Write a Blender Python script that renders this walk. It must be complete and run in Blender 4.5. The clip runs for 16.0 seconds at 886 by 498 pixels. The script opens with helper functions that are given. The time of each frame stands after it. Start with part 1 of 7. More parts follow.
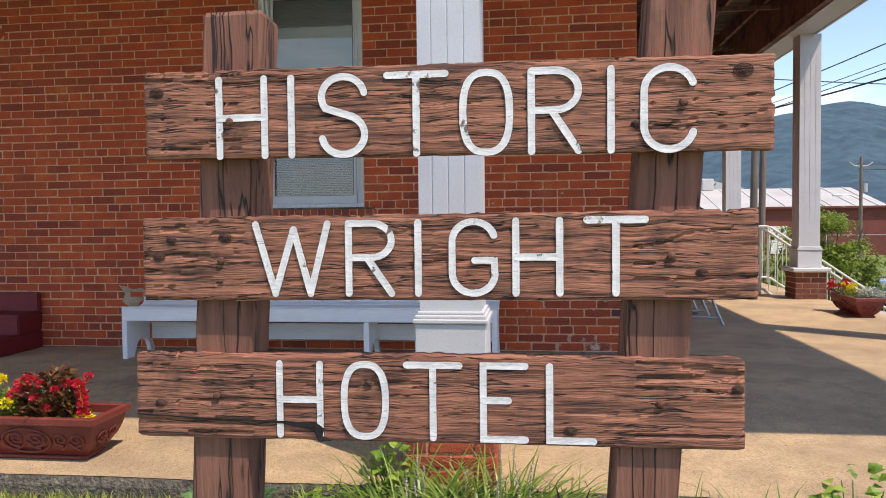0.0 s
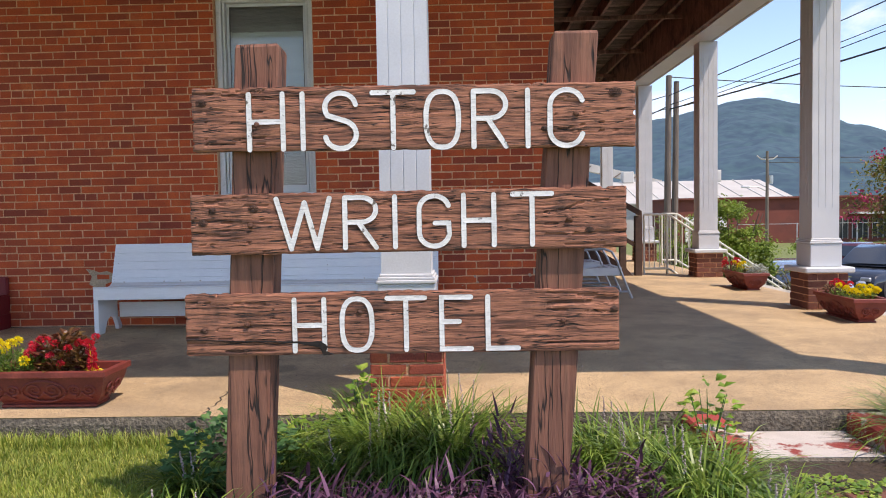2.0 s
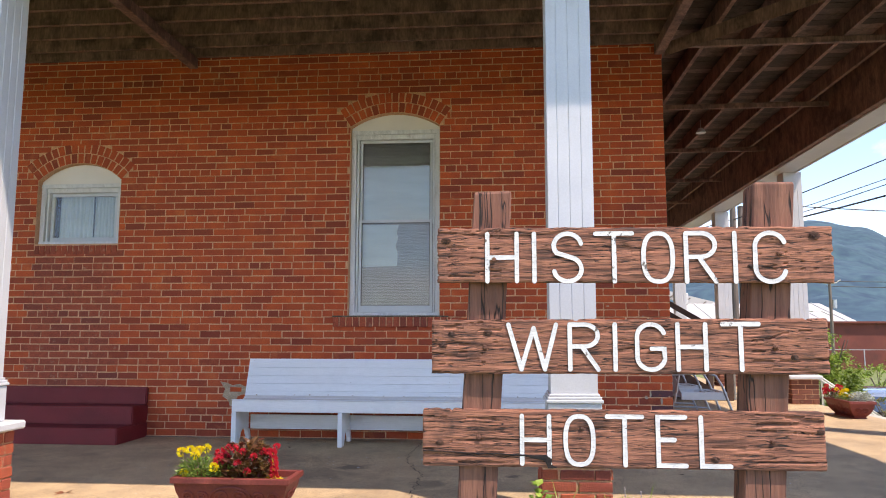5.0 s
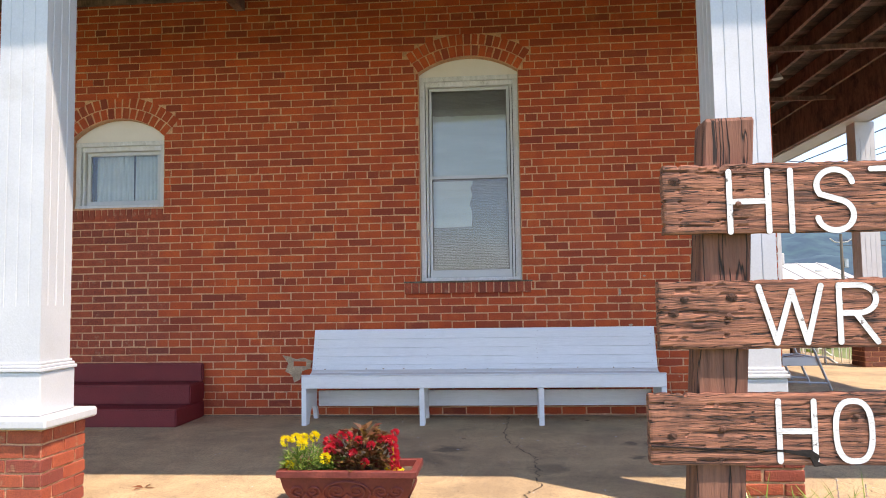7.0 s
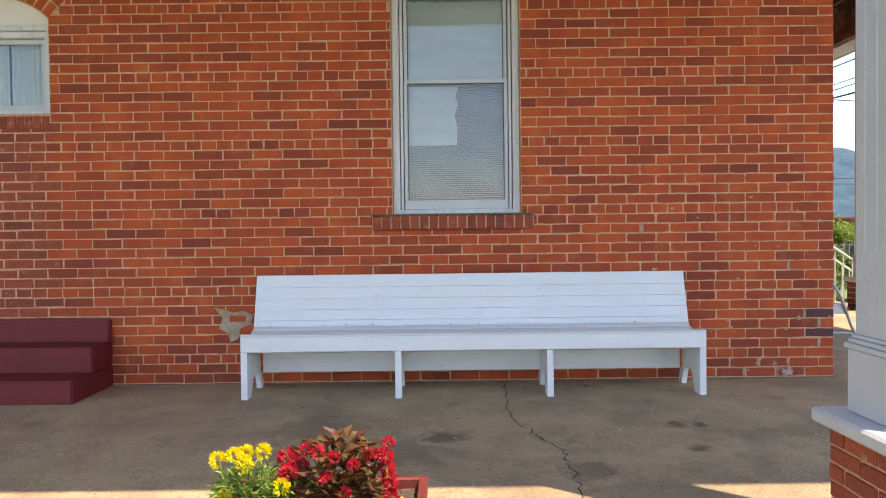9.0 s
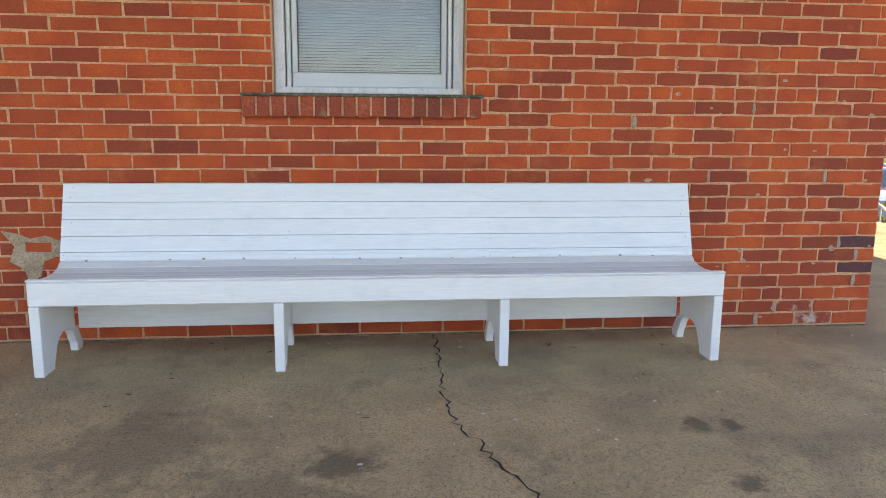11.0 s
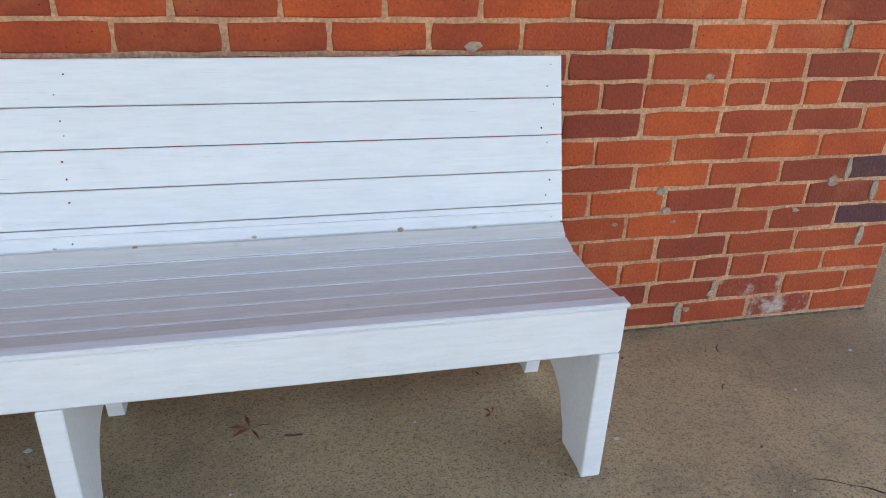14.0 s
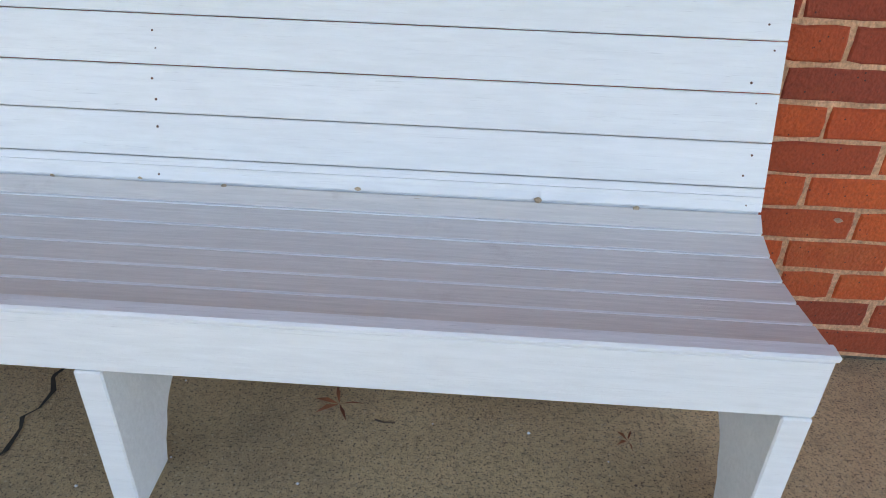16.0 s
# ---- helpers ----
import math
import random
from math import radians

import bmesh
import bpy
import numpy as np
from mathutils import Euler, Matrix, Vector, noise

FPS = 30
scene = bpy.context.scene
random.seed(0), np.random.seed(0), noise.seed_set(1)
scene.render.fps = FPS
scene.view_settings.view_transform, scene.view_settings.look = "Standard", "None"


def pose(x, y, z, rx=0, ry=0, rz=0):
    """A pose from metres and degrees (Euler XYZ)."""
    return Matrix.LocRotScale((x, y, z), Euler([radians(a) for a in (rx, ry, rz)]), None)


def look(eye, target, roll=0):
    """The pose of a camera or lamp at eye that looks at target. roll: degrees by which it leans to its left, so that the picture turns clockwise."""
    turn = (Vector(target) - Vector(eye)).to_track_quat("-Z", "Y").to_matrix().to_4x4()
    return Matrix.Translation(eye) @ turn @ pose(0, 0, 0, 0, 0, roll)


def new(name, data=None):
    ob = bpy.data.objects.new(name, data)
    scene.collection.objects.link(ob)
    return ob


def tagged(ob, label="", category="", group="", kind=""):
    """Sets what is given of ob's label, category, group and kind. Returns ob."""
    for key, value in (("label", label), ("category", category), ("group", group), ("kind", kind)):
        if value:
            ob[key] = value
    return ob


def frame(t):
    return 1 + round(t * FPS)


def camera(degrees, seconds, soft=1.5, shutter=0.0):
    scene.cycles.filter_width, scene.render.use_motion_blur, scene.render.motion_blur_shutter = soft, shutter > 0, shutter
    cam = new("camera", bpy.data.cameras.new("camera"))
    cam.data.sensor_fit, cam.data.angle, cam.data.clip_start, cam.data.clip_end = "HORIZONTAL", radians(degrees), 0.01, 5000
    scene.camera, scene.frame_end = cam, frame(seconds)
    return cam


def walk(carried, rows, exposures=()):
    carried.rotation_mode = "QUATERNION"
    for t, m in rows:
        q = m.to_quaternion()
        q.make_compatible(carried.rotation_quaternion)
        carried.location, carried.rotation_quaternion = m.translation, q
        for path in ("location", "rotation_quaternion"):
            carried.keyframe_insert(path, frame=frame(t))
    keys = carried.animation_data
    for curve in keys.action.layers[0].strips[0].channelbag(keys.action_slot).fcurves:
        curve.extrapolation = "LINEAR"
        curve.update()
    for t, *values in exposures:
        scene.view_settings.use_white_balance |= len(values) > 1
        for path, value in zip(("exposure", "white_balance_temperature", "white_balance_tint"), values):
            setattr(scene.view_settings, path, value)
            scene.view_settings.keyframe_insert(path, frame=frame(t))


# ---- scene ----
cam = camera(62.6, 16.0, soft=1.0)
PATH = [
    (0, (0.023, 0.141, 1.161), (-0.221, 2.125, 1.09), -0.6),
    (0.5, (0.053, -0.059, 1.14), (-0.153, 1.929, 1.07), -0.8),
    (1, (0.084, -0.343, 1.116), (-0.076, 1.649, 1.05), -1.0),
    (1.5, (0.03, -0.522, 1.104), (-0.077, 1.474, 1.029), -1.2),
    (2, (-0.035, -0.734, 1.086), (-0.085, 1.263, 0.994), -1.0),
    (2.5, (-0.016, -1.025, 1.006), (-0.016, 0.972, 0.891), -0.8),
    (3, (-0.078, -1.245, 0.958), (-0.048, 0.752, 0.85), -0.6),
    (3.5, (-0.309, -1.355, 0.977), (-0.285, 0.645, 0.927), -0.3),
    (4, (-0.491, -1.418, 1.036), (-0.511, 0.582, 1.085), -0.2),
    (4.3, (-0.572, -1.398, 1.063), (-0.634, 0.597, 1.181), -0.1),
    (4.5, (-0.612, -1.36, 1.085), (-0.707, 0.632, 1.243), -0.0),
    (5, (-0.78, -1.171, 1.121), (-0.952, 0.808, 1.352), 0.1),
    (5.2, (-0.849, -1.096, 1.116), (-1.045, 0.879, 1.367), 0.1),
    (7.5, (-1.911, -0.252, 1.152), (-2.057, 1.741, 1.238), -1.4),
    (8, (-2.081, 0.125, 1.188), (-2.177, 2.122, 1.225), -1.3),
    (8.5, (-2.106, 0.573, 1.153), (-2.147, 2.572, 1.156), -1.0),
    (10.8, (-2.04, 2.515, 1.158), (-1.874, 4.484, 0.848), 0.4),
    (11, (-2.015, 2.737, 1.18), (-1.813, 4.696, 0.833), 0.5),
    (11.5, (-1.86, 3.206, 1.168), (-1.591, 5.144, 0.755), 0.8),
    (12, (-1.702, 3.642, 1.172), (-1.348, 5.551, 0.695), 1.3),
    (12.5, (-1.537, 4.137, 1.239), (-1.099, 6.009, 0.687), 2.2),
    (13, (-1.281, 4.397, 1.275), (-0.805, 6.226, 0.622), 2.5),
    (13.5, (-1.047, 4.639, 1.245), (-0.565, 6.428, 0.491), 2.5),
    (14, (-0.944, 4.942, 1.181), (-0.513, 6.69, 0.311), 2.4),
    (14.5, (-0.891, 5.128, 1.142), (-0.543, 6.844, 0.176), 2.4),
    (15, (-0.786, 5.232, 1.113), (-0.558, 6.938, 0.094), 2.2),
    (15.5, (-0.747, 5.281, 1.1), (-0.661, 6.977, 0.043), 2.2),
    (16, (-0.783, 5.288, 1.106), (-0.866, 6.978, 0.041), 1.8),
]
walk(cam, [(t, look(eye, target, roll)) for t, eye, target, roll in PATH],
     exposures=((0, 0.85, 7250, 19), (3.5, 1.01, 7250, 21), (5, 1.26, 7250, 21), (7.5, 1.46, 7600, 19), (8.5, 1.56, 7700, 17), (11, 1.84, 8250, 13), (13, 1.90, 8350, 13), (16, 1.84, 8350, 13)))

# ---- light ----
SUN_EL, SUN_AZ = 61.8, (0.80, -0.60)
world = bpy.data.worlds.new("sky")
scene.world = world
world.use_nodes = True
wn, wl = world.node_tree.nodes, world.node_tree.links
wn.clear()
w_out, w_bg = wn.new("ShaderNodeOutputWorld"), wn.new("ShaderNodeBackground")
w_sky = wn.new("ShaderNodeTexSky")
w_sky.sky_type = "NISHITA"
w_sky.sun_disc = False
w_sky.sun_elevation = radians(SUN_EL)
w_sky.sun_rotation = math.atan2(SUN_AZ[0], SUN_AZ[1])
w_sky.air_density, w_sky.dust_density, w_sky.ozone_density = 0.9, 0.12, 4.0
w_tc, w_map = wn.new("ShaderNodeTexCoord"), wn.new("ShaderNodeMapping")
w_map.inputs["Scale"].default_value = (1.6, 1.6, 7.0)
w_map.inputs["Rotation"].default_value = (0.0, 0.12, 0.3)
w_noise = wn.new("ShaderNodeTexNoise")
w_noise.inputs["Scale"].default_value = 1.7
w_noise.inputs["Detail"].default_value = 7.0
w_noise.inputs["Roughness"].default_value = 0.6
w_noise.inputs["Distortion"].default_value = 0.5
w_ramp = wn.new("ShaderNodeValToRGB")
w_ramp.color_ramp.elements[0].position, w_ramp.color_ramp.elements[1].position = 0.53, 0.80
w_mix = wn.new("ShaderNodeMixRGB")
w_mix.inputs[2].default_value = (5.4, 5.6, 6.0, 1)
wl.new(w_tc.outputs["Generated"], w_map.inputs[0])
wl.new(w_map.outputs[0], w_noise.inputs["Vector"])
wl.new(w_noise.outputs[0], w_ramp.inputs[0])
wl.new(w_ramp.outputs[0], w_mix.inputs[0])
wl.new(w_sky.outputs[0], w_mix.inputs[1])
wl.new(w_mix.outputs[0], w_bg.inputs[0])
w_bg.inputs[1].default_value = 0.15
wl.new(w_bg.outputs[0], w_out.inputs[0])

sun_data = bpy.data.lights.new("sun", "SUN")
sun_data.energy, sun_data.angle, sun_data.color = 2.6, radians(0.6), (1.0, 0.94, 0.86)
sun = new("sun", sun_data)
_ce = math.cos(radians(SUN_EL))
sun.matrix_world = look((SUN_AZ[0] * _ce * 40, SUN_AZ[1] * _ce * 40, math.sin(radians(SUN_EL)) * 40), (0, 0, 0))

# ---- materials ----


def mat(name, c1, c2, scale=4.0, stretch=(1, 1, 1), rough=0.6, metal=0.0, fine=60.0, bump=0.15, pieces=0.0, c3=None,
        dirt=None, dirt_scale=1.5, dirt_at=(0.52, 0.7), coat=0.0, detail=5.0, spread=(0.3, 0.7),
        grain=0.0, grain_scale=None, pits=None, cracks=None, crack_col=(0.02, 0.014, 0.011)):
    """Two base colours mixed by noise, c3 mixed in by piece, an uneven stain, fine relief."""
    m = bpy.data.materials.new(name)
    m.use_nodes = True
    n, l = m.node_tree.nodes, m.node_tree.links
    b = n["Principled BSDF"]
    geo, mp = n.new("ShaderNodeNewGeometry"), n.new("ShaderNodeMapping")
    mp.inputs["Scale"].default_value = stretch
    l.new(geo.outputs["Position"], mp.inputs[0])

    def noise_at(sc, det=detail):
        t = n.new("ShaderNodeTexNoise")
        t.inputs["Scale"].default_value, t.inputs["Detail"].default_value = sc, det
        l.new(mp.outputs[0], t.inputs["Vector"])
        return t.outputs[0]

    def ramp(src, a, z):
        r = n.new("ShaderNodeMapRange")
        r.inputs[1].default_value, r.inputs[2].default_value = a, z
        l.new(src, r.inputs[0])
        return r.outputs[0]

    def mix(f, a, z):
        x = n.new("ShaderNodeMixRGB")
        for sock, v in ((x.inputs[0], f), (x.inputs[1], a), (x.inputs[2], z)):
            if isinstance(v, (int, float)):
                sock.default_value = v
            elif isinstance(v, tuple):
                sock.default_value = (*v, 1)
            else:
                l.new(v, sock)
        return x.outputs[0]

    col = mix(ramp(noise_at(scale), *spread), c1, c2)
    if pieces:
        info = n.new("ShaderNodeObjectInfo")
        add = n.new("ShaderNodeMath")
        add.operation = "ADD"
        l.new(info.outputs["Random"], add.inputs[0])
        l.new(geo.outputs["Random Per Island"], add.inputs[1])
        fr = n.new("ShaderNodeMath")
        fr.operation = "FRACT"
        l.new(add.outputs[0], fr.inputs[0])
        pw = n.new("ShaderNodeMath")
        pw.operation = "POWER"
        pw.inputs[1].default_value = 2.0
        l.new(fr.outputs[0], pw.inputs[0])
        mu = n.new("ShaderNodeMath")
        mu.operation = "MULTIPLY"
        mu.inputs[1].default_value = pieces
        l.new(pw.outputs[0], mu.inputs[0])
        col = mix(mu.outputs[0], col, c3)
    if dirt:
        pos = n.new("ShaderNodeTexNoise")
        pos.inputs["Scale"].default_value, pos.inputs["Detail"].default_value = dirt_scale, 8
        pos.inputs["Roughness"].default_value = 0.65
        l.new(geo.outputs["Position"], pos.inputs["Vector"])
        col = mix(ramp(pos.outputs[0], *dirt_at), col, dirt)
    if grain:
        g = n.new("ShaderNodeMapRange")
        g.inputs[1].default_value, g.inputs[2].default_value = 0.3, 0.7
        g.inputs[3].default_value, g.inputs[4].default_value = 1 - grain, 1 + grain
        l.new(noise_at(grain_scale or fine, 4), g.inputs[0])
        mul = n.new("ShaderNodeVectorMath")
        mul.operation = "SCALE"
        l.new(col, mul.inputs[0])
        l.new(g.outputs[0], mul.inputs["Scale"])
        col = mul.outputs[0]
    if pits:
        size, sc = pits
        vor = n.new("ShaderNodeTexVoronoi")
        vor.inputs["Scale"].default_value = sc
        l.new(geo.outputs["Position"], vor.inputs["Vector"])
        col = mix(ramp(vor.outputs["Distance"], size, size * 1.8), (0.05, 0.022, 0.018), col)
    ridge = None
    if cracks:
        stretch_c, width_c, scale_c = cracks
        mc = n.new("ShaderNodeMapping")
        mc.inputs["Scale"].default_value = stretch_c
        l.new(geo.outputs["Position"], mc.inputs[0])
        t = n.new("ShaderNodeTexNoise")
        t.inputs["Scale"].default_value, t.inputs["Detail"].default_value, t.inputs["Distortion"].default_value = scale_c, 3, 0.6
        l.new(mc.outputs[0], t.inputs["Vector"])
        sb, ab = n.new("ShaderNodeMath"), n.new("ShaderNodeMath")
        sb.operation, ab.operation = "SUBTRACT", "ABSOLUTE"
        sb.inputs[1].default_value = 0.5
        l.new(t.outputs[0], sb.inputs[0])
        l.new(sb.outputs[0], ab.inputs[0])
        ridge = ramp(ab.outputs[0], 0.0, width_c)
        col = mix(ridge, crack_col, col)
    l.new(col, b.inputs["Base Color"])
    b.inputs["Roughness"].default_value, b.inputs["Metallic"].default_value = rough, metal
    b.inputs["Coat Weight"].default_value = coat
    if bump:
        bp = n.new("ShaderNodeBump")
        bp.inputs["Strength"].default_value, bp.inputs["Distance"].default_value = bump, 0.02
        height = noise_at(fine, 6)
        if ridge is not None:
            ad = n.new("ShaderNodeMath")
            ad.operation = "ADD"
            l.new(height, ad.inputs[0])
            l.new(ridge, ad.inputs[1])
            height = ad.outputs[0]
        l.new(height, bp.inputs["Height"])
        l.new(bp.outputs[0], b.inputs["Normal"])
    return m


def concrete_mat(name, pale, mid, damp, spills=()):
    """Worn floor concrete: broad stains, blotches, fine sand, dark pits and pale grains."""
    m = bpy.data.materials.new(name)
    m.use_nodes = True
    n, l = m.node_tree.nodes, m.node_tree.links
    b = n["Principled BSDF"]
    geo = n.new("ShaderNodeNewGeometry")

    def field(sc, det, rough_, a, z, lo=0.0, hi=1.0):
        t, r = n.new("ShaderNodeTexNoise"), n.new("ShaderNodeMapRange")
        t.inputs["Scale"].default_value, t.inputs["Detail"].default_value, t.inputs["Roughness"].default_value = sc, det, rough_
        l.new(geo.outputs["Position"], t.inputs["Vector"])
        r.inputs[1].default_value, r.inputs[2].default_value, r.inputs[3].default_value, r.inputs[4].default_value = a, z, lo, hi
        l.new(t.outputs[0], r.inputs[0])
        return r.outputs[0]

    def mix(f, a, z):
        x = n.new("ShaderNodeMixRGB")
        l.new(f, x.inputs[0])
        for sock, v in ((x.inputs[1], a), (x.inputs[2], z)):
            if isinstance(v, tuple):
                sock.default_value = (*v, 1)
            else:
                l.new(v, sock)
        return x.outputs[0]
    col = mix(field(3.0, 8, 0.6, 0.35, 0.65), pale, mid)
    col = mix(field(0.9, 9, 0.62, 0.47, 0.70, 0.0, 0.75), col, damp)
    col = mix(field(2.6, 9, 0.7, 0.54, 0.66, 0.0, 0.42), col, (0.20, 0.155, 0.10))
    col = mix(field(11.0, 6, 0.7, 0.56, 0.70, 0.0, 0.34), col, damp)
    col = mix(field(75.0, 5, 0.75, 0.50, 0.64, 0.0, 0.62), col, (0.14, 0.10, 0.066))
    col = mix(field(150.0, 2, 0.5, 0.60, 0.68, 0.0, 0.45), col, (0.70, 0.58, 0.40))
    col = mix(field(200.0, 3, 0.6, 0.55, 0.63, 0.0, 0.85), col, (0.075, 0.055, 0.038))
    # old spills, dark blotches with ragged edges
    for x, y, r, k in spills:
        d, o = n.new("ShaderNodeVectorMath"), n.new("ShaderNodeMath")
        d.operation, o.operation = "DISTANCE", "ADD"
        d.inputs[1].default_value = (x, y, 0)
        l.new(geo.outputs["Position"], d.inputs[0])
        l.new(d.outputs["Value"], o.inputs[0])
        l.new(field(9.0, 6, 0.7, 0.3, 0.7, -0.6 * r, 0.6 * r), o.inputs[1])
        ed = n.new("ShaderNodeMapRange")
        ed.inputs[1].default_value, ed.inputs[2].default_value, ed.inputs[3].default_value, ed.inputs[4].default_value = 0.6 * r, 1.15 * r, k, 0.0
        l.new(o.outputs[0], ed.inputs[0])
        col = mix(ed.outputs[0], col, (0.11, 0.085, 0.058))
    l.new(col, b.inputs["Base Color"])
    b.inputs["Roughness"].default_value = 0.82
    bp = n.new("ShaderNodeBump")
    bp.inputs["Strength"].default_value, bp.inputs["Distance"].default_value = 0.5, 0.006
    l.new(field(130.0, 5, 0.7, 0.2, 0.8), bp.inputs["Height"])
    l.new(bp.outputs[0], b.inputs["Normal"])
    return m


def wood_mat(name, light, mid, dark, along, char=1.0, lines=0.7):
    """Weathered split timber: bent grain streaks, thin dark checks, charred blotches."""
    m = bpy.data.materials.new(name)
    m.use_nodes = True
    n, l = m.node_tree.nodes, m.node_tree.links
    b = n["Principled BSDF"]
    geo = n.new("ShaderNodeNewGeometry")
    warp = n.new("ShaderNodeTexNoise")
    warp.inputs["Scale"].default_value, warp.inputs["Detail"].default_value = 5.5, 2
    l.new(geo.outputs["Position"], warp.inputs["Vector"])
    sc, ad = n.new("ShaderNodeVectorMath"), n.new("ShaderNodeVectorMath")
    sc.operation, ad.operation = "SCALE", "ADD"
    sc.inputs["Scale"].default_value = 0.02
    l.new(warp.outputs["Color"], sc.inputs[0])
    l.new(sc.outputs[0], ad.inputs[0])
    l.new(geo.outputs["Position"], ad.inputs[1])

    def streak(k, det, rough_=0.62):
        mp, t = n.new("ShaderNodeMapping"), n.new("ShaderNodeTexNoise")
        mp.inputs["Scale"].default_value = tuple(a * k for a in along)
        l.new(ad.outputs[0], mp.inputs[0])
        t.inputs["Scale"].default_value, t.inputs["Detail"].default_value, t.inputs["Roughness"].default_value = 1.0, det, rough_
        l.new(mp.outputs[0], t.inputs["Vector"])
        return t.outputs[0]

    def rng(src, a, z, lo=0.0, hi=1.0):
        r = n.new("ShaderNodeMapRange")
        r.inputs[1].default_value, r.inputs[2].default_value, r.inputs[3].default_value, r.inputs[4].default_value = a, z, lo, hi
        l.new(src, r.inputs[0])
        return r.outputs[0]

    def mix(f, a, z):
        x = n.new("ShaderNodeMixRGB")
        l.new(f, x.inputs[0])
        for sock, v in ((x.inputs[1], a), (x.inputs[2], z)):
            if isinstance(v, tuple):
                sock.default_value = (*v, 1)
            else:
                l.new(v, sock)
        return x.outputs[0]

    def op(kind, a, z):
        x = n.new("ShaderNodeMath")
        x.operation = kind
        for sock, v in ((x.inputs[0], a), (x.inputs[1], z)):
            if isinstance(v, float):
                sock.default_value = v
            else:
                l.new(v, sock)
        return x.outputs[0]
    grain = streak(1.0, 9)
    fine = streak(4.0, 5)
    checks = rng(op("ABSOLUTE", op("SUBTRACT", streak(0.55, 3.0), 0.5), 0.0), 0.004, 0.020)
    blot = n.new("ShaderNodeTexNoise")
    blot.inputs["Scale"].default_value, blot.inputs["Detail"].default_value, blot.inputs["Roughness"].default_value = 6.0, 7, 0.65
    l.new(geo.outputs["Position"], blot.inputs["Vector"])
    col = mix(rng(grain, 0.38, 0.62), mid, light)
    col = mix(rng(fine, 0.48, 0.62, 0.0, lines), col, dark)
    col = mix(rng(grain, 0.45, 0.36, 0.0, lines), col, dark)
    col = mix(op("MULTIPLY", rng(blot.outputs[0], 0.53, 0.70, 0.0, 0.8 * char), rng(fine, 0.36, 0.56, 0.45, 1.0)), col, dark)
    col = mix(checks, tuple(0.5 * c for c in dark), col)
    l.new(col, b.inputs["Base Color"])
    b.inputs["Roughness"].default_value = 0.82
    bp = n.new("ShaderNodeBump")
    bp.inputs["Strength"].default_value, bp.inputs["Distance"].default_value = 0.9, 0.008
    l.new(op("ADD", op("ADD", grain, op("MULTIPLY", fine, 0.4)), op("MULTIPLY", checks, 0.6)), bp.inputs["Height"])
    l.new(bp.outputs[0], b.inputs["Normal"])
    return m


def glass_mat(name, tint=(0.97, 0.97, 0.97), rough=0.02):
    m = bpy.data.materials.new(name)
    m.use_nodes = True
    b = m.node_tree.nodes["Principled BSDF"]
    b.inputs["Base Color"].default_value = (*tint, 1)
    b.inputs["Roughness"].default_value = rough
    b.inputs["Transmission Weight"].default_value = 1.0
    b.inputs["IOR"].default_value = 1.5
    return m


M_BRICK = mat("red_brick", (0.63, 0.108, 0.023), (0.45, 0.063, 0.018), 5, rough=0.8, fine=150, bump=0.35, pieces=0.88,
              c3=(0.22, 0.035, 0.019), dirt=(0.62, 0.17, 0.055), dirt_scale=3.5, dirt_at=(0.58, 0.85), grain=0.16, grain_scale=120, pits=(0.07, 55))
M_BRICK_B = mat("worn_brick", (0.44, 0.090, 0.040), (0.32, 0.058, 0.028), 12, rough=0.85, fine=120, bump=0.4, pieces=0.9,
                c3=(0.20, 0.044, 0.03), dirt=(0.46, 0.26, 0.17), dirt_scale=9, dirt_at=(0.60, 0.75), grain=0.3, grain_scale=110)
M_PAVER = mat("worn_paver", (0.30, 0.085, 0.05), (0.20, 0.07, 0.045), 12, rough=0.9, fine=120, bump=0.4, pieces=0.8, c3=(0.13, 0.06, 0.045),
              dirt=(0.10, 0.085, 0.055), dirt_scale=7, dirt_at=(0.46, 0.62), grain=0.3, grain_scale=110)
M_PIER_BRICK = mat("pier_brick", (0.46, 0.10, 0.04), (0.36, 0.07, 0.034), 14, rough=0.8, fine=120, bump=0.4, pieces=0.8,
                   c3=(0.20, 0.042, 0.034), dirt=(0.46, 0.28, 0.15), dirt_scale=7, dirt_at=(0.6, 0.72), grain=0.25, grain_scale=110)
M_PIER_OLD = mat("old_pier_brick", (0.22, 0.075, 0.042), (0.16, 0.05, 0.03), 14, rough=0.85, fine=120, bump=0.4, pieces=0.8,
                 c3=(0.11, 0.034, 0.026), dirt=(0.34, 0.24, 0.16), dirt_scale=7, dirt_at=(0.62, 0.74), grain=0.3, grain_scale=110)
M_MORTAR = mat("mortar", (0.74, 0.42, 0.25), (0.56, 0.30, 0.175), 16, rough=0.95, fine=160, bump=0.6, grain=0.25, grain_scale=120,
               dirt=(0.27, 0.17, 0.115), dirt_scale=6, dirt_at=(0.62, 0.78))
M_WHITE = mat("white_paint", (0.62, 0.63, 0.645), (0.555, 0.57, 0.59), 3, rough=0.45, fine=90, bump=0.06,
              dirt=(0.48, 0.48, 0.47), dirt_scale=2.2, dirt_at=(0.60, 0.85), grain=0.04)
M_TRIM = mat("old_white_trim", (0.76, 0.755, 0.76), (0.62, 0.615, 0.62), 9, stretch=(3, 3, 0.6), rough=0.55, fine=90, bump=0.25,
             dirt=(0.40, 0.385, 0.37), dirt_scale=14, dirt_at=(0.61, 0.76), grain=0.14)
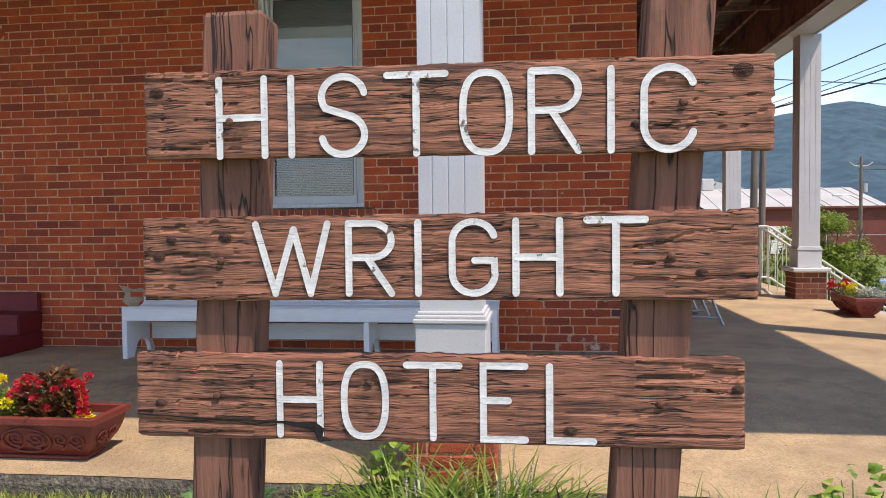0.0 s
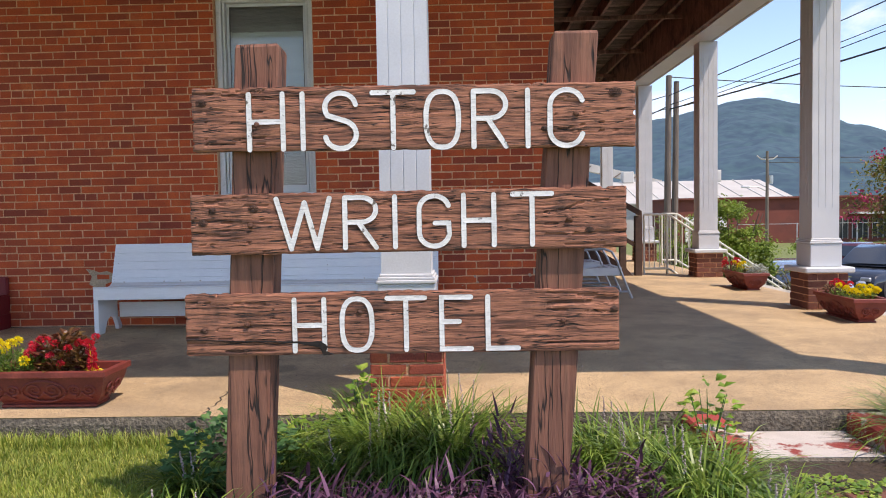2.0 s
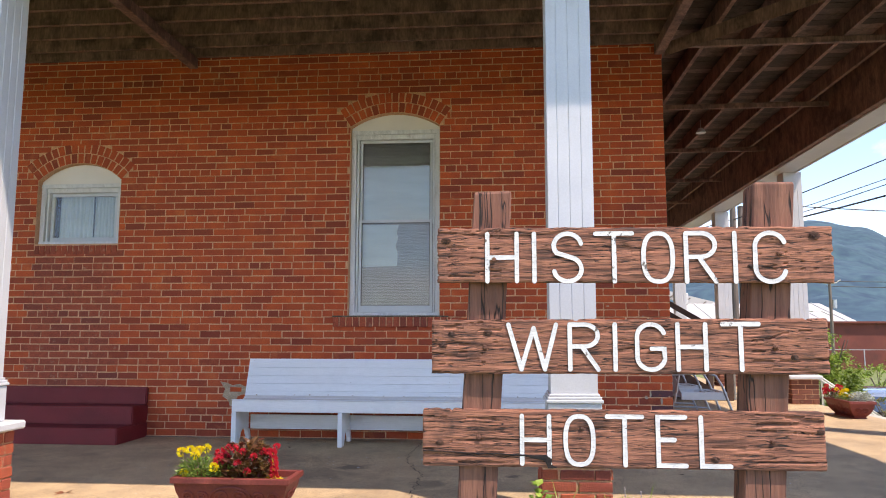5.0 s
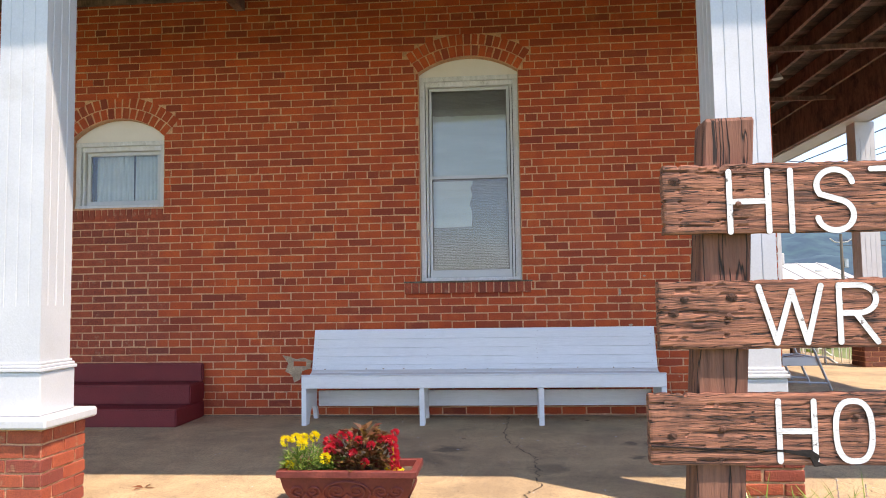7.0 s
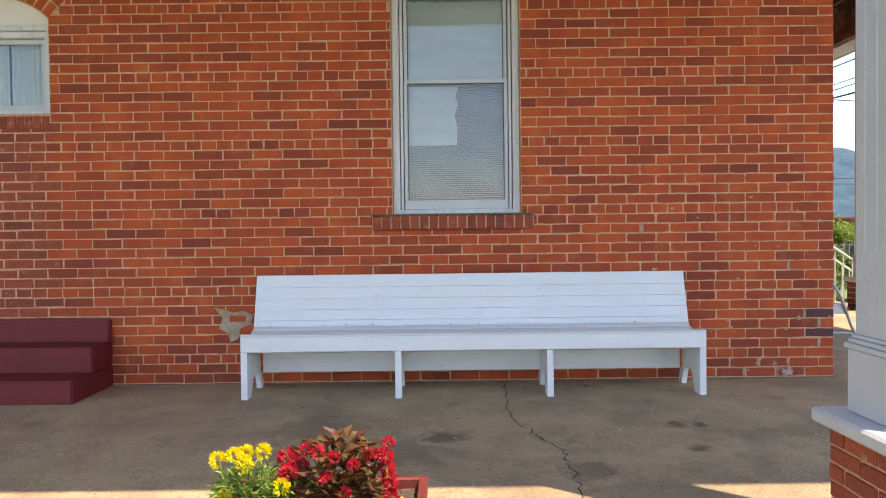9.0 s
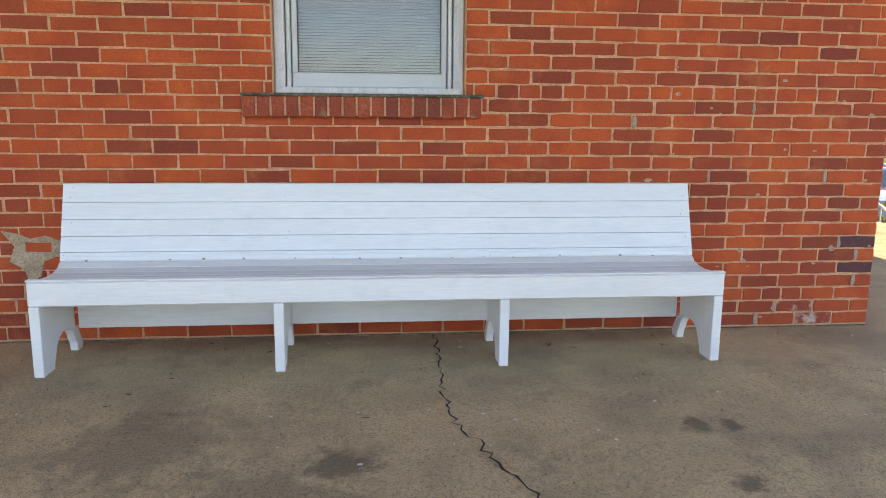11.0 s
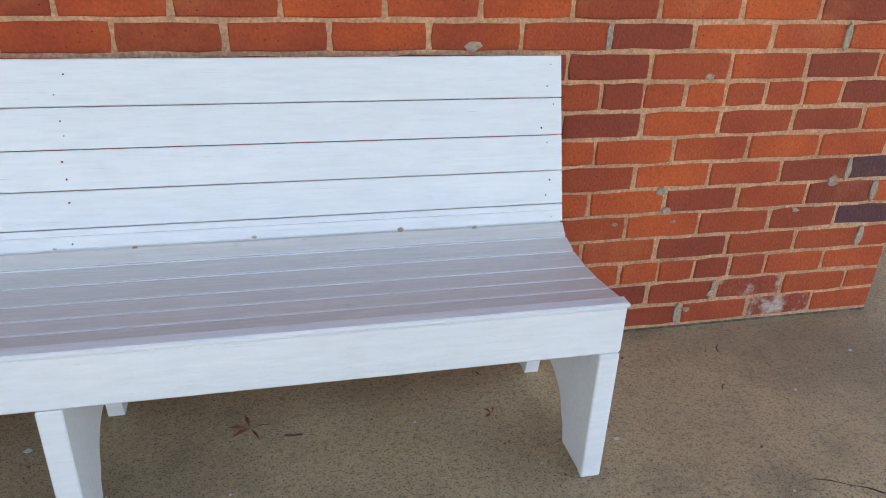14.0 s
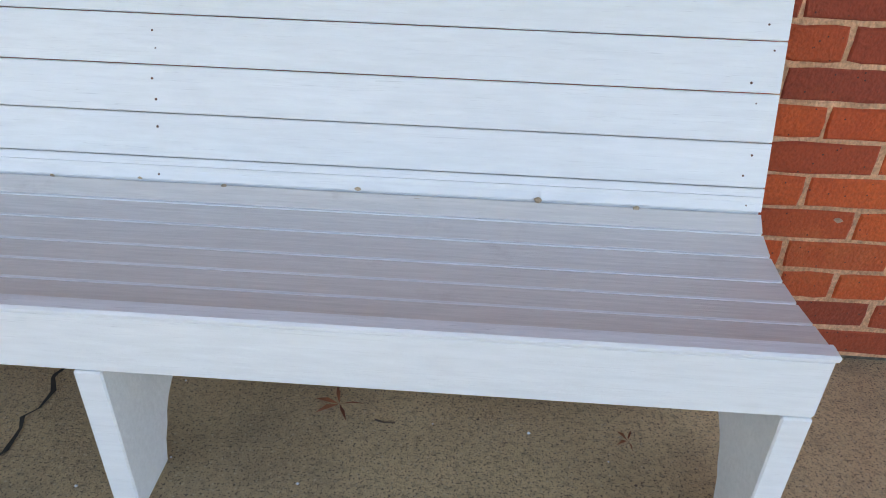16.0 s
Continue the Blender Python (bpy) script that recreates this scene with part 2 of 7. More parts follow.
M_BEIGE = mat("beige_panel", (0.84, 0.79, 0.74), (0.77, 0.72, 0.67), 3, rough=0.6, bump=0.05)
M_CONC = concrete_mat("porch_concrete", (0.64, 0.462, 0.258), (0.50, 0.356, 0.200), (0.265, 0.190, 0.116),
                      ((-2.12, 5.14, 0.13, 0.7), (-0.72, 5.37, 0.075, 0.75), (-0.57, 5.365, 0.05, 0.75), (-0.73, 4.92, 0.07, 0.75), (-2.4, 4.9, 0.3, 0.35), (-2.9, 5.35, 0.3, 0.4), (-1.4, 4.6, 0.16, 0.5)))
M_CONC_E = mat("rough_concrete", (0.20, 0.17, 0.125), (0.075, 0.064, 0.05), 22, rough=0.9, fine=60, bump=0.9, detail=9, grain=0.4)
M_KERB = mat("pale_concrete", (0.52, 0.49, 0.43), (0.42, 0.39, 0.34), 3, rough=0.85, fine=120, bump=0.3)
M_DARKWOOD = mat("brown_ceiling_wood", (0.29, 0.168, 0.136), (0.135, 0.075, 0.061), 5, rough=0.75, fine=60, bump=0.3, stretch=(2.2, 2.2, 0.6),
                 dirt=(0.085, 0.048, 0.040), dirt_scale=3.2, dirt_at=(0.50, 0.64), grain=0.3, grain_scale=25)
# Albedo darkened to read as shade between joists; pale boards imitate light through gaps.
M_DECK = mat("shade_toned_deck_boards", (0.05, 0.032, 0.025), (0.028, 0.018, 0.014), 6, rough=0.8, fine=60, bump=0.3, pieces=0.9, c3=(0.19, 0.128, 0.11),
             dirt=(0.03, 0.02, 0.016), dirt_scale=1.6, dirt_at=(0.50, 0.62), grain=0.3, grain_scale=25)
M_SIGNWOOD = wood_mat("weathered_redwood", (0.52, 0.215, 0.125), (0.29, 0.108, 0.064), (0.040, 0.027, 0.022), (3.6, 16, 70))
M_POSTWOOD = wood_mat("weathered_post", (0.31, 0.135, 0.085), (0.19, 0.075, 0.048), (0.055, 0.034, 0.027), (22, 22, 1.1), 0.45, 0.36)
M_LETTER = mat("letter_paint", (0.84, 0.82, 0.79), (0.66, 0.65, 0.63), 9, stretch=(1.5, 3, 4), rough=0.5, fine=40, bump=0.18, spread=(0.40, 0.72),
               dirt=(0.16, 0.13, 0.11), dirt_scale=16, dirt_at=(0.63, 0.67), grain=0.08, cracks=((1.2, 8, 34), 0.006, 2.0), crack_col=(0.36, 0.32, 0.29))
M_BENCH = mat("bench_white_paint", (0.83, 0.845, 0.86), (0.78, 0.80, 0.82), 2.2, stretch=(0.4, 3, 3), rough=0.42, fine=26, bump=0.16,
              dirt=(0.72, 0.735, 0.75), dirt_scale=4, dirt_at=(0.55, 0.85), grain=0.035, grain_scale=30, cracks=((0.4, 14, 60), 0.003, 2.6), crack_col=(0.62, 0.63, 0.65))
M_SEAT = mat("bench_grey_seat", (0.72, 0.69, 0.66), (0.695, 0.665, 0.635), 2.0, stretch=(0.35, 5, 5), rough=0.5, fine=24, bump=0.1,
             dirt=(0.60, 0.56, 0.53), dirt_scale=9, dirt_at=(0.60, 0.74), grain=0.06, grain_scale=30, cracks=((0.4, 60, 10), 0.002, 2.6), crack_col=(0.52, 0.49, 0.46))
M_MAROON = mat("maroon_paint", (0.20, 0.013, 0.018), (0.15, 0.010, 0.014), 3, rough=0.6, fine=60, bump=0.2,
               dirt=(0.21, 0.06, 0.055), dirt_scale=5, dirt_at=(0.62, 0.85))
M_POT = mat("terracotta_planter", (0.20, 0.034, 0.024), (0.15, 0.026, 0.019), 5, rough=0.55, fine=70, bump=0.15,
            dirt=(0.27, 0.06, 0.04), dirt_scale=6, dirt_at=(0.58, 0.8), grain=0.15)
M_SOIL = mat("potting_soil", (0.16, 0.11, 0.075), (0.07, 0.045, 0.03), 30, rough=0.95, fine=80, bump=0.8)
M_REDSTEP = mat("worn_red_step", (0.40, 0.060, 0.045), (0.31, 0.048, 0.038), 5, rough=0.7, fine=60, bump=0.3,
                dirt=(0.55, 0.50, 0.45), dirt_scale=4.0, dirt_at=(0.54, 0.58))
M_STEPTOP = mat("chipped_step_top", (0.58, 0.54, 0.50), (0.48, 0.44, 0.40), 6, rough=0.75, fine=60, bump=0.3,
                dirt=(0.27, 0.05, 0.04), dirt_scale=4.0, dirt_at=(0.55, 0.60))
M_LAWN = mat("lawn_soil", (0.14, 0.17, 0.045), (0.17, 0.19, 0.06), 2.5, rough=0.95, fine=50, bump=0.6,
             dirt=(0.09, 0.13, 0.03), dirt_scale=0.8, dirt_at=(0.5, 0.7), grain=0.4)
M_BED = mat("mulch_bed", (0.075, 0.052, 0.035), (0.035, 0.025, 0.018), 22, rough=0.95, fine=50, bump=1.0)
M_METAL = mat("galvanised_metal", (0.5, 0.51, 0.52), (0.42, 0.43, 0.44), 8, rough=0.4, metal=0.8, bump=0.05)
M_RAIL = mat("cream_rail_paint", (0.74, 0.72, 0.62), (0.68, 0.66, 0.57), 8, rough=0.45, bump=0.05)
M_GLASS = glass_mat("window_glass")
M_BLIND = mat("blind_slats", (0.37, 0.375, 0.36), (0.31, 0.315, 0.30), 4, rough=0.6, bump=0.02)
# For the curtains and for the pale sheets that imitate reflected sky.
M_CURTAIN_REFLECT = mat("pale_curtain_and_reflection", (0.62, 0.69, 0.66), (0.52, 0.59, 0.57), 3, stretch=(0.6, 1, 4), rough=0.5, bump=0.05)
M_PANE_GAP = mat("pane_gap_shade", (0.16, 0.15, 0.14), (0.07, 0.065, 0.06), 30, rough=0.8, bump=0.2)
# Near-black colour stands in for unlit interiors behind window openings.
M_DARK = mat("painted_interior_shade", (0.05, 0.05, 0.048), (0.035, 0.035, 0.034), 2, rough=0.9, bump=0)
M_RUST = mat("rusty_bolt", (0.20, 0.085, 0.05), (0.11, 0.05, 0.035), 40, rough=0.7, metal=0.3, fine=200, bump=0.4)

M_PATCH = mat("old_mortar_patch", (0.52, 0.40, 0.28), (0.36, 0.27, 0.19), 14, rough=0.95, fine=90, bump=0.6, grain=0.3)

# ---- builders ----


def part(name, bm, material, parent=None, label="", smooth=False):
    me = bpy.data.meshes.new(name)
    bm.to_mesh(me)
    bm.free()
    me.materials.append(material)
    if smooth:
        for p in me.polygons:
            p.use_smooth = True
    ob = new(name, me)
    if parent is not None:
        ob.parent = parent
    if label:
        ob["label"] = label
    return ob


def share(name, me, parent, m):
    ob = new(name, me)
    ob.parent = parent
    ob.matrix_basis = m
    return ob


def raw(name, verts, faces, material, parent=None, label="", smooth=False):
    me = bpy.data.meshes.new(name)
    me.from_pydata(verts, [], faces)
    me.materials.append(material)
    if smooth:
        for p in me.polygons:
            p.use_smooth = True
    ob = new(name, me)
    if parent is not None:
        ob.parent = parent
    if label:
        ob["label"] = label
    return ob


def base(name, at=(0, 0, 0), rz=0.0):
    ob = new(name)
    ob.empty_display_size = 0.1
    ob.matrix_basis = pose(*at, 0, 0, rz)
    return ob


def box(x0, x1, y0, y1, z0, z1, bevel=0.0, bm=None, seg=1):
    own = bmesh.new()
    bmesh.ops.create_cube(own, size=1.0)
    for v in own.verts:
        v.co = Vector(((x0 + x1) / 2 + v.co.x * (x1 - x0), (y0 + y1) / 2 + v.co.y * (y1 - y0), (z0 + z1) / 2 + v.co.z * (z1 - z0)))
    if bevel:
        bmesh.ops.bevel(own, geom=own.edges[:], offset=bevel, segments=seg, affect="EDGES", clamp_overlap=True)
    if bm is None:
        return own
    tmp = bpy.data.meshes.new("tmp")
    own.to_mesh(tmp)
    own.free()
    bm.from_mesh(tmp)
    bpy.data.meshes.remove(tmp)
    return bm


def cyl(a, b, r0, r1=None, n=10, bm=None):
    """A tapered rod from a to b."""
    bm = bm or bmesh.new()
    r1 = r0 if r1 is None else r1
    a, b = Vector(a), Vector(b)
    q = (b - a).to_track_quat("Z", "Y").to_matrix()
    rings = []
    for p, r in ((a, r0), (b, r1)):
        rings.append([bm.verts.new(p + q @ Vector((r * math.cos(2 * math.pi * i / n), r * math.sin(2 * math.pi * i / n), 0))) for i in range(n)])
    for i in range(n):
        bm.faces.new((rings[0][i], rings[0][(i + 1) % n], rings[1][(i + 1) % n], rings[1][i]))
    bm.faces.new(rings[0][::-1])
    bm.faces.new(rings[1])
    return bm


def tube(points, r, n=8, bm=None, radii=None):
    """A rod bent along points."""
    bm = bm or bmesh.new()
    pts = [Vector(p) for p in points]
    rings = []
    for i, p in enumerate(pts):
        d = (pts[min(i + 1, len(pts) - 1)] - pts[max(i - 1, 0)]).normalized()
        q = d.to_track_quat("Z", "Y").to_matrix()
        rr = radii[i] if radii else r
        rings.append([bm.verts.new(p + q @ Vector((rr * math.cos(2 * math.pi * k / n), rr * math.sin(2 * math.pi * k / n), 0))) for k in range(n)])
    for a, b in zip(rings, rings[1:]):
        for k in range(n):
            bm.faces.new((a[k], a[(k + 1) % n], b[(k + 1) % n], b[k]))
    bm.faces.new(rings[0][::-1])
    bm.faces.new(rings[-1])
    return bm


def prism(outline, y0, y1, bm=None, axis="y"):
    """An outline of (a, b) pairs in order, drawn out along an axis."""
    bm = bm or bmesh.new()

    def at(p, t):
        return (p[0], t, p[1]) if axis == "y" else (t, p[0], p[1]) if axis == "x" else (p[0], p[1], t)
    f = [bm.verts.new(at(p, y0)) for p in outline]
    g = [bm.verts.new(at(p, y1)) for p in outline]
    bm.faces.new(f)
    bm.faces.new(g[::-1])
    k = len(outline)
    for i in range(k):
        bm.faces.new((f[i], g[i], g[(i + 1) % k], f[(i + 1) % k]))
    bmesh.ops.recalc_face_normals(bm, faces=bm.faces[:])
    return bm


def arc(cx, cz, r, a0, a1, n):
    return [(cx + r * math.cos(radians(a0 + (a1 - a0) * i / n)), cz + r * math.sin(radians(a0 + (a1 - a0) * i / n))) for i in range(n + 1)]

# ---- ground and setting ----
WALL_Y, CORNER_X, CEIL = 6.66, 0.93, 4.27
SLAB_Y, SLAB_E = 3.42, 4.22


def slab_z(y):
    """The porch slab falls a little towards its front edge."""
    return -0.055 * min(1.0, max(0.0, (6.0 - y) / 2.55))


def step01(v, a, b):
    t = min(1.0, max(0.0, (v - a) / (b - a)))
    return t * t * (3 - 2 * t)


def ground_z(x, y):
    z = -0.195 + 0.03 * noise.noise((x * 0.5, y * 0.5, 0)) - 0.012 * max(0.0, -y)
    z -= 1.35 * step01(x, SLAB_E + 0.25, SLAB_E + 2.2) * (1 if abs(y) < 400 else 0.6)
    z -= 0.9 * step01(math.hypot(x, y), 12, 50)
    return z


def ground():
    xs = sorted(set([round(-9 + i * 0.3, 2) for i in range(56)] + [-4000, -1500, -600, -200, -80, -40, -24, -16, -12, 8.5, 10, 13, 17, 22, 30, 45, 80, 200, 600, 1500, 4000]))
    ys = sorted(set([round(-6 + i * 0.3, 2) for i in range(36)] + [-4000, -1500, -600, -200, -80, -40, -20, -12, -8, 6, 9, 12, 16, 20, 25, 32, 45, 60, 80, 120, 200, 600, 1500, 4000]))
    verts = [(x, y, ground_z(x, y)) for y in ys for x in xs]
    w = len(xs)
    faces = [(j * w + i, j * w + i + 1, (j + 1) * w + i + 1, (j + 1) * w + i) for j in range(len(ys) - 1) for i in range(w - 1)]
    return tagged(raw("ground", verts, faces, M_LAWN, smooth=True), "mown green lawn and open grassy ground", "ground", kind="structure")


ground()


def lot():
    """The asphalt parking lot, a sheet just over the ground."""
    xs = [5.9, 8, 10, 13, 17, 22, 30, 40]
    ys = [-6, 0, 5, 8, 11, 14, 18, 23, 29, 36]
    verts = [(x, y, ground_z(x, y) + 0.06) for y in ys for x in xs]
    w = len(xs)
    faces = [(j * w + i, j * w + i + 1, (j + 1) * w + i + 1, (j + 1) * w + i) for j in range(len(ys) - 1) for i in range(w - 1)]
    m = mat("asphalt", (0.16, 0.16, 0.165), (0.11, 0.11, 0.115), 1.5, rough=0.9, fine=120, bump=0.3)
    tagged(raw("road", verts, faces, m), "pale grey asphalt parking lot beside the porch", "parking lot", kind="structure")


lot()


def slab():
    ob = base("floor")
    tagged(ob, "stained tan concrete porch slab with cracks", "porch floor", kind="structure")
    xs = [-12.0 + i * 0.27 for i in range(int((SLAB_E + 12.0) / 0.27) + 1)] + [SLAB_E]
    top = [(x, SLAB_Y + 0.012 * noise.noise((x * 1.7, 3, 0)) + 0.008 * noise.noise((x * 7, 5, 0))) for x in xs]
    bm = bmesh.new()
    a = [bm.verts.new((x, y, slab_z(y))) for x, y in top]
    c = [bm.verts.new((x, 6.0, 0.0)) for x, y in top]
    b = [bm.verts.new((x, 26.0, 0.0)) for x, y in top]
    for i in range(len(a) - 1):
        bm.faces.new((a[i], a[i + 1], c[i + 1], c[i]))
        bm.faces.new((c[i], c[i + 1], b[i + 1], b[i]))
    part("slab_top", bm, M_CONC, ob)
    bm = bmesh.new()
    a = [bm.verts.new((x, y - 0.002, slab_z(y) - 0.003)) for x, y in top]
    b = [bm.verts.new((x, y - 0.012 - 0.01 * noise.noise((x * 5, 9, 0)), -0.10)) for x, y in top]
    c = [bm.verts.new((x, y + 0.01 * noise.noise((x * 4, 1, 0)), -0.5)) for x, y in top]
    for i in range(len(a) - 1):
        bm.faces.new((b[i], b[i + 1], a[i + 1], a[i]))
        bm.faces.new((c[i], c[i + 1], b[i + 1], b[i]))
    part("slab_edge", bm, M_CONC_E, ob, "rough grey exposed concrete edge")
    part("kerb", box(SLAB_E + 0.002, SLAB_E + 0.24, SLAB_Y, 10.4, -1.7, -0.02, 0.012), M_KERB, ob, "pale concrete kerb")
    # cracks, as thin dark open lines a little over the slab
    rnd = random.Random(4)
    bm = bmesh.new()

    def crack(points, w):
        pts = []
        for (x0, y0), (x1, y1) in zip(points, points[1:]):
            k = max(2, int(math.hypot(x1 - x0, y1 - y0) / 0.035))
            pts += [(x0 + (x1 - x0) * i / k + rnd.uniform(-0.019, 0.019), y0 + (y1 - y0) * i / k + rnd.uniform(-0.014, 0.014)) for i in range(k)]
        prev = None
        for i, (x, y) in enumerate(pts):
            d = w * rnd.uniform(0.25, 1.0)
            pair = (bm.verts.new((x - d, y - d * 0.4, slab_z(y) + 0.004)), bm.verts.new((x + d, y + d * 0.4, slab_z(y) + 0.004)))
            if prev:
                bm.faces.new((prev[0], prev[1], pair[1], pair[0]))
            prev = pair
    crack([(-1.655, 6.655), (-1.67, 6.34), (-1.69, 6.0), (-1.695, 5.68), (-1.68, 5.47), (-1.60, 5.26), (-1.585, 5.15), (-1.48, 4.945), (-1.475, 4.68), (-1.484, 4.13), (-1.58, 3.95), (-1.56, 3.44)], 0.006)
    crack([(0.2, 6.0), (0.9, 5.7), (1.5, 5.75), (2.4, 5.5)], 0.003)
    crack([(0.35, 4.4), (0.5, 4.0), (0.62, 3.7), (0.8, 3.45)], 0.003)
    part("cracks", bm, mat("crack_dirt", (0.05, 0.04, 0.03), (0.03, 0.025, 0.02), 20, rough=0.95, bump=0), ob, "dark crack in the concrete")
    return ob


slab()

# openings in the front wall: left, right, sill, spring, crown
BIG = (-2.50, -1.50, 1.315, 3.42, 3.575)
SMALL = (-6.15, -5.155, 2.13, 2.865, 3.065)


def arch_of(o):
    half, rise = (o[1] - o[0]) / 2, o[4] - o[3]
    r = (half * half + rise * rise) / (2 * rise)
    return (o[0] + o[1]) / 2, o[4] - r, r, math.degrees(math.asin(half / r))


def front_wall():
    """The mortar body of the wall, in panels round the openings, and the side wall behind it."""
    ob = base("wall_south")
    tagged(ob, "red brick hotel wall in common bond with pale mortar", "brick wall", kind="structure")
    y0, y1, top = WALL_Y + 0.0042, WALL_Y + 0.33, 4.9
    bm = bmesh.new()
    edges = [-12.0, SMALL[0], SMALL[1], BIG[0], BIG[1], CORNER_X - 0.0042]
    for a, b, o in zip(edges, edges[1:], (None, SMALL, None, BIG, None)):
        if o is None:
            box(a, b, y0, y1, -0.3, top, bm=bm)
        else:
            box(a, b, y0, y1, -0.3, o[2], bm=bm)
            cx, cz, r, h = arch_of(o)
            prism(arc(cx, cz, r, 90 + h, 90 - h, 14) + [(b, top), (a, top)], y0, y1, bm=bm)
    part("mortar_joints", bm, M_MORTAR, ob, "pale tan mortar")
    side = base("wall_east")
    tagged(side, "red brick side wall of the hotel under the porch", "brick wall", kind="structure")
    part("mortar_joints", box(CORNER_X - 0.32, CORNER_X - 0.0042, WALL_Y + 0.335, 26, -0.3, 4.9), M_MORTAR, side)
    back = tagged(part("wall_north", box(-12, 0.92, 26.01, 26.3, -1.7, 4.9), M_BRICK), "far brick end wall of the hotel", "brick wall", kind="structure")
    back["kind"] = "structure"
    return ob, side


WALL_S, WALL_E = front_wall()


def frame_bar(bm, x0, x1, y0, y1, z0, z1):
    box(x0, x1, y0, y1, z0, z1, 0.004, bm=bm)


def window(o, name, big):
    """A white wooden window in an arched brick opening, with a beige panel in the arch."""
    ob = base(name)
    tagged(ob, "tall white double-hung window with blinds in a brick arch" if big else "short white window with pale curtain in a brick arch", "window", kind="structure")
    x0, x1, z0, zs, zc = o
    yf = WALL_Y + 0.075
    cx, cz, r, h = arch_of(o)
    part("arch_panel", prism(arc(cx, cz, r - 0.002, 90 + h, 90 - h, 14)[0:15] + [(x1, zs - 0.03), (x0, zs - 0.03)], yf + 0.01, yf + 0.06), M_BEIGE, ob, "beige panel filling the arch")
    c = 0.055
    bm = bmesh.new()
    frame_bar(bm, x0 + 0.002, x0 + c, yf - 0.005, yf + 0.10, z0, zs - 0.032)
    frame_bar(bm, x1 - c, x1 - 0.002, yf - 0.005, yf + 0.10, z0, zs - 0.032)
    frame_bar(bm, x0 + 0.002, x1 - 0.002, yf - 0.012, yf + 0.10, zs - 0.075, zs - 0.03)
    frame_bar(bm, x0 + 0.002, x1 - 0.002, yf - 0.018, yf + 0.10, z0 + 0.002, z0 + 0.035)
    part("window_frame", bm, M_TRIM, ob)
    # inner stop
    bm = bmesh.new()
    frame_bar(bm, x0 + c + 0.007, x0 + c + 0.028, yf + 0.02, yf + 0.10, z0 + 0.035, zs - 0.122)
    frame_bar(bm, x1 - c - 0.028, x1 - c - 0.007, yf + 0.02, yf + 0.10, z0 + 0.035, zs - 0.122)
    frame_bar(bm, x0 + c - 0.004, x1 - c + 0.004, yf + 0.02, yf + 0.10, zs - 0.125, zs - 0.075)
    part("window_stop", bm, M_TRIM, ob)
    a, b = x0 + c + 0.035, x1 - c - 0.035
    if big:
        mid = 2.365
        for nm, za, zb, y, foot in (("upper_sash", mid - 0.02, zs - 0.127, yf + 0.065, 0.035), ("lower_sash", z0 + 0.037, mid + 0.015, yf + 0.03, 0.075)):
            bm = bmesh.new()
            frame_bar(bm, a, a + 0.028, y, y + 0.034, za + foot, zb - 0.032)
            frame_bar(bm, b - 0.028, b, y, y + 0.034, za + foot, zb - 0.032)
            frame_bar(bm, a, b, y, y + 0.034, za, za + foot)
            frame_bar(bm, a, b, y, y + 0.034, zb - 0.032, zb)
            s = part(nm, bm, M_WHITE, ob)
            g = part("pane", box(a + 0.02, b - 0.02, y + 0.014, y + 0.018, za + foot - 0.01, zb - 0.025), M_GLASS, s, "clear window glass")
            # Dark strips round each pane paint the shaded gap at the sash edge.
            bm = bmesh.new()
            for xa, xb, zc_, zd in ((a + 0.0285, a + 0.035, za + foot + 0.0005, zb - 0.0325), (b - 0.035, b - 0.0285, za + foot + 0.0005, zb - 0.0325), (a + 0.0355, b - 0.0355, zb - 0.040, zb - 0.0325), (a + 0.0355, b - 0.0355, za + foot + 0.0005, za + foot + 0.004)):
                box(xa, xb, y + 0.008, y + 0.0138, zc_, zd, bm=bm)
            part("putty", bm, M_PANE_GAP, s, "dark strip painted as the shaded gap round the pane")
            g.visible_shadow = False
        # venetian blind behind the glass, one mesh of many thin slats
        bm = bmesh.new()
        z = z0 + 0.10
        while z < zs - 0.14:
            box(a + 0.02, b - 0.02, yf + 0.125, yf + 0.145, z, z + 0.0125, bm=bm)
            z += 0.0165
        part("blind", bm, M_BLIND, ob, "closed white venetian blind")
        # pale sheets behind the panes, cut to the shape of sky reflected in the glass
        rnd = random.Random(2)
        n = 40
        top = [(a + 0.02 + (b - a - 0.04) * i / n, 3.01 + 0.012 * noise.noise((i * 0.4, 0, 0)) + rnd.uniform(-0.004, 0.004)) for i in range(n + 1)]
        part("window_paper", prism([(a + 0.02, mid + 0.02), (b - 0.02, mid + 0.02)] + top[::-1], yf + 0.108, yf + 0.111), M_CURTAIN_REFLECT, ob, "pale sheet behind the pane imitating reflected sky")
        part("window_paper", prism([(a + 0.02, mid - 0.03), (a + 0.02, 1.86), (a + 0.25, 1.865), (a + 0.42, 1.87), (a + 0.425, 2.02), (a + 0.40, 2.10), (a + 0.43, 2.19), (a + 0.41, 2.26), (a + 0.44, mid - 0.03)], yf + 0.108, yf + 0.111), M_CURTAIN_REFLECT, ob, "pale sheet behind the pane imitating reflected sky")
    else:
        y = yf + 0.06
        bm = bmesh.new()
        frame_bar(bm, a, a + 0.04, y, y + 0.034, z0 + 0.09, zs - 0.165)
        frame_bar(bm, b - 0.04, b, y, y + 0.034, z0 + 0.09, zs - 0.165)
        frame_bar(bm, a, b, y, y + 0.034, z0 + 0.037, z0 + 0.09)
        frame_bar(bm, a, b, y, y + 0.034, zs - 0.165, zs - 0.127)
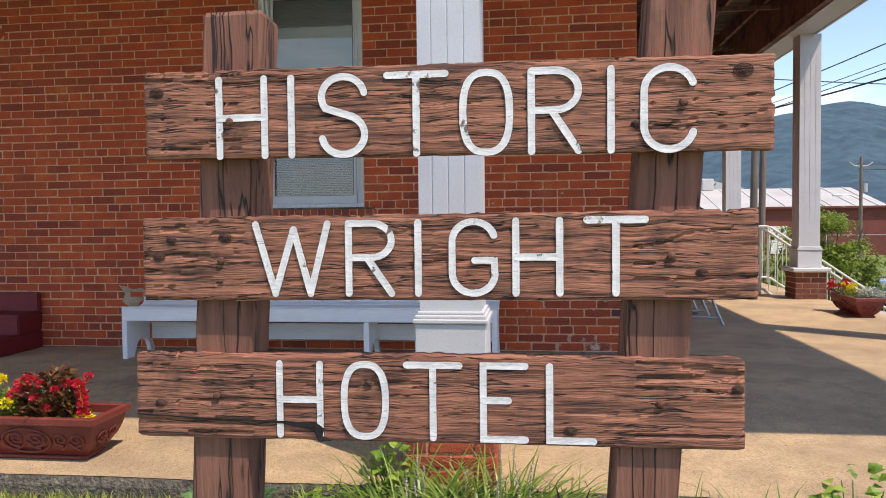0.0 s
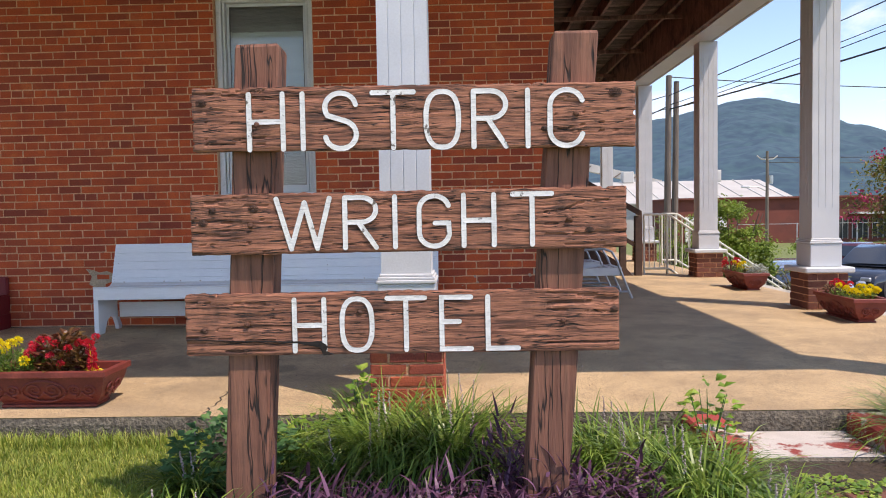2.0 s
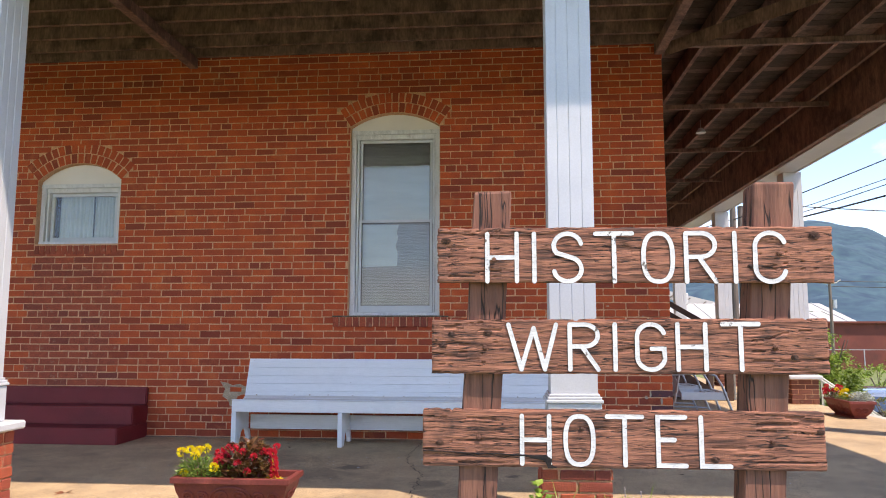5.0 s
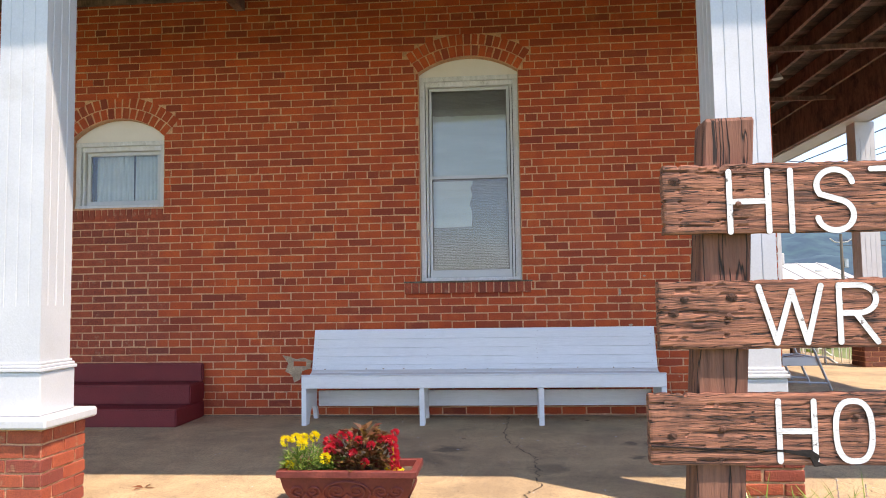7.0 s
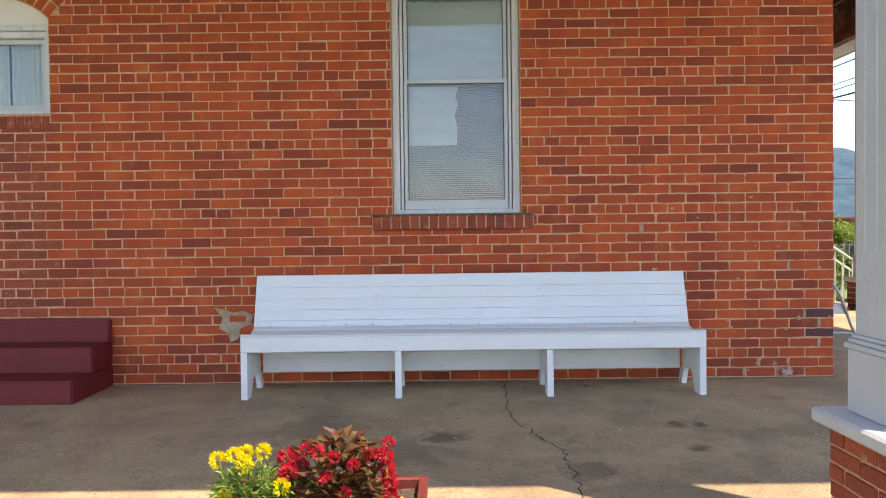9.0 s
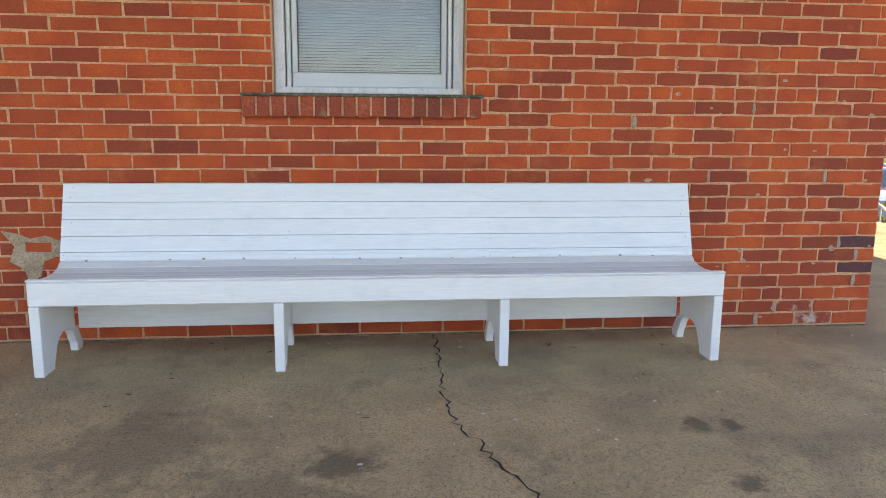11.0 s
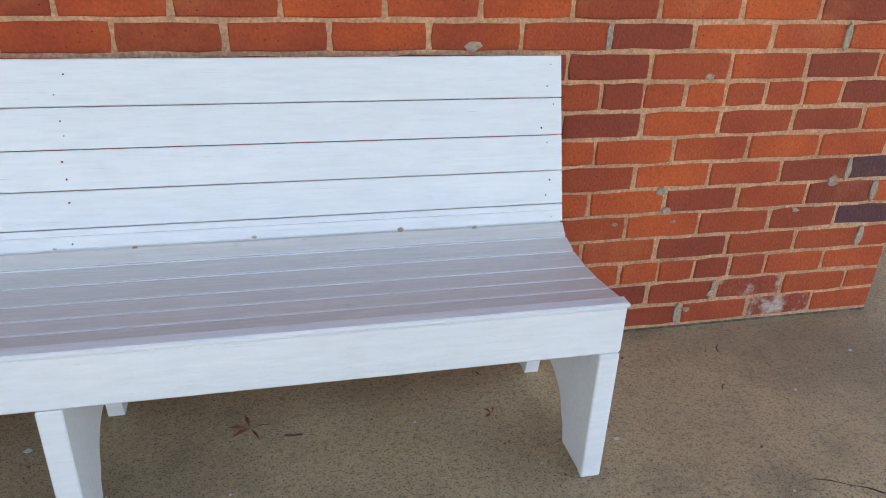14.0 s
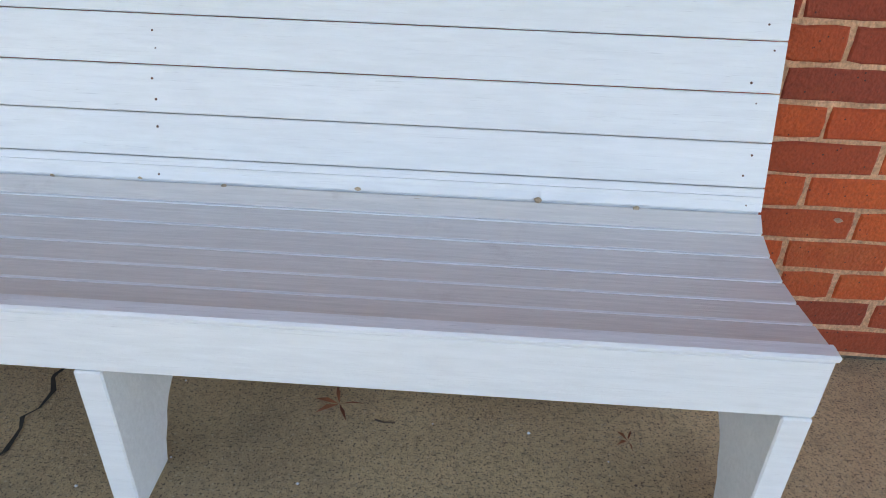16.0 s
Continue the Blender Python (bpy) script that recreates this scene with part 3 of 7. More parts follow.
        s = part("sash", bm, M_WHITE, ob)
        g = part("pane", box(a + 0.03, b - 0.03, y + 0.014, y + 0.018, z0 + 0.08, zs - 0.15), M_GLASS, s, "clear window glass")
        g.visible_shadow = False
        for k, (ca, cb) in enumerate(((a + 0.06, (a + b) / 2 + 0.06), ((a + b) / 2 + 0.075, b - 0.03))):
            bm = bmesh.new()
            n = 36
            lo = [bm.verts.new((ca + (cb - ca) * i / n, yf + 0.15 + 0.012 * math.sin(i * 1.3 + k), z0 + 0.05)) for i in range(n + 1)]
            hi = [bm.verts.new((ca + (cb - ca) * i / n, yf + 0.15 + 0.010 * math.sin(i * 1.3 + k + 0.3), zs - 0.1)) for i in range(n + 1)]
            for i in range(n):
                bm.faces.new((lo[i], lo[i + 1], hi[i + 1], hi[i]))
            part("curtain", bm, M_CURTAIN_REFLECT, ob, "pale gathered curtain", smooth=True)
    # Dark sheet close behind the window, painted as the room's shade.
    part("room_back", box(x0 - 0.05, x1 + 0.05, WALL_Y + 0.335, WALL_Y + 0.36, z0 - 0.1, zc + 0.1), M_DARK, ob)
    return ob


window(BIG, "window_1", True)
window(SMALL, "window_2", False)


# ---- porch ceiling and beams ----
def porch_ceiling():
    ob = base("ceiling")
    tagged(ob, "dark brown open porch ceiling with joists and boards", "porch ceiling", kind="structure")
    bm = bmesh.new()
    rnd = random.Random(8)
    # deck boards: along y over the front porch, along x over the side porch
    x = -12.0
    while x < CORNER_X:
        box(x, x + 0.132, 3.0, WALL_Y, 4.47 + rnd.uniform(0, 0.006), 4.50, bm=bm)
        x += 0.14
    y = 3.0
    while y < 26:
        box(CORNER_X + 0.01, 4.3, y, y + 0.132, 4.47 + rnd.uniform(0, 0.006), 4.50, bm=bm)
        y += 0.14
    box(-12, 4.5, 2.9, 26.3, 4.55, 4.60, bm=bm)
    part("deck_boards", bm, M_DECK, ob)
    bm = bmesh.new()
    # joists
    for y in (4.15, 4.55, 4.95, 5.32, 5.66, 6.0, 6.34, 6.62):
        box(-12, CORNER_X, y - 0.022, y + 0.022, 4.27, 4.468, bm=bm)
    for x in (0.98, 1.40, 1.87, 2.29, 2.83, 3.36):
        box(x - 0.022, x + 0.022, 3.885, 26, 4.27, 4.468, bm=bm)
    part("ceiling_joists", bm, M_DARKWOOD, ob)
    # cross beams
    for x in (-8.6, -4.35, 0.90):
        part("cross_beam", box(x - 0.05, x + 0.05, 3.885, WALL_Y - 0.002, 4.15, 4.266, 0.006), M_DARKWOOD, ob)
    for y in (6.60, 8.85, 11.3, 13.8, 16.3, 19.0, 22.0):
        part("cross_beam", box(0.96, 3.60, y - 0.025, y + 0.025, 4.20, 4.266, 0.004), M_DARKWOOD, ob)
    bm = bmesh.new()
    d = Vector((1, -1, 0)).normalized() * 0.045
    v = [bm.verts.new((p.x, p.y, z)) for z in (4.12, 4.264) for p in (Vector((0.98, 6.6, 0)) + d.yxz * Vector((1, 1, 0)), Vector((0.98, 6.6, 0)) - d.yxz, Vector((3.5, 3.9, 0)) - d.yxz, Vector((3.5, 3.9, 0)) + d.yxz)]
    for f in ((0, 1, 2, 3), (7, 6, 5, 4), (0, 4, 5, 1), (1, 5, 6, 2), (2, 6, 7, 3), (3, 7, 4, 0)):
        bm.faces.new([v[i] for i in f])
    bmesh.ops.recalc_face_normals(bm, faces=bm.faces[:])
    part("hip_beam", bm, M_DARKWOOD, ob)
    return ob


porch_ceiling()
COLS = [(-9.0, 3.65, 0.5), (-4.50, 3.65, 0.5), (-0.36, 3.67, 0.44), (3.86, 3.62, 0.44), (3.90, 7.38, 0.46), (4.02, 11.45, 0.46), (4.02, 15.5, 0.46), (4.02, 19.6, 0.46), (4.02, 23.6, 0.46)]
BEAM_Z = 3.83


def perimeter_beam():
    ob = base("trim")
    tagged(ob, "brown porch beam with white painted underside and fascia", "porch beam", kind="structure")
    for nm, b in (("front_beam", (-12, 3.60, 3.50, 3.88)), ("side_beam", (3.62, 3.98, 3.505, 26.0))):
        part(nm, box(b[0], b[1], b[2], b[3], BEAM_Z + 0.02, 4.466), M_DARKWOOD, ob, "dark brown beam")
    part("soffit", box(-12, 4.06, 3.312, 3.90, BEAM_Z, BEAM_Z + 0.018), M_WHITE, ob, "white painted underside")
    part("soffit", box(3.70, 4.06, 3.903, 26.0, BEAM_Z, BEAM_Z + 0.018), M_WHITE, ob, "white painted underside")
    part("fascia", box(-12, 4.06, 3.27, 3.31, BEAM_Z - 0.01, 4.75), M_WHITE, ob, "white fascia board")
    part("fascia", box(4.062, 4.10, 3.27, 26.0, BEAM_Z - 0.01, 4.75), M_WHITE, ob, "white fascia board")


perimeter_beam()


def column(at):
    """A white panelled square shaft on a moulded plinth and a brick pier with a white cap."""
    cx, cy, cap = at
    ob = base("porch_column", (cx, cy, 0))
    tagged(ob, "white square fluted porch column on a red brick pier", "column", group="porch columns")
    pier = part("pier", box(-0.208, 0.208, -0.208, 0.208, -0.06, cap - 0.062), M_MORTAR, ob, "red brick pier")
    part("pier_cap", box(-0.265, 0.265, -0.265, 0.265, cap - 0.06, cap, 0.012), M_WHITE, ob, "thick white painted cap")
    part("plinth", box(-0.168, 0.168, -0.168, 0.168, cap + 0.001, cap + 0.25, 0.006), M_WHITE, ob)
    mz = cap + 0.252
    bm = bmesh.new()
    for e, za, zb in ((0.178, mz, mz + 0.02), (0.168, mz + 0.021, mz + 0.038), (0.158, mz + 0.039, mz + 0.055)):
        box(-e, e, -e, e, za, zb, 0.004, bm=bm)
    part("moulding", bm, M_WHITE, ob)
    # the shaft with three sunk flutes on every face: outline drawn up, flutes end short of both ends
    z0, z1 = mz + 0.056, BEAM_Z - 0.002
    half = 0.146

    def outline(depth):
        side = []
        for c in (-0.082, -0.006, 0.07):
            side += [(c - 0.0042, 0.0), (c - 0.0018, depth), (c + 0.0018, depth), (c + 0.0042, 0.0)]
        pts = []
        for k in range(4):
            q = Matrix.Rotation(k * math.pi / 2, 2)
            for u, d in [(-half, 0.0)] + side:
                pts.append(q @ Vector((u, -half + d)))
        return pts
    bm = bmesh.new()
    rings = []
    for z, d in ((z0, 0), (z0 + 0.32, 0), (z0 + 0.34, 0.0038), (z1 - 0.28, 0.0038), (z1 - 0.26, 0), (z1, 0)):
        rings.append([bm.verts.new((p.x, p.y, z)) for p in outline(d)])
    k = len(rings[0])
    for a, b in zip(rings, rings[1:]):
        for i in range(k):
            bm.faces.new((a[i], a[(i + 1) % k], b[(i + 1) % k], b[i]))
    part("shaft", bm, M_WHITE, ob)
    return ob, pier


COLUMNS = [column(c) for c in COLS]

# ---- bench ----
def bench():
    xl, xr = -3.55, -0.266
    ob = base("porch_bench", ((xl + xr) / 2, 6.1, 0))
    tagged(ob, "long white painted wooden bench with greyish slatted seat", "bench")
    L = (xr - xl) / 2
    # side profile (y from the front edge, z): seat dips, then sweeps up into the leaning back
    back_top = (0.498, 0.852)
    rnd = random.Random(3)

    def slat(name, p, q, mat_, thick, parent, label="", inset=0.0, gap=0.0009):
        """A board between two points of the profile, along the whole bench."""
        p, q = Vector((0, *p)), Vector((0, *q))
        d = (q - p).normalized()
        nrm = Vector((0, d.z, -d.y)) * thick
        g = d * gap
        a, b = p + g, q - g
        bm = bmesh.new()
        n = 14
        rows = []
        for i in range(n + 1):
            x = -L + inset + (2 * L - 2 * inset) * i / n
            w = 0.0012 * noise.noise((x * 2, p.y * 40, p.z * 40))
            rows.append([bm.verts.new(Vector((x, 0, 0)) + c + Vector((0, -d.z, d.y)) * w) for c in (a, b, b + nrm, a + nrm)])
        for r, s in zip(rows, rows[1:]):
            for k in range(4):
                bm.faces.new((r[k], r[(k + 1) % 4], s[(k + 1) % 4], s[k]))
        bm.faces.new(rows[0])
        bm.faces.new(rows[-1][::-1])
        bmesh.ops.recalc_face_normals(bm, faces=bm.faces[:])
        bmesh.ops.bevel(bm, geom=[e for e in bm.edges if abs(e.verts[0].co.x - e.verts[1].co.x) > 0.1], offset=0.0018, segments=1, affect="EDGES")
        return part(name, bm, mat_, parent, label)
    for p, q in (((0.024, 0.449), (0.09, 0.441)), ((0.09, 0.441), (0.155, 0.433)), ((0.155, 0.433), (0.22, 0.429)), ((0.22, 0.429), (0.29, 0.433)), ((0.29, 0.433), (0.345, 0.446)), ((0.345, 0.446), (0.378, 0.472))):
        slat("seat_slat", p, q, M_SEAT, 0.022, ob, "grey worn painted seat slat", gap=0.0022)
    for y, z in ((0.09, 0.441), (0.155, 0.433), (0.22, 0.429), (0.29, 0.433), (0.345, 0.446)):
        part("seat_filler", box(-L + 0.004, L - 0.004, y - 0.0036, y + 0.0022, z - 0.018, z + 0.0012), M_BENCH, ob, "white paint in the seat joints")
    part("back_filler", box(-L + 0.002, L - 0.002, 0.384, 0.402, 0.43, 0.50), M_BENCH, ob)
    part("seat_nosing", box(-L, L, -0.010, 0.0232, 0.4486, 0.4605, 0.004), M_BENCH, ob)
    a = Vector((0.378, 0.472))
    b = Vector(back_top)
    cuts = [0.0, 0.112, 0.315, 0.53, 0.752, 1.0]
    for u, v in zip(cuts, cuts[1:]):
        slat("back_board", tuple(a.lerp(b, u)), tuple(a.lerp(b, v)), M_BENCH, 0.022, ob)
    part("apron", box(-L, L, -0.002, 0.022, 0.334, 0.4485, 0.006), M_BENCH, ob)
    part("rear_stretcher", box(-L + 0.06, L - 0.06, 0.395, 0.417, 0.122, 0.27, 0.003), M_BENCH, ob)
    # four plank legs with an arch sawn out of the foot
    prof = [(0.024, 0.0), (0.125, 0.0)] + [(0.138, 0.045)] + [(0.270 - 0.118 * math.cos(radians(a_)), 0.05 + 0.10 * math.sin(radians(a_))) for a_ in range(10, 171, 16)] + [(0.402, 0.045), (0.412, 0.0), (0.470, 0.0), (0.478, 0.03), (0.425, 0.12), (0.392, 0.12), (0.392, 0.28), (0.375, 0.44), (0.34, 0.422), (0.22, 0.405), (0.024, 0.42)]
    for x in (-L + 0.024, -2.438 - (xl + xr) / 2, -1.366 - (xl + xr) / 2, L - 0.024):
        bm = prism([(y + 0.0, z) for y, z in prof], x - 0.019, x + 0.019, axis="x")
        bmesh.ops.triangulate(bm, faces=[f for f in bm.faces if len(f.verts) > 4])
        leg = part("leg", bm, M_BENCH, ob)
        part("leg_front", box(x - 0.023, x + 0.023, -0.001, 0.0225, 0.0, 0.333, 0.003), M_BENCH, leg)
    # nails, two to a board over each leg, and resin marks along the foot of the back
    xs = (-L + 0.035, -2.438 - (xl + xr) / 2, -1.366 - (xl + xr) / 2, L - 0.035)
    for u, v in zip(cuts, cuts[1:]):
        for x in xs:
            for q in (0.25, 0.75):
                if rnd.random() < 0.75:
                    p = a.lerp(b, u + (v - u) * (q + rnd.uniform(-0.08, 0.08)))
                    xx = x + rnd.uniform(-0.018, 0.018)
                    part("nail", cyl((xx, p.x + 0.001, p.y), (xx, p.x - 0.0013, p.y), rnd.uniform(0.0012, 0.0024), n=7), M_RUST, ob)
    for k in range(16):
        x = -L + 0.1 + (2 * L - 0.2) * (k + rnd.uniform(0.1, 0.9)) / 16
        p = a.lerp(b, rnd.uniform(-0.02, 0.02))
        r = rnd.uniform(0.003, 0.006)
        bm = bmesh.new()
        bm.faces.new([bm.verts.new((x + r * 1.6 * math.cos(i * 0.785) * rnd.uniform(0.6, 1.2), p.x - 0.0045, p.y + r * math.sin(i * 0.785) * rnd.uniform(0.6, 1.2))) for i in range(8)])
        part("resin_mark", bm, M_PATCH, ob, "brownish resin mark in the paint")
    return ob


bench()


# ---- the sign ----
STROKE = 0.0100


def ribbon(bm, pts, w, y, closed=False, sink=0.0006):
    """A painted stroke in the x-z plane, rounded at both ends, standing proud by the slope of its edge."""
    P = [Vector(p) for p in pts]
    n = len(P)
    left, right = [], []
    for i, p in enumerate(P):
        if closed:
            d0, d1 = (p - P[i - 1]).normalized(), (P[(i + 1) % n] - p).normalized()
        else:
            d0 = (p - P[i - 1]).normalized() if i else (P[1] - p).normalized()
            d1 = (P[i + 1] - p).normalized() if i < n - 1 else d0
        t = (d0 + d1).normalized()
        nn = Vector((-t.y, t.x))
        k = w / max(0.45, nn.dot(Vector((-d1.y, d1.x))))
        k *= 1 + 0.10 * noise.noise((p.x * 40, p.y * 40, y))
        left.append(p + nn * k)
        right.append(p - nn * k)
    if not closed:
        def cap(c, a, k=6):
            a0 = math.atan2((a - c).y, (a - c).x)
            return [c + Vector((math.cos(a0 - math.pi * j / k), math.sin(a0 - math.pi * j / k))) * w for j in range(1, k)]
        loop = left + cap(P[-1], left[-1]) + right[::-1] + cap(P[0], right[0])
        top = [bm.verts.new((p.x, y, p.y)) for p in loop]
        low = [bm.verts.new((p.x, y + 0.0055, p.y)) for p in loop]
        m = len(loop)
        L_, R_ = top[:n], top[n + 5:2 * n + 5][::-1]
        C_ = [bm.verts.new((p.x, y + sink, p.y)) for p in P]
        for i in range(n - 1):
            bm.faces.new((L_[i], L_[i + 1], C_[i + 1], C_[i]))
            bm.faces.new((C_[i], C_[i + 1], R_[i + 1], R_[i]))
        bm.faces.new(top[n - 1:n + 6] + [C_[-1]])
        bm.faces.new(top[2 * n + 4:] + [top[0], C_[0]])
        for i in range(m):
            bm.faces.new((top[i], low[i], low[(i + 1) % m], top[(i + 1) % m]))
    else:
        for i in range(n):
            j = (i + 1) % n
            a = [bm.verts.new((q.x, yy, q.y)) for q, yy in ((left[i], y), (left[j], y), (right[j], y), (right[i], y), (left[i], y + 0.0055), (left[j], y + 0.0055), (right[j], y + 0.0055), (right[i], y + 0.0055))]
            c0, c1 = bm.verts.new((P[i].x, y + sink, P[i].y)), bm.verts.new((P[j].x, y + sink, P[j].y))
            bm.faces.new((a[0], a[1], c1, c0))
            bm.faces.new((c0, c1, a[2], a[3]))
            bm.faces.new((a[0], a[4], a[5], a[1]))
            bm.faces.new((a[2], a[6], a[7], a[3]))
        bmesh.ops.remove_doubles(bm, verts=bm.verts[:], dist=0.0002)


def oval(n=36, k=2.6):
    out = []
    for i in range(n):
        a = 2 * math.pi * i / n
        c, s = math.cos(a), math.sin(a)
        out.append((0.5 + 0.5 * math.copysign(abs(c) ** (2 / k), c), 0.5 + 0.5 * math.copysign(abs(s) ** (2 / k), s)))
    return out


def turn(cx, cz, rx, rz, a0, a1, n=16):
    return [(cx + rx * math.cos(radians(a0 + (a1 - a0) * i / n)), cz + rz * math.sin(radians(a0 + (a1 - a0) * i / n))) for i in range(n + 1)]


GLYPH = {
    "H": [[(0, 0), (0, 1)], [(1, 0), (1, 1)], [(0, 0.5), (1, 0.5)]],
    "I": [[(0.5, 0), (0.5, 1)]],
    "T": [[(0, 1), (1, 1)], [(0.5, 0), (0.5, 0.97)]],
    "E": [[(1, 0), (0, 0), (0, 1), (1, 1)], [(0, 0.53), (0.6, 0.53)]],
    "L": [[(0, 1), (0, 0), (1, 0)]],
    "O": [oval()],
    "W": [[(0, 1), (0.27, 0)], [(0.27, 0.02), (0.53, 0.92)], [(0.53, 0.92), (0.76, 0)], [(0.76, 0.02), (1, 1)]],
    "R": [[(0, 0), (0, 1)], [(0.02, 1.0)] + turn(0.52, 0.755, 0.48, 0.245, 90, -90) + [(0.02, 0.51)], [(0.45, 0.49), (1, 0)]],
    "S": [turn(0.5, 0.745, 0.48, 0.255, 10, 215) + turn(0.5, 0.255, 0.48, 0.255, 62, -170)],
    "C": [turn(0.52, 0.72, 0.50, 0.28, 18, 180) + turn(0.52, 0.28, 0.50, 0.28, 180, 345)],
    "G": [turn(0.52, 0.72, 0.50, 0.28, 18, 180) + turn(0.52, 0.28, 0.50, 0.28, 180, 355) + [(1.0, 0.46), (0.55, 0.46)]],
}


def board(xl, xr, z0, z1, y, tilt, seed):
    """A thick weathered plank: rough split face, chewed edges."""
    bm = bmesh.new()
    nx, nz = 190, 30
    th = 0.055
    chew = 0.7 if seed == 11 else 0.3
    rows = []
    for i in range(nx + 1):
        u = i / nx
        x = xl + (xr - xl) * u
        zt = z1 + tilt * (u - 0.5) + 0.004 * noise.noise((x * 9, seed, 1)) + 0.0045 * noise.noise((x * 34, seed, 2)) - 0.008 * (noise.noise((x * 14, seed, 12)) > 0.45)
        zb = z0 + tilt * (u - 0.5) + 0.003 * noise.noise((x * 8, seed, 3)) + 0.002 * noise.noise((x * 30, seed, 4))
        row = []
        for j in range(nz + 1):
            v = j / nz
            z = zb + (zt - zb) * v
            xx = x
            if i == 0 or i == nx:
                xx += chew * (0.010 * noise.noise((z * 26, seed, 7)) + 0.007 * noise.noise((z * 95, seed, 8)) + (0.012 if i == 0 else -0.012) * (noise.noise((z * 60, seed, 9)) > 0.32))
            g = noise.noise((x * 2.2 + seed, z * 34 + 1.2 * noise.noise((x * 3, z * 6, seed)), seed * 3))
            g2 = noise.noise((x * 5.0, z * 120, seed * 5 + 1))
            d = 0.0012 * g + 0.0013 * g2
            if g < -0.46:
                d -= 0.003
            if abs(noise.noise((x * 1.3, z * 22, seed * 7))) < 0.022 and abs(x + 0.25) > 0.55:
                d -= 0.006
            edge = min(v, 1 - v)
            d -= 0.004 * max(0.0, 1 - edge / 0.06) ** 2 + 0.004 * max(0.0, 1 - min(u, 1 - u) / 0.008) ** 2
            row.append(bm.verts.new((xx, y - d, z)))
        rows.append(row)
    for i in range(nx):
        for j in range(nz):
            bm.faces.new((rows[i][j], rows[i + 1][j], rows[i + 1][j + 1], rows[i][j + 1]))
    rim = [rows[i][0] for i in range(nx + 1)] + [rows[nx][j] for j in range(1, nz + 1)] + [rows[i][nz] for i in range(nx - 1, -1, -1)] + [rows[0][j] for j in range(nz - 1, 0, -1)]
    rear = [bm.verts.new((v.co.x, y + th, v.co.z)) for v in rim]
    k = len(rim)
    for i in range(k):
        bm.faces.new((rim[(i + 1) % k], rim[i], rear[i], rear[(i + 1) % k]))
    bm.faces.new(rear[::-1])
    return bm


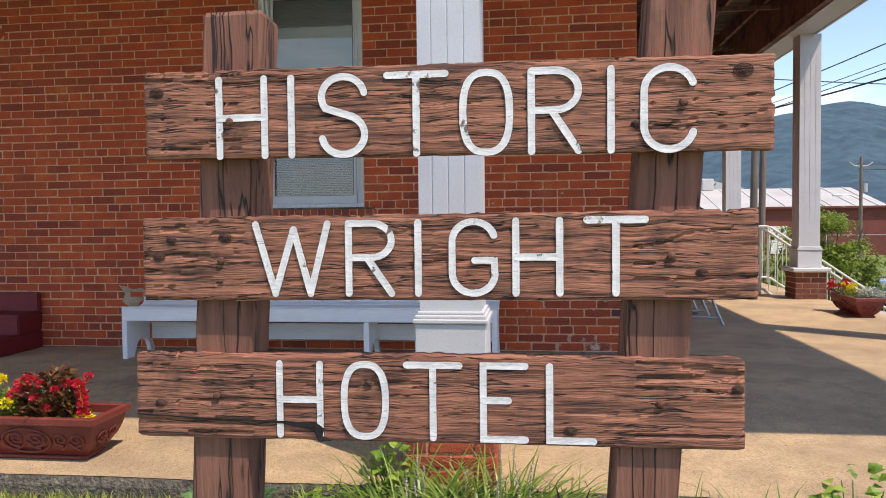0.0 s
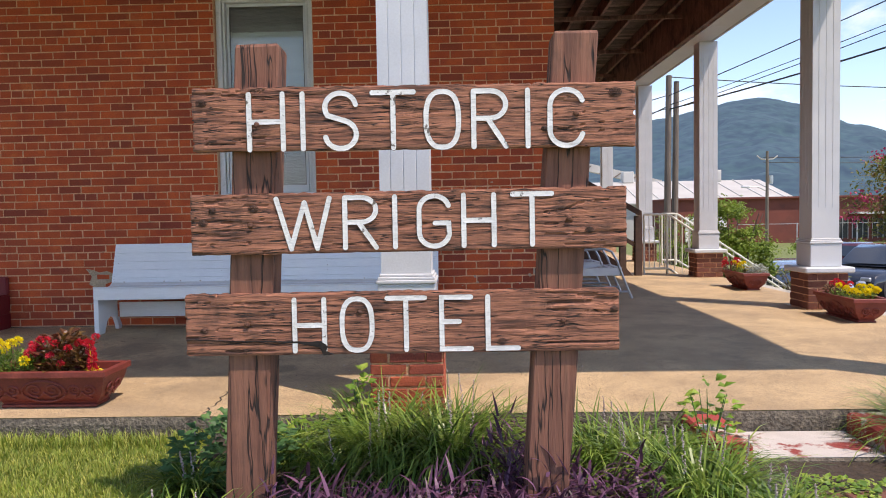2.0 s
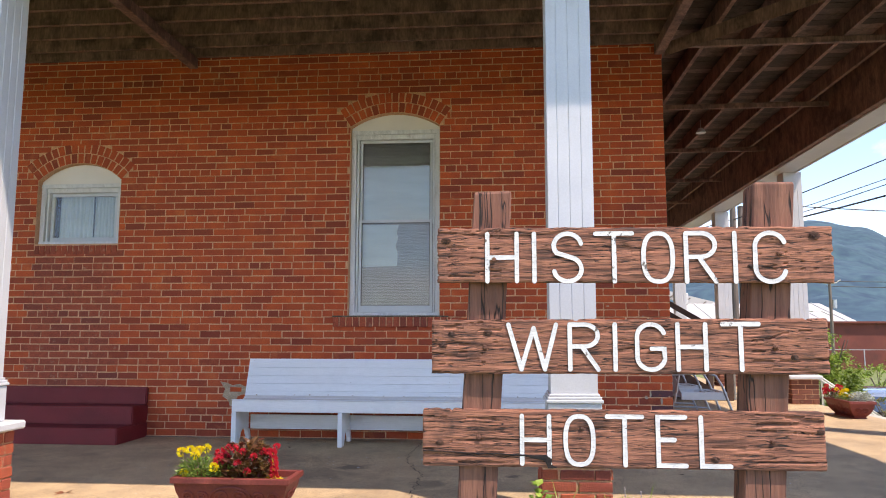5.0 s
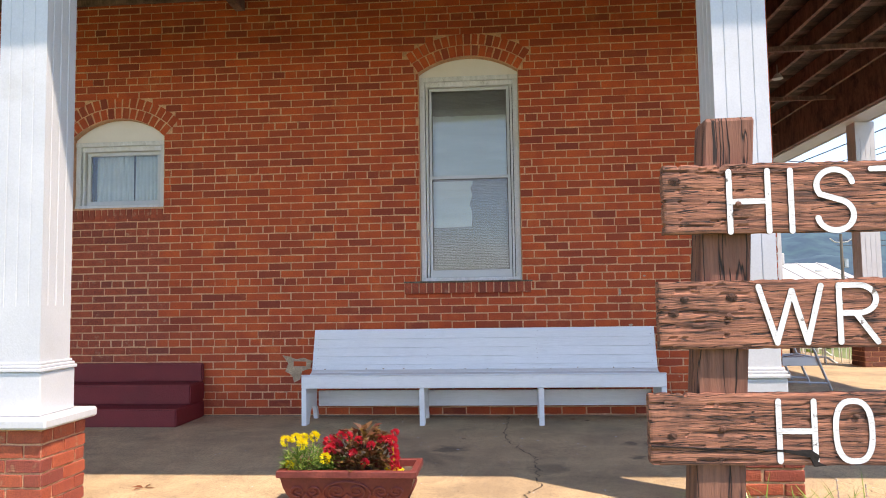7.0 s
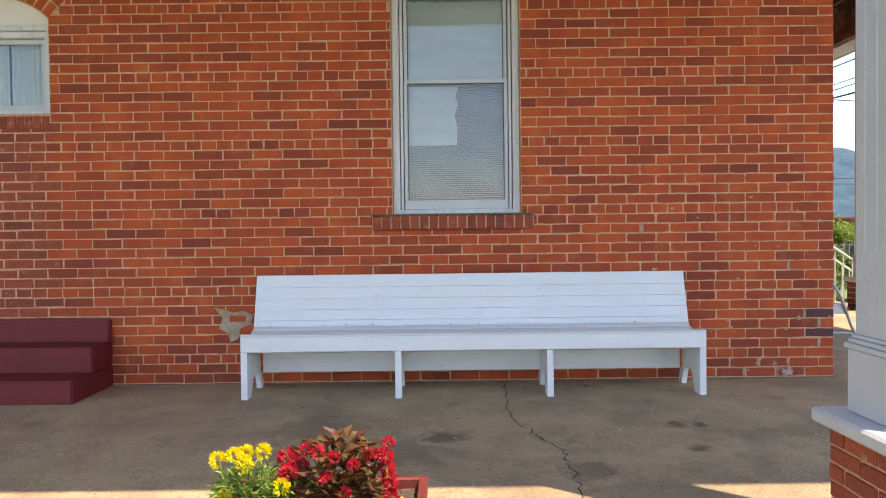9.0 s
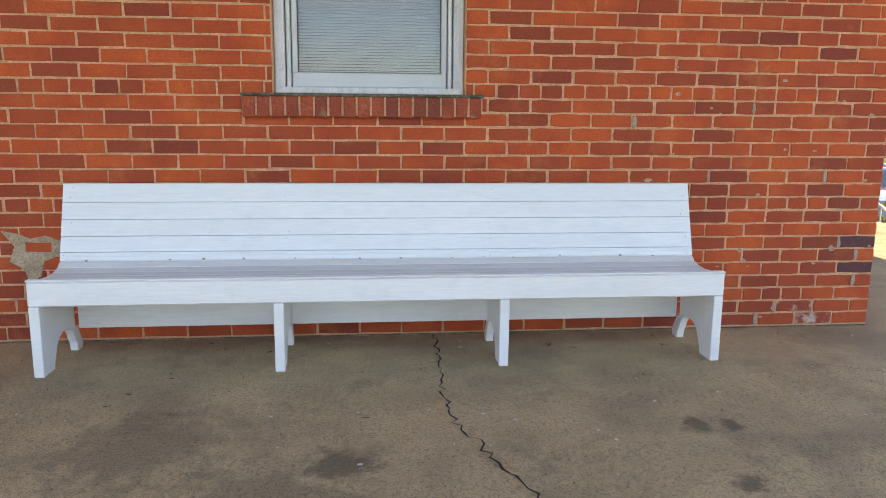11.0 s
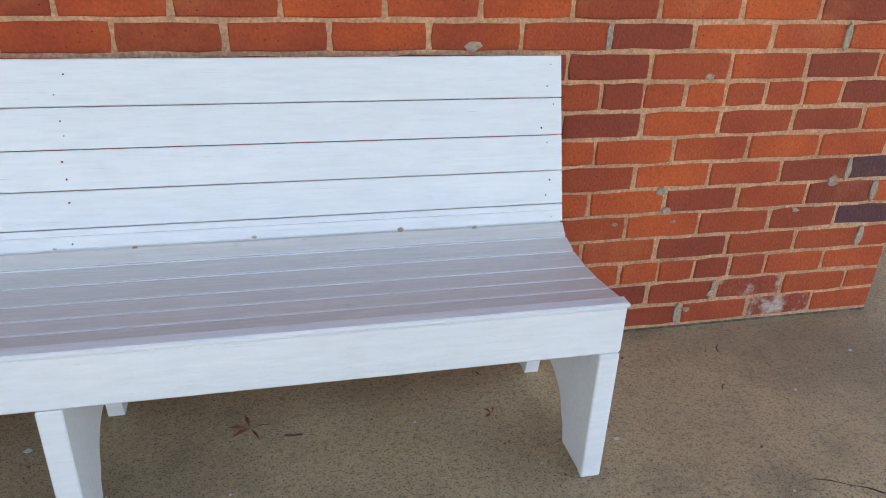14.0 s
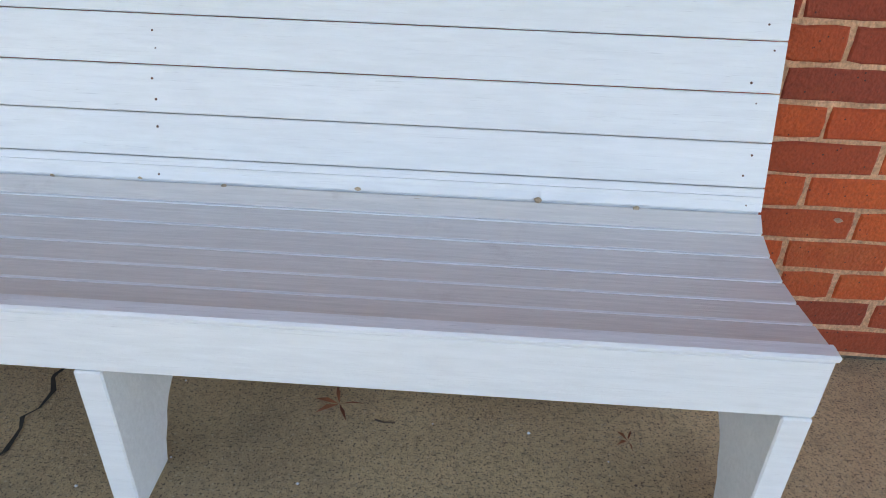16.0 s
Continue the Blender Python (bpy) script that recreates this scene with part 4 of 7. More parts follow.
def sign():
    ob = base("hotel_sign", (-0.22, 2.2, -0.2))
    tagged(ob, "weathered brown wooden hotel sign with white carved letters", "sign")
    inv = pose(0.22, -2.2, 0.2)

    def put(name, bm, m, parent, label="", smooth=False):
        bmesh.ops.transform(bm, matrix=inv, verts=bm.verts[:])
        return part(name, bm, m, parent, label, smooth)
    # posts, leaning a little
    for (xb, xt, ztop) in ((-0.945, -0.838, 1.785), (0.305, 0.432, 1.808)):
        bm = box(-0.088, 0.088, -0.075, 0.075, 0, 1, 0.006)
        bmesh.ops.subdivide_edges(bm, edges=[e for e in bm.edges if abs(e.verts[0].co.z - e.verts[1].co.z) > 0.5], cuts=40)
        for v in bm.verts:
            t = v.co.z
            z = -0.35 + (ztop + 0.35) * t
            if t > 0.99:
                z += 0.012 * noise.noise((v.co.x * 30, v.co.y * 30, xb))
            w = 1 + 0.03 * noise.noise((xb, z * 3, v.co.x * 5))
            tt = (z + 0.05) / 1.85
            v.co = Vector((xb + (xt - xb) * tt + v.co.x * w, 2.30 - 0.035 * tt + v.co.y * w, z))
        put("post", bm, M_POSTWOOD, ob, "square brown weathered post")
    words = (
        ((-1.094, 0.655), (1.352, 1.601), 2.150, -0.010, "HISTORIC", (1.345, 1.582), ((-0.865, -0.731), (-0.652, -0.652), (-0.566, -0.438), (-0.376, -0.213), (-0.165, -0.037), (0.022, 0.148), (0.234, 0.234), (0.318, 0.447)), 11, (-0.835, 0.423), (0.42, 0.5)),
        ((-1.121, 0.622), (0.944, 1.188), 2.170, 0.006, "WRIGHT", (0.954, 1.174), ((-0.772, -0.558), (-0.497, -0.373), (-0.297, -0.297), (-0.203, -0.083), (-0.023, 0.097), (0.171, 0.326)), 23, (-0.878, 0.395), (0.47, 0.5)),
        ((-1.163, 0.595), (0.531, 0.782), 2.190, 0.004, "HOTEL", (0.537, 0.766), ((-0.715, -0.594), (-0.522, -0.400), (-0.338, -0.186), (-0.118, 0.0), (0.068, 0.189)), 37, (-0.909, 0.37), (0.5, 0.5)),
    )
    for (xl, xr), (z0, z1), y, tilt, text, high, cells, seed, bolts, bz in words:
        plank = put("board", board(xl, xr, z0, z1, y, tilt, seed), M_SIGNWOOD, ob, "rough cracked reddish plank", smooth=False)
        for ch, (a, b) in zip(text, cells):
            lift = tilt * (((a + b) / 2 - xl) / (xr - xl) - 0.5)
            lo, hi = high[0] + lift + STROKE, high[1] + lift - STROKE
            bm, rim = bmesh.new(), bmesh.new()
            for k, stroke in enumerate(GLYPH[ch]):
                shut = ch == "O"
                pts = [(a + (b - a) * u if b > a else a, lo + (hi - lo) * v) for u, v in stroke]
                if len(pts) == 2:
                    p, q = Vector(pts[0]), Vector(pts[1])
                    pts = [tuple(p.lerp(q, i / 10)) for i in range(11)]
                ribbon(bm, pts, STROKE, y - 0.0042 - 0.0004 * k, shut)
                # Dark rim paints the groove's shadow together with the stained wood around it.
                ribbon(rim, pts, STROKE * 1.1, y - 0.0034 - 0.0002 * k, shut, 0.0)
            bmesh.ops.recalc_face_normals(bm, faces=bm.faces[:])
            put("letter", bm, M_LETTER, plank, "white painted carved letter " + ch)
            bmesh.ops.recalc_face_normals(rim, faces=rim.faces[:])
            put("letter_rim", rim, M_KNOT_RIM, plank, "dark rim of a carved letter, groove shadow and stain painted in")
        for bx, v in zip(bolts, bz):
            x = bx
            z = z0 + (z1 - z0) * v
            bm = bmesh.new()
            bmesh.ops.create_uvsphere(bm, u_segments=10, v_segments=6, radius=0.012, matrix=pose(x, y - 0.003, z) @ Matrix.Diagonal((1, 0.6, 1, 1)))
            put("bolt", bm, M_RUST, plank, "rusty round bolt head")
    planks = [o for o in ob.children if o.name.startswith("board")]
    for k, x, z, y, r in ((0, 0.575, 1.555, 2.150, 0.022), (0, -1.055, 1.545, 2.150, 0.018), (0, 0.30, 1.42, 2.150, 0.012), (1, -0.865, 1.125, 2.170, 0.017), (1, 0.475, 1.02, 2.170, 0.014), (1, -1.03, 1.12, 2.170, 0.013),
                          (1, -1.07, 1.07, 2.170, 0.016), (2, -1.085, 0.632, 2.190, 0.014), (2, 0.125, 0.575, 2.190, 0.016), (2, 0.575, 0.70, 2.190, 0.014), (2, -0.45, 0.70, 2.190, 0.010)):
        bm = bmesh.new()
        for q in range(4):
            rr = r * (1.0 - 0.25 * q)
            pts = [(x + rr * math.cos(i * 0.5236) * 1.15, y - 0.0015 - 0.0012 * q, z + rr * 0.8 * math.sin(i * 0.5236)) for i in range(13)]
            tube(pts, 0.0016, 5, bm=bm)
        put("knot", bm, M_KNOT_RIM, planks[k], "dark knot in the wood", smooth=True)
    # Raised near-black wedge stands in for the shadowed recess of the split.
    bm = bmesh.new()
    prism([(-1.16, 0.600), (-0.95, 0.590), (-0.80, 0.588), (-0.70, 0.586), (-0.70, 0.578), (-0.80, 0.584), (-0.95, 0.587), (-1.16, 0.596)], 2.1850, 2.195, bm=bm)
    prism([(-0.699, 0.586), (-0.66, 0.583), (-0.61, 0.586), (-0.582, 0.566), (-0.588, 0.545), (-0.560, 0.531), (-0.60, 0.527), (-0.615, 0.560), (-0.66, 0.568), (-0.699, 0.576)], 2.1850, 2.195, bm=bm)
    put("split", bm, M_SPLIT, planks[2], "dark split in the plank")
    return ob


M_SPLIT = mat("split_shade", (0.022, 0.015, 0.012), (0.013, 0.010, 0.009), 30, rough=0.9, fine=60, bump=0.3)
M_KNOT_RIM = mat("dark_knot_and_rim", (0.125, 0.058, 0.038), (0.055, 0.03, 0.021), 30, rough=0.8, fine=60, bump=0.4)
sign()


# ---- steps against the wall, garden steps ----
def maroon_steps():
    ob = base("maroon_steps", (-6.4, 6.3, 0))
    tagged(ob, "dark maroon painted concrete steps against the brick wall", "steps")
    for k, (yf, z0, z1) in enumerate(((6.02, 0.0, 0.165), (6.32, 0.166, 0.352), (6.60, 0.353, 0.535))):
        part("step", box(-1.7, 1.7, yf - 6.3, WALL_Y - 0.003 - 6.3, z0, z1, 0.012, seg=2), M_MAROON, ob)


maroon_steps()


def garden_steps():
    ob = base("garden_steps", (1.76, 3.2, -0.195))
    tagged(ob, "red painted garden step with worn white tread and low side walls", "steps")
    part("tread", box(-0.34, 0.36, -0.26, 0.195, -0.25, 0.02, 0.012), M_CONC_E, ob, "dark rough concrete riser")
    part("tread_top", box(-0.33, 0.35, -0.25, 0.19, 0.0205, 0.026, 0.002), M_STEPTOP, ob, "worn white tread with chipped red paint")
    for x0, x1 in ((-0.56, -0.345), (0.365, 0.58)):
        part("side_wall", box(x0, x1, -0.30, 0.20, -0.3, 0.130, 0.015), M_REDSTEP, ob, "worn red painted side wall")


garden_steps()


# ---- planters ----
def planter(at, rz, w, kind):
    """A tapered trough with a rim, feet and raised scrolls on its sides."""
    ob = base("flower_planter", at, rz)
    tagged(ob, kind, "planter", group="terracotta planters")
    d, h = 0.35, 0.235

    def ring(bm, e, z, hw=None, hd=None):
        a, b = (hw or w / 2) - e, (hd or d / 2) - e
        return [bm.verts.new((sx * a, sy * b, z)) for sx, sy in ((-1, -1), (1, -1), (1, 1), (-1, 1))]
    bm = bmesh.new()
    prof = [(0.105, 0.016), (0.10, 0.03), (0.075, 0.055), (0.05, 0.09), (0.03, 0.14), (0.018, 0.195), (0.016, 0.2)]
    rs = [ring(bm, e * (1.0), z) for e, z in prof]
    for a, b in zip(rs, rs[1:]):
        for i in range(4):
            bm.faces.new((a[i], a[(i + 1) % 4], b[(i + 1) % 4], b[i]))
    bm.faces.new(rs[0][::-1])
    part("trough", bm, M_POT, ob)
    bm = bmesh.new()
    outer = [ring(bm, 0.004, 0.196), ring(bm, 0.0, 0.2), ring(bm, 0.0, h - 0.004), ring(bm, 0.004, h), ring(bm, 0.032, h), ring(bm, 0.036, h - 0.004), ring(bm, 0.036, 0.16)]
    for a, b in zip(outer, outer[1:]):
        for i in range(4):
            bm.faces.new((a[i], a[(i + 1) % 4], b[(i + 1) % 4], b[i]))
    part("rim", bm, M_POT, ob, "flat terracotta rim")
    part("foot_band", box(-w / 2 + 0.10, w / 2 - 0.10, -d / 2 + 0.085, d / 2 - 0.085, 0.0, 0.018, 0.004), M_POT, ob)
    bm = bmesh.new()
    n = 12
    g = [[bm.verts.new(((-0.5 + i / n) * (w - 0.075), (-0.5 + j / 5) * (d - 0.075), 0.192 + 0.012 * noise.noise((i * 0.9 + at[0], j * 0.9, 3)))) for j in range(6)] for i in range(n + 1)]
    for i in range(n):
        for j in range(5):
            bm.faces.new((g[i][j], g[i + 1][j], g[i + 1][j + 1], g[i][j + 1]))
    part("soil", bm, M_SOIL, ob, "dry brown potting soil")

    def face_pt(u, z, side):
        t = (z - 0.016) / 0.184
        e = 0.105 - 0.09 * min(1, t) ** 0.55
        if side == "front":
            return (u, -d / 2 + e - 0.004, z)
        return (w / 2 - e + 0.004, u, z) if side == "right" else (-w / 2 + e - 0.004, u, z)

    def spiral(cx, cz, r, a0, turns, sgn, n=22):
        return [(cx + sgn * r * (1 - 0.85 * i / n) * math.cos(radians(a0 + 360 * turns * i / n)), cz + 0.8 * r * (1 - 0.85 * i / n) * math.sin(radians(a0 + 360 * turns * i / n))) for i in range(n + 1)]

    def relief(side, us):
        for u0, s in us:
            scroll = bmesh.new()
            for sgn in (-1, 1):
                tube([face_pt(u0 + u, z, side) for u, z in spiral(sgn * 0.05 * s, 0.118, 0.05 * s, -100, 1.6, sgn)], 0.0045, 6, bm=scroll, radii=[0.0085 - 0.0002 * i for i in range(23)])
                tube([face_pt(u0 + sgn * 0.02 * s * (i / 6) ** 1.5 * 3, 0.105 - 0.008 * i, side) for i in range(7)], 0.0065, 6, bm=scroll)
            if s > 0.9:
                tube([face_pt(u0 + 0.135 * math.cos(radians(a)), 0.108 + 0.068 * math.sin(radians(a)), side) for a in range(0, 361, 15)], 0.007, 6, bm=scroll)
            part("scroll", scroll, M_POT, ob, smooth=True)
    if w > 0.6:
        relief("front", ((0.0, 1.1), (-0.235, 1.0 - 0.12), (0.235, 1.0 - 0.12)))
    else:
        relief("front", ((0.0, 1.0),))
    relief("right", ((0.0, 0.85),))
    relief("left", ((0.0, 0.6),))
    return ob


planter((-2.575, 3.71, slab_z(3.71) + 0.003), 0, 0.79, "long terracotta-red trough planter with scroll relief")
planter((3.80, 6.53, 0), -90, 0.80, "long terracotta-red trough planter beside a column pier")
planter((3.92, 9.50, 0), -90, 0.80, "long terracotta-red trough planter beside a column pier")

# ---- plants ----
def leaf_mat(name, a, b, c, rough=0.5, trans=0.25):
    m = mat(name, a, b, 7, rough=rough, bump=0, pieces=0.9, c3=c)
    p = m.node_tree.nodes["Principled BSDF"]
    p.inputs["Subsurface Weight"].default_value = 0.0
    p.inputs["Specular IOR Level"].default_value = 0.35
    n, l = m.node_tree.nodes, m.node_tree.links
    t, mx = n.new("ShaderNodeBsdfTranslucent"), n.new("ShaderNodeMixShader")
    mx.inputs[0].default_value = trans
    src = p.inputs["Base Color"].links[0].from_socket
    l.new(src, t.inputs[0])
    l.new(p.outputs[0], mx.inputs[1])
    l.new(t.outputs[0], mx.inputs[2])
    l.new(mx.outputs[0], n["Material Output"].inputs[0])
    return m


M_LIME = leaf_mat("lime_leaf", (0.20, 0.35, 0.045), (0.085, 0.19, 0.025), (0.40, 0.50, 0.09), 0.42, 0.32)
M_LIRIOPE = leaf_mat("liriope_leaf", (0.12, 0.23, 0.035), (0.042, 0.10, 0.017), (0.36, 0.46, 0.095), 0.30, 0.25)
M_BLADE = leaf_mat("grass_blade", (0.27, 0.37, 0.05), (0.10, 0.18, 0.025), (0.60, 0.58, 0.15), 0.5, 0.35)
M_PURPLE = leaf_mat("purple_leaf", (0.070, 0.023, 0.052), (0.034, 0.013, 0.027), (0.22, 0.10, 0.175), 0.46, 0.15)
M_SPIKE = leaf_mat("lavender_spike", (0.44, 0.355, 0.36), (0.29, 0.215, 0.24), (0.60, 0.53, 0.49), 0.7, 0.2)
M_VINE = leaf_mat("vine_leaf", (0.06, 0.15, 0.05), (0.04, 0.11, 0.04), (0.13, 0.25, 0.07), 0.5, 0.25)
M_BRONZE = leaf_mat("bronze_leaf", (0.15, 0.040, 0.022), (0.085, 0.045, 0.018), (0.22, 0.14, 0.035), 0.4, 0.25)
M_REDFL = leaf_mat("red_petal", (0.72, 0.025, 0.05), (0.58, 0.015, 0.035), (0.84, 0.10, 0.14), 0.5, 0.25)
M_YELLOW = leaf_mat("yellow_petal", (0.90, 0.76, 0.02), (0.86, 0.66, 0.015), (0.93, 0.82, 0.06), 0.5, 0.25)
M_PINK = leaf_mat("pink_petal", (0.50, 0.04, 0.13), (0.42, 0.03, 0.11), (0.60, 0.09, 0.20), 0.5, 0.25)
M_SILVER = leaf_mat("silver_leaf", (0.42, 0.45, 0.40), (0.34, 0.38, 0.33), (0.55, 0.57, 0.52), 0.7, 0.2)
M_TREELEAF = leaf_mat("myrtle_leaf", (0.16, 0.20, 0.04), (0.10, 0.14, 0.03), (0.30, 0.21, 0.07), 0.5, 0.3)
M_SHRUB = leaf_mat("shrub_leaf", (0.20, 0.30, 0.04), (0.13, 0.22, 0.03), (0.32, 0.38, 0.07), 0.5, 0.35)
M_BARK = mat("grey_bark", (0.17, 0.13, 0.10), (0.10, 0.075, 0.06), 8, stretch=(4, 4, 1), rough=0.9, fine=40, bump=0.6)


class Leaves:
    """Leaf blades gathered into one mesh."""

    def __init__(self):
        self.v, self.f = [], []

    def blade(self, p, az, length, width, rise, droop, segs=4, taper=0.25):
        """A narrow arching blade from p."""
        c, s = math.cos(az), math.sin(az)
        k = len(self.v)
        x = z = 0.0
        a = rise
        for i in range(segs + 1):
            t = i / segs
            w = width * (1 - t ** 2) * 0.5 * (0.7 + 0.3 * min(1, 4 * t)) + 0.0003
            px, py, pz = p[0] + c * x, p[1] + s * x, p[2] + z
            self.v += [(px - s * w, py + c * w, pz), (px + s * w, py - c * w, pz)]
            x += math.cos(a) * length / segs
            z += math.sin(a) * length / segs
            a -= droop / segs * (1 + t)
        for i in range(segs):
            q = k + 2 * i
            self.f.append((q, q + 1, q + 3, q + 2))

    def leaf(self, p, d, up, length, width, fold=0.25):
        """A pointed folded leaf from p along d: two halves with a sunk midrib."""
        d = Vector(d).normalized()
        side = d.cross(Vector(up))
        if side.length < 1e-4:
            side = d.cross(Vector((1, 0, 0)))
        side.normalize()
        nrm = side.cross(d)
        k = len(self.v)
        p = Vector(p)
        mid, tip = p + d * length * 0.45 + nrm * length * 0.04, p + d * length - nrm * length * 0.10
        wl = side * width * 0.5 + nrm * width * fold
        wr = -side * width * 0.5 + nrm * width * fold
        for q in (p, mid + wl, tip, mid + wr, mid):
            self.v.append(tuple(q))
        self.f += [(k, k + 4, k + 1), (k + 4, k + 2, k + 1), (k, k + 3, k + 4), (k + 4, k + 3, k + 2)]

    def bead(self, p, r):
        k = len(self.v)
        x, y, z = p
        self.v += [(x - r, y, z), (x + r, y, z), (x, y - r, z), (x, y + r, z), (x, y, z - r), (x, y, z + r)]
        for a, b, c in ((0, 2, 5), (2, 1, 5), (1, 3, 5), (3, 0, 5), (2, 0, 4), (1, 2, 4), (3, 1, 4), (0, 3, 4)):
            self.f.append((k + a, k + b, k + c))

    def mesh(self, name, m, parent, label=""):
        ob = raw(name, self.v, self.f, m, parent, label)
        ob["kind"] = "stuff"
        return ob


def liriope(x, y, r, n, h, spikes, seed):
    rnd = random.Random(seed)
    z = ground_z(x, y) - 0.01
    ob = base("liriope_clump", (x, y, z))
    tagged(ob, "lush green liriope clump with lavender flower spikes" if spikes else "lush green arching liriope clump in the bed", "ornamental grass", group="liriope clumps")
    L = Leaves()
    for _ in range(int(n * 0.95)):
        a, q = rnd.uniform(0, 6.283), r * rnd.random() ** 0.6
        p = (q * math.cos(a) * 0.8, q * math.sin(a) * 0.8, 0)
        L.blade(p, a + rnd.uniform(-0.9, 0.9), h * rnd.uniform(0.7, 1.35), rnd.uniform(0.007, 0.0135), rnd.uniform(0.55, 1.45), rnd.uniform(0.8, 2.4), 6)
    L.mesh("leaves", M_LIME if y < 1.45 else M_LIRIOPE, ob)
    if spikes:
        S = Leaves()
        for _ in range(spikes):
            a, q = rnd.uniform(0, 6.283), r * rnd.random() ** 0.5
            lean, hh = rnd.uniform(-0.15, 0.15), h * rnd.uniform(0.7, 1.1)
            bx, by = q * math.cos(a), q * math.sin(a)
            for i in range(26):
                t = 0.45 + 0.55 * i / 26
                rr = 0.012 * (1.15 - t)
                S.bead((bx + lean * hh * t + rnd.uniform(-rr, rr), by + rnd.uniform(-rr, rr), hh * t), rnd.uniform(0.0035, 0.0062))
        S.mesh("flower_spikes", M_SPIKE, ob, "pale lavender flower spikes")
    return ob


CLUMPS = [
    (-0.45, 3.0, 0.22, 760, 0.46, 5), (-0.12, 2.95, 0.24, 860, 0.48, 4), (0.12, 3.08, 0.16, 300, 0.30, 0),
    (-0.62, 2.72, 0.14, 260, 0.28, 2), (-0.88, 3.02, 0.16, 300, 0.28, 0), (0.62, 2.85, 0.18, 420, 0.34, 3),
    (0.86, 2.75, 0.20, 460, 0.36, 3), (1.02, 2.42, 0.22, 520, 0.36, 5), (1.18, 2.85, 0.14, 260, 0.26, 1),
    (-1.05, 1.80, 0.20, 480, 0.30, 7), (-0.72, 1.62, 0.18, 420, 0.28, 5), (-1.32, 2.62, 0.14, 240, 0.26, 3),
    (-0.45, 1.62, 0.16, 300, 0.26, 4), (-0.25, 1.42, 0.15, 260, 0.24, 3), (0.66, 1.72, 0.16, 320, 0.28, 5),
    (0.10, 1.22, 0.18, 420, 0.27, 6), (0.42, 1.20, 0.20, 480, 0.28, 7), (0.72, 1.36, 0.22, 520, 0.29, 7),
    (1.05, 1.85, 0.20, 420, 0.28, 6), (1.34, 1.44, 0.22, 520, 0.27, 6), (1.22, 2.15, 0.16, 320, 0.26, 4),
    (2.52, 3.1, 0.26, 900, 0.46, 6), (2.68, 2.7, 0.28, 950, 0.46, 12), (2.45, 2.45, 0.22, 640, 0.38, 10), (3.0, 3.1, 0.26, 700, 0.46, 3),
]
for i_, c_ in enumerate(CLUMPS):
    liriope(*c_, 100 + i_)


def purple_heart(x, y, r, n, h, seed):
    rnd = random.Random(seed)
    ob = base("purple_heart_plant", (x, y, ground_z(x, y) - 0.01))
    tagged(ob, "dark purple trailing plant with pointed leaves", "purple plant", group="purple plants")
    L = Leaves()
    for _ in range(n):
        a, q = rnd.uniform(0, 6.283), r * math.sqrt(rnd.random())
        bx, by = q * math.cos(a), q * math.sin(a)
        hh = h * rnd.uniform(0.55, 1.1) * (1 - 0.45 * (q / r) ** 2)
        lean = rnd.uniform(0, 0.35)
        for i in range(6):
            t = 0.35 + 0.65 * i / 5
            az = a + i * 2.2 + rnd.uniform(-0.5, 0.5)
            el = rnd.uniform(0.1, 0.9) if i < 5 else 1.1
            L.blade((bx + lean * hh * t * math.cos(a), by + lean * hh * t * math.sin(a), hh * t), az, rnd.uniform(0.07, 0.15), rnd.uniform(0.011, 0.019), el, rnd.uniform(0.0, 1.6), 4)
    L.mesh("leaves", M_PURPLE, ob)


for i_, c_ in enumerate([(-0.50, 2.12, 0.20, 40, 0.20), (-0.30, 1.85, 0.25, 60, 0.20), (-0.05, 2.15, 0.26, 60, 0.22), (0.0, 1.72, 0.24, 56, 0.18), (0.28, 1.95, 0.26, 60, 0.20),
                         (0.50, 1.85, 0.20, 42, 0.20), (0.30, 2.32, 0.20, 40, 0.24), (0.22, 2.62, 0.17, 36, 0.36), (0.30, 1.62, 0.20, 36, 0.18), (0.62, 2.28, 0.18, 34, 0.24), (-0.78, 2.25, 0.10, 10, 0.22)]):
    purple_heart(*c_, 300 + i_)


def broadleaf(name, label, x, y, r, n, h, size, material, seed, upright=False):
    rnd = random.Random(seed)
    ob = base(name, (x, y, ground_z(x, y) - 0.01))
    tagged(ob, label, "plant")
    L = Leaves()
    for _ in range(n):
        a, q = rnd.uniform(0, 6.283), r * rnd.random() ** 0.5
        z = h * rnd.random() ** 0.7 * (1 - 0.6 * (q / r) ** 2) + 0.02
        el = rnd.uniform(-0.2, 0.7)
        az = a + rnd.uniform(-1, 1)
        s = size * rnd.uniform(0.6, 1.25)
        L.leaf((q * math.cos(a), q * math.sin(a), z), (math.cos(az) * math.cos(el), math.sin(az) * math.cos(el), math.sin(el)), (rnd.uniform(-0.3, 0.3), rnd.uniform(-0.5, 0), 1), s, s * 0.8, 0.12)
    L.mesh("leaves", material, ob)
    stems = bmesh.new()
    for i in range(7):
        a = rnd.uniform(0, 6.283)
        cyl((0, 0, -0.02), (r * 0.6 * math.cos(a), r * 0.6 * math.sin(a), h * 0.8), 0.004, 0.002, 5, bm=stems)
    part("stems", stems, M_VINE, ob)["kind"] = "stuff"


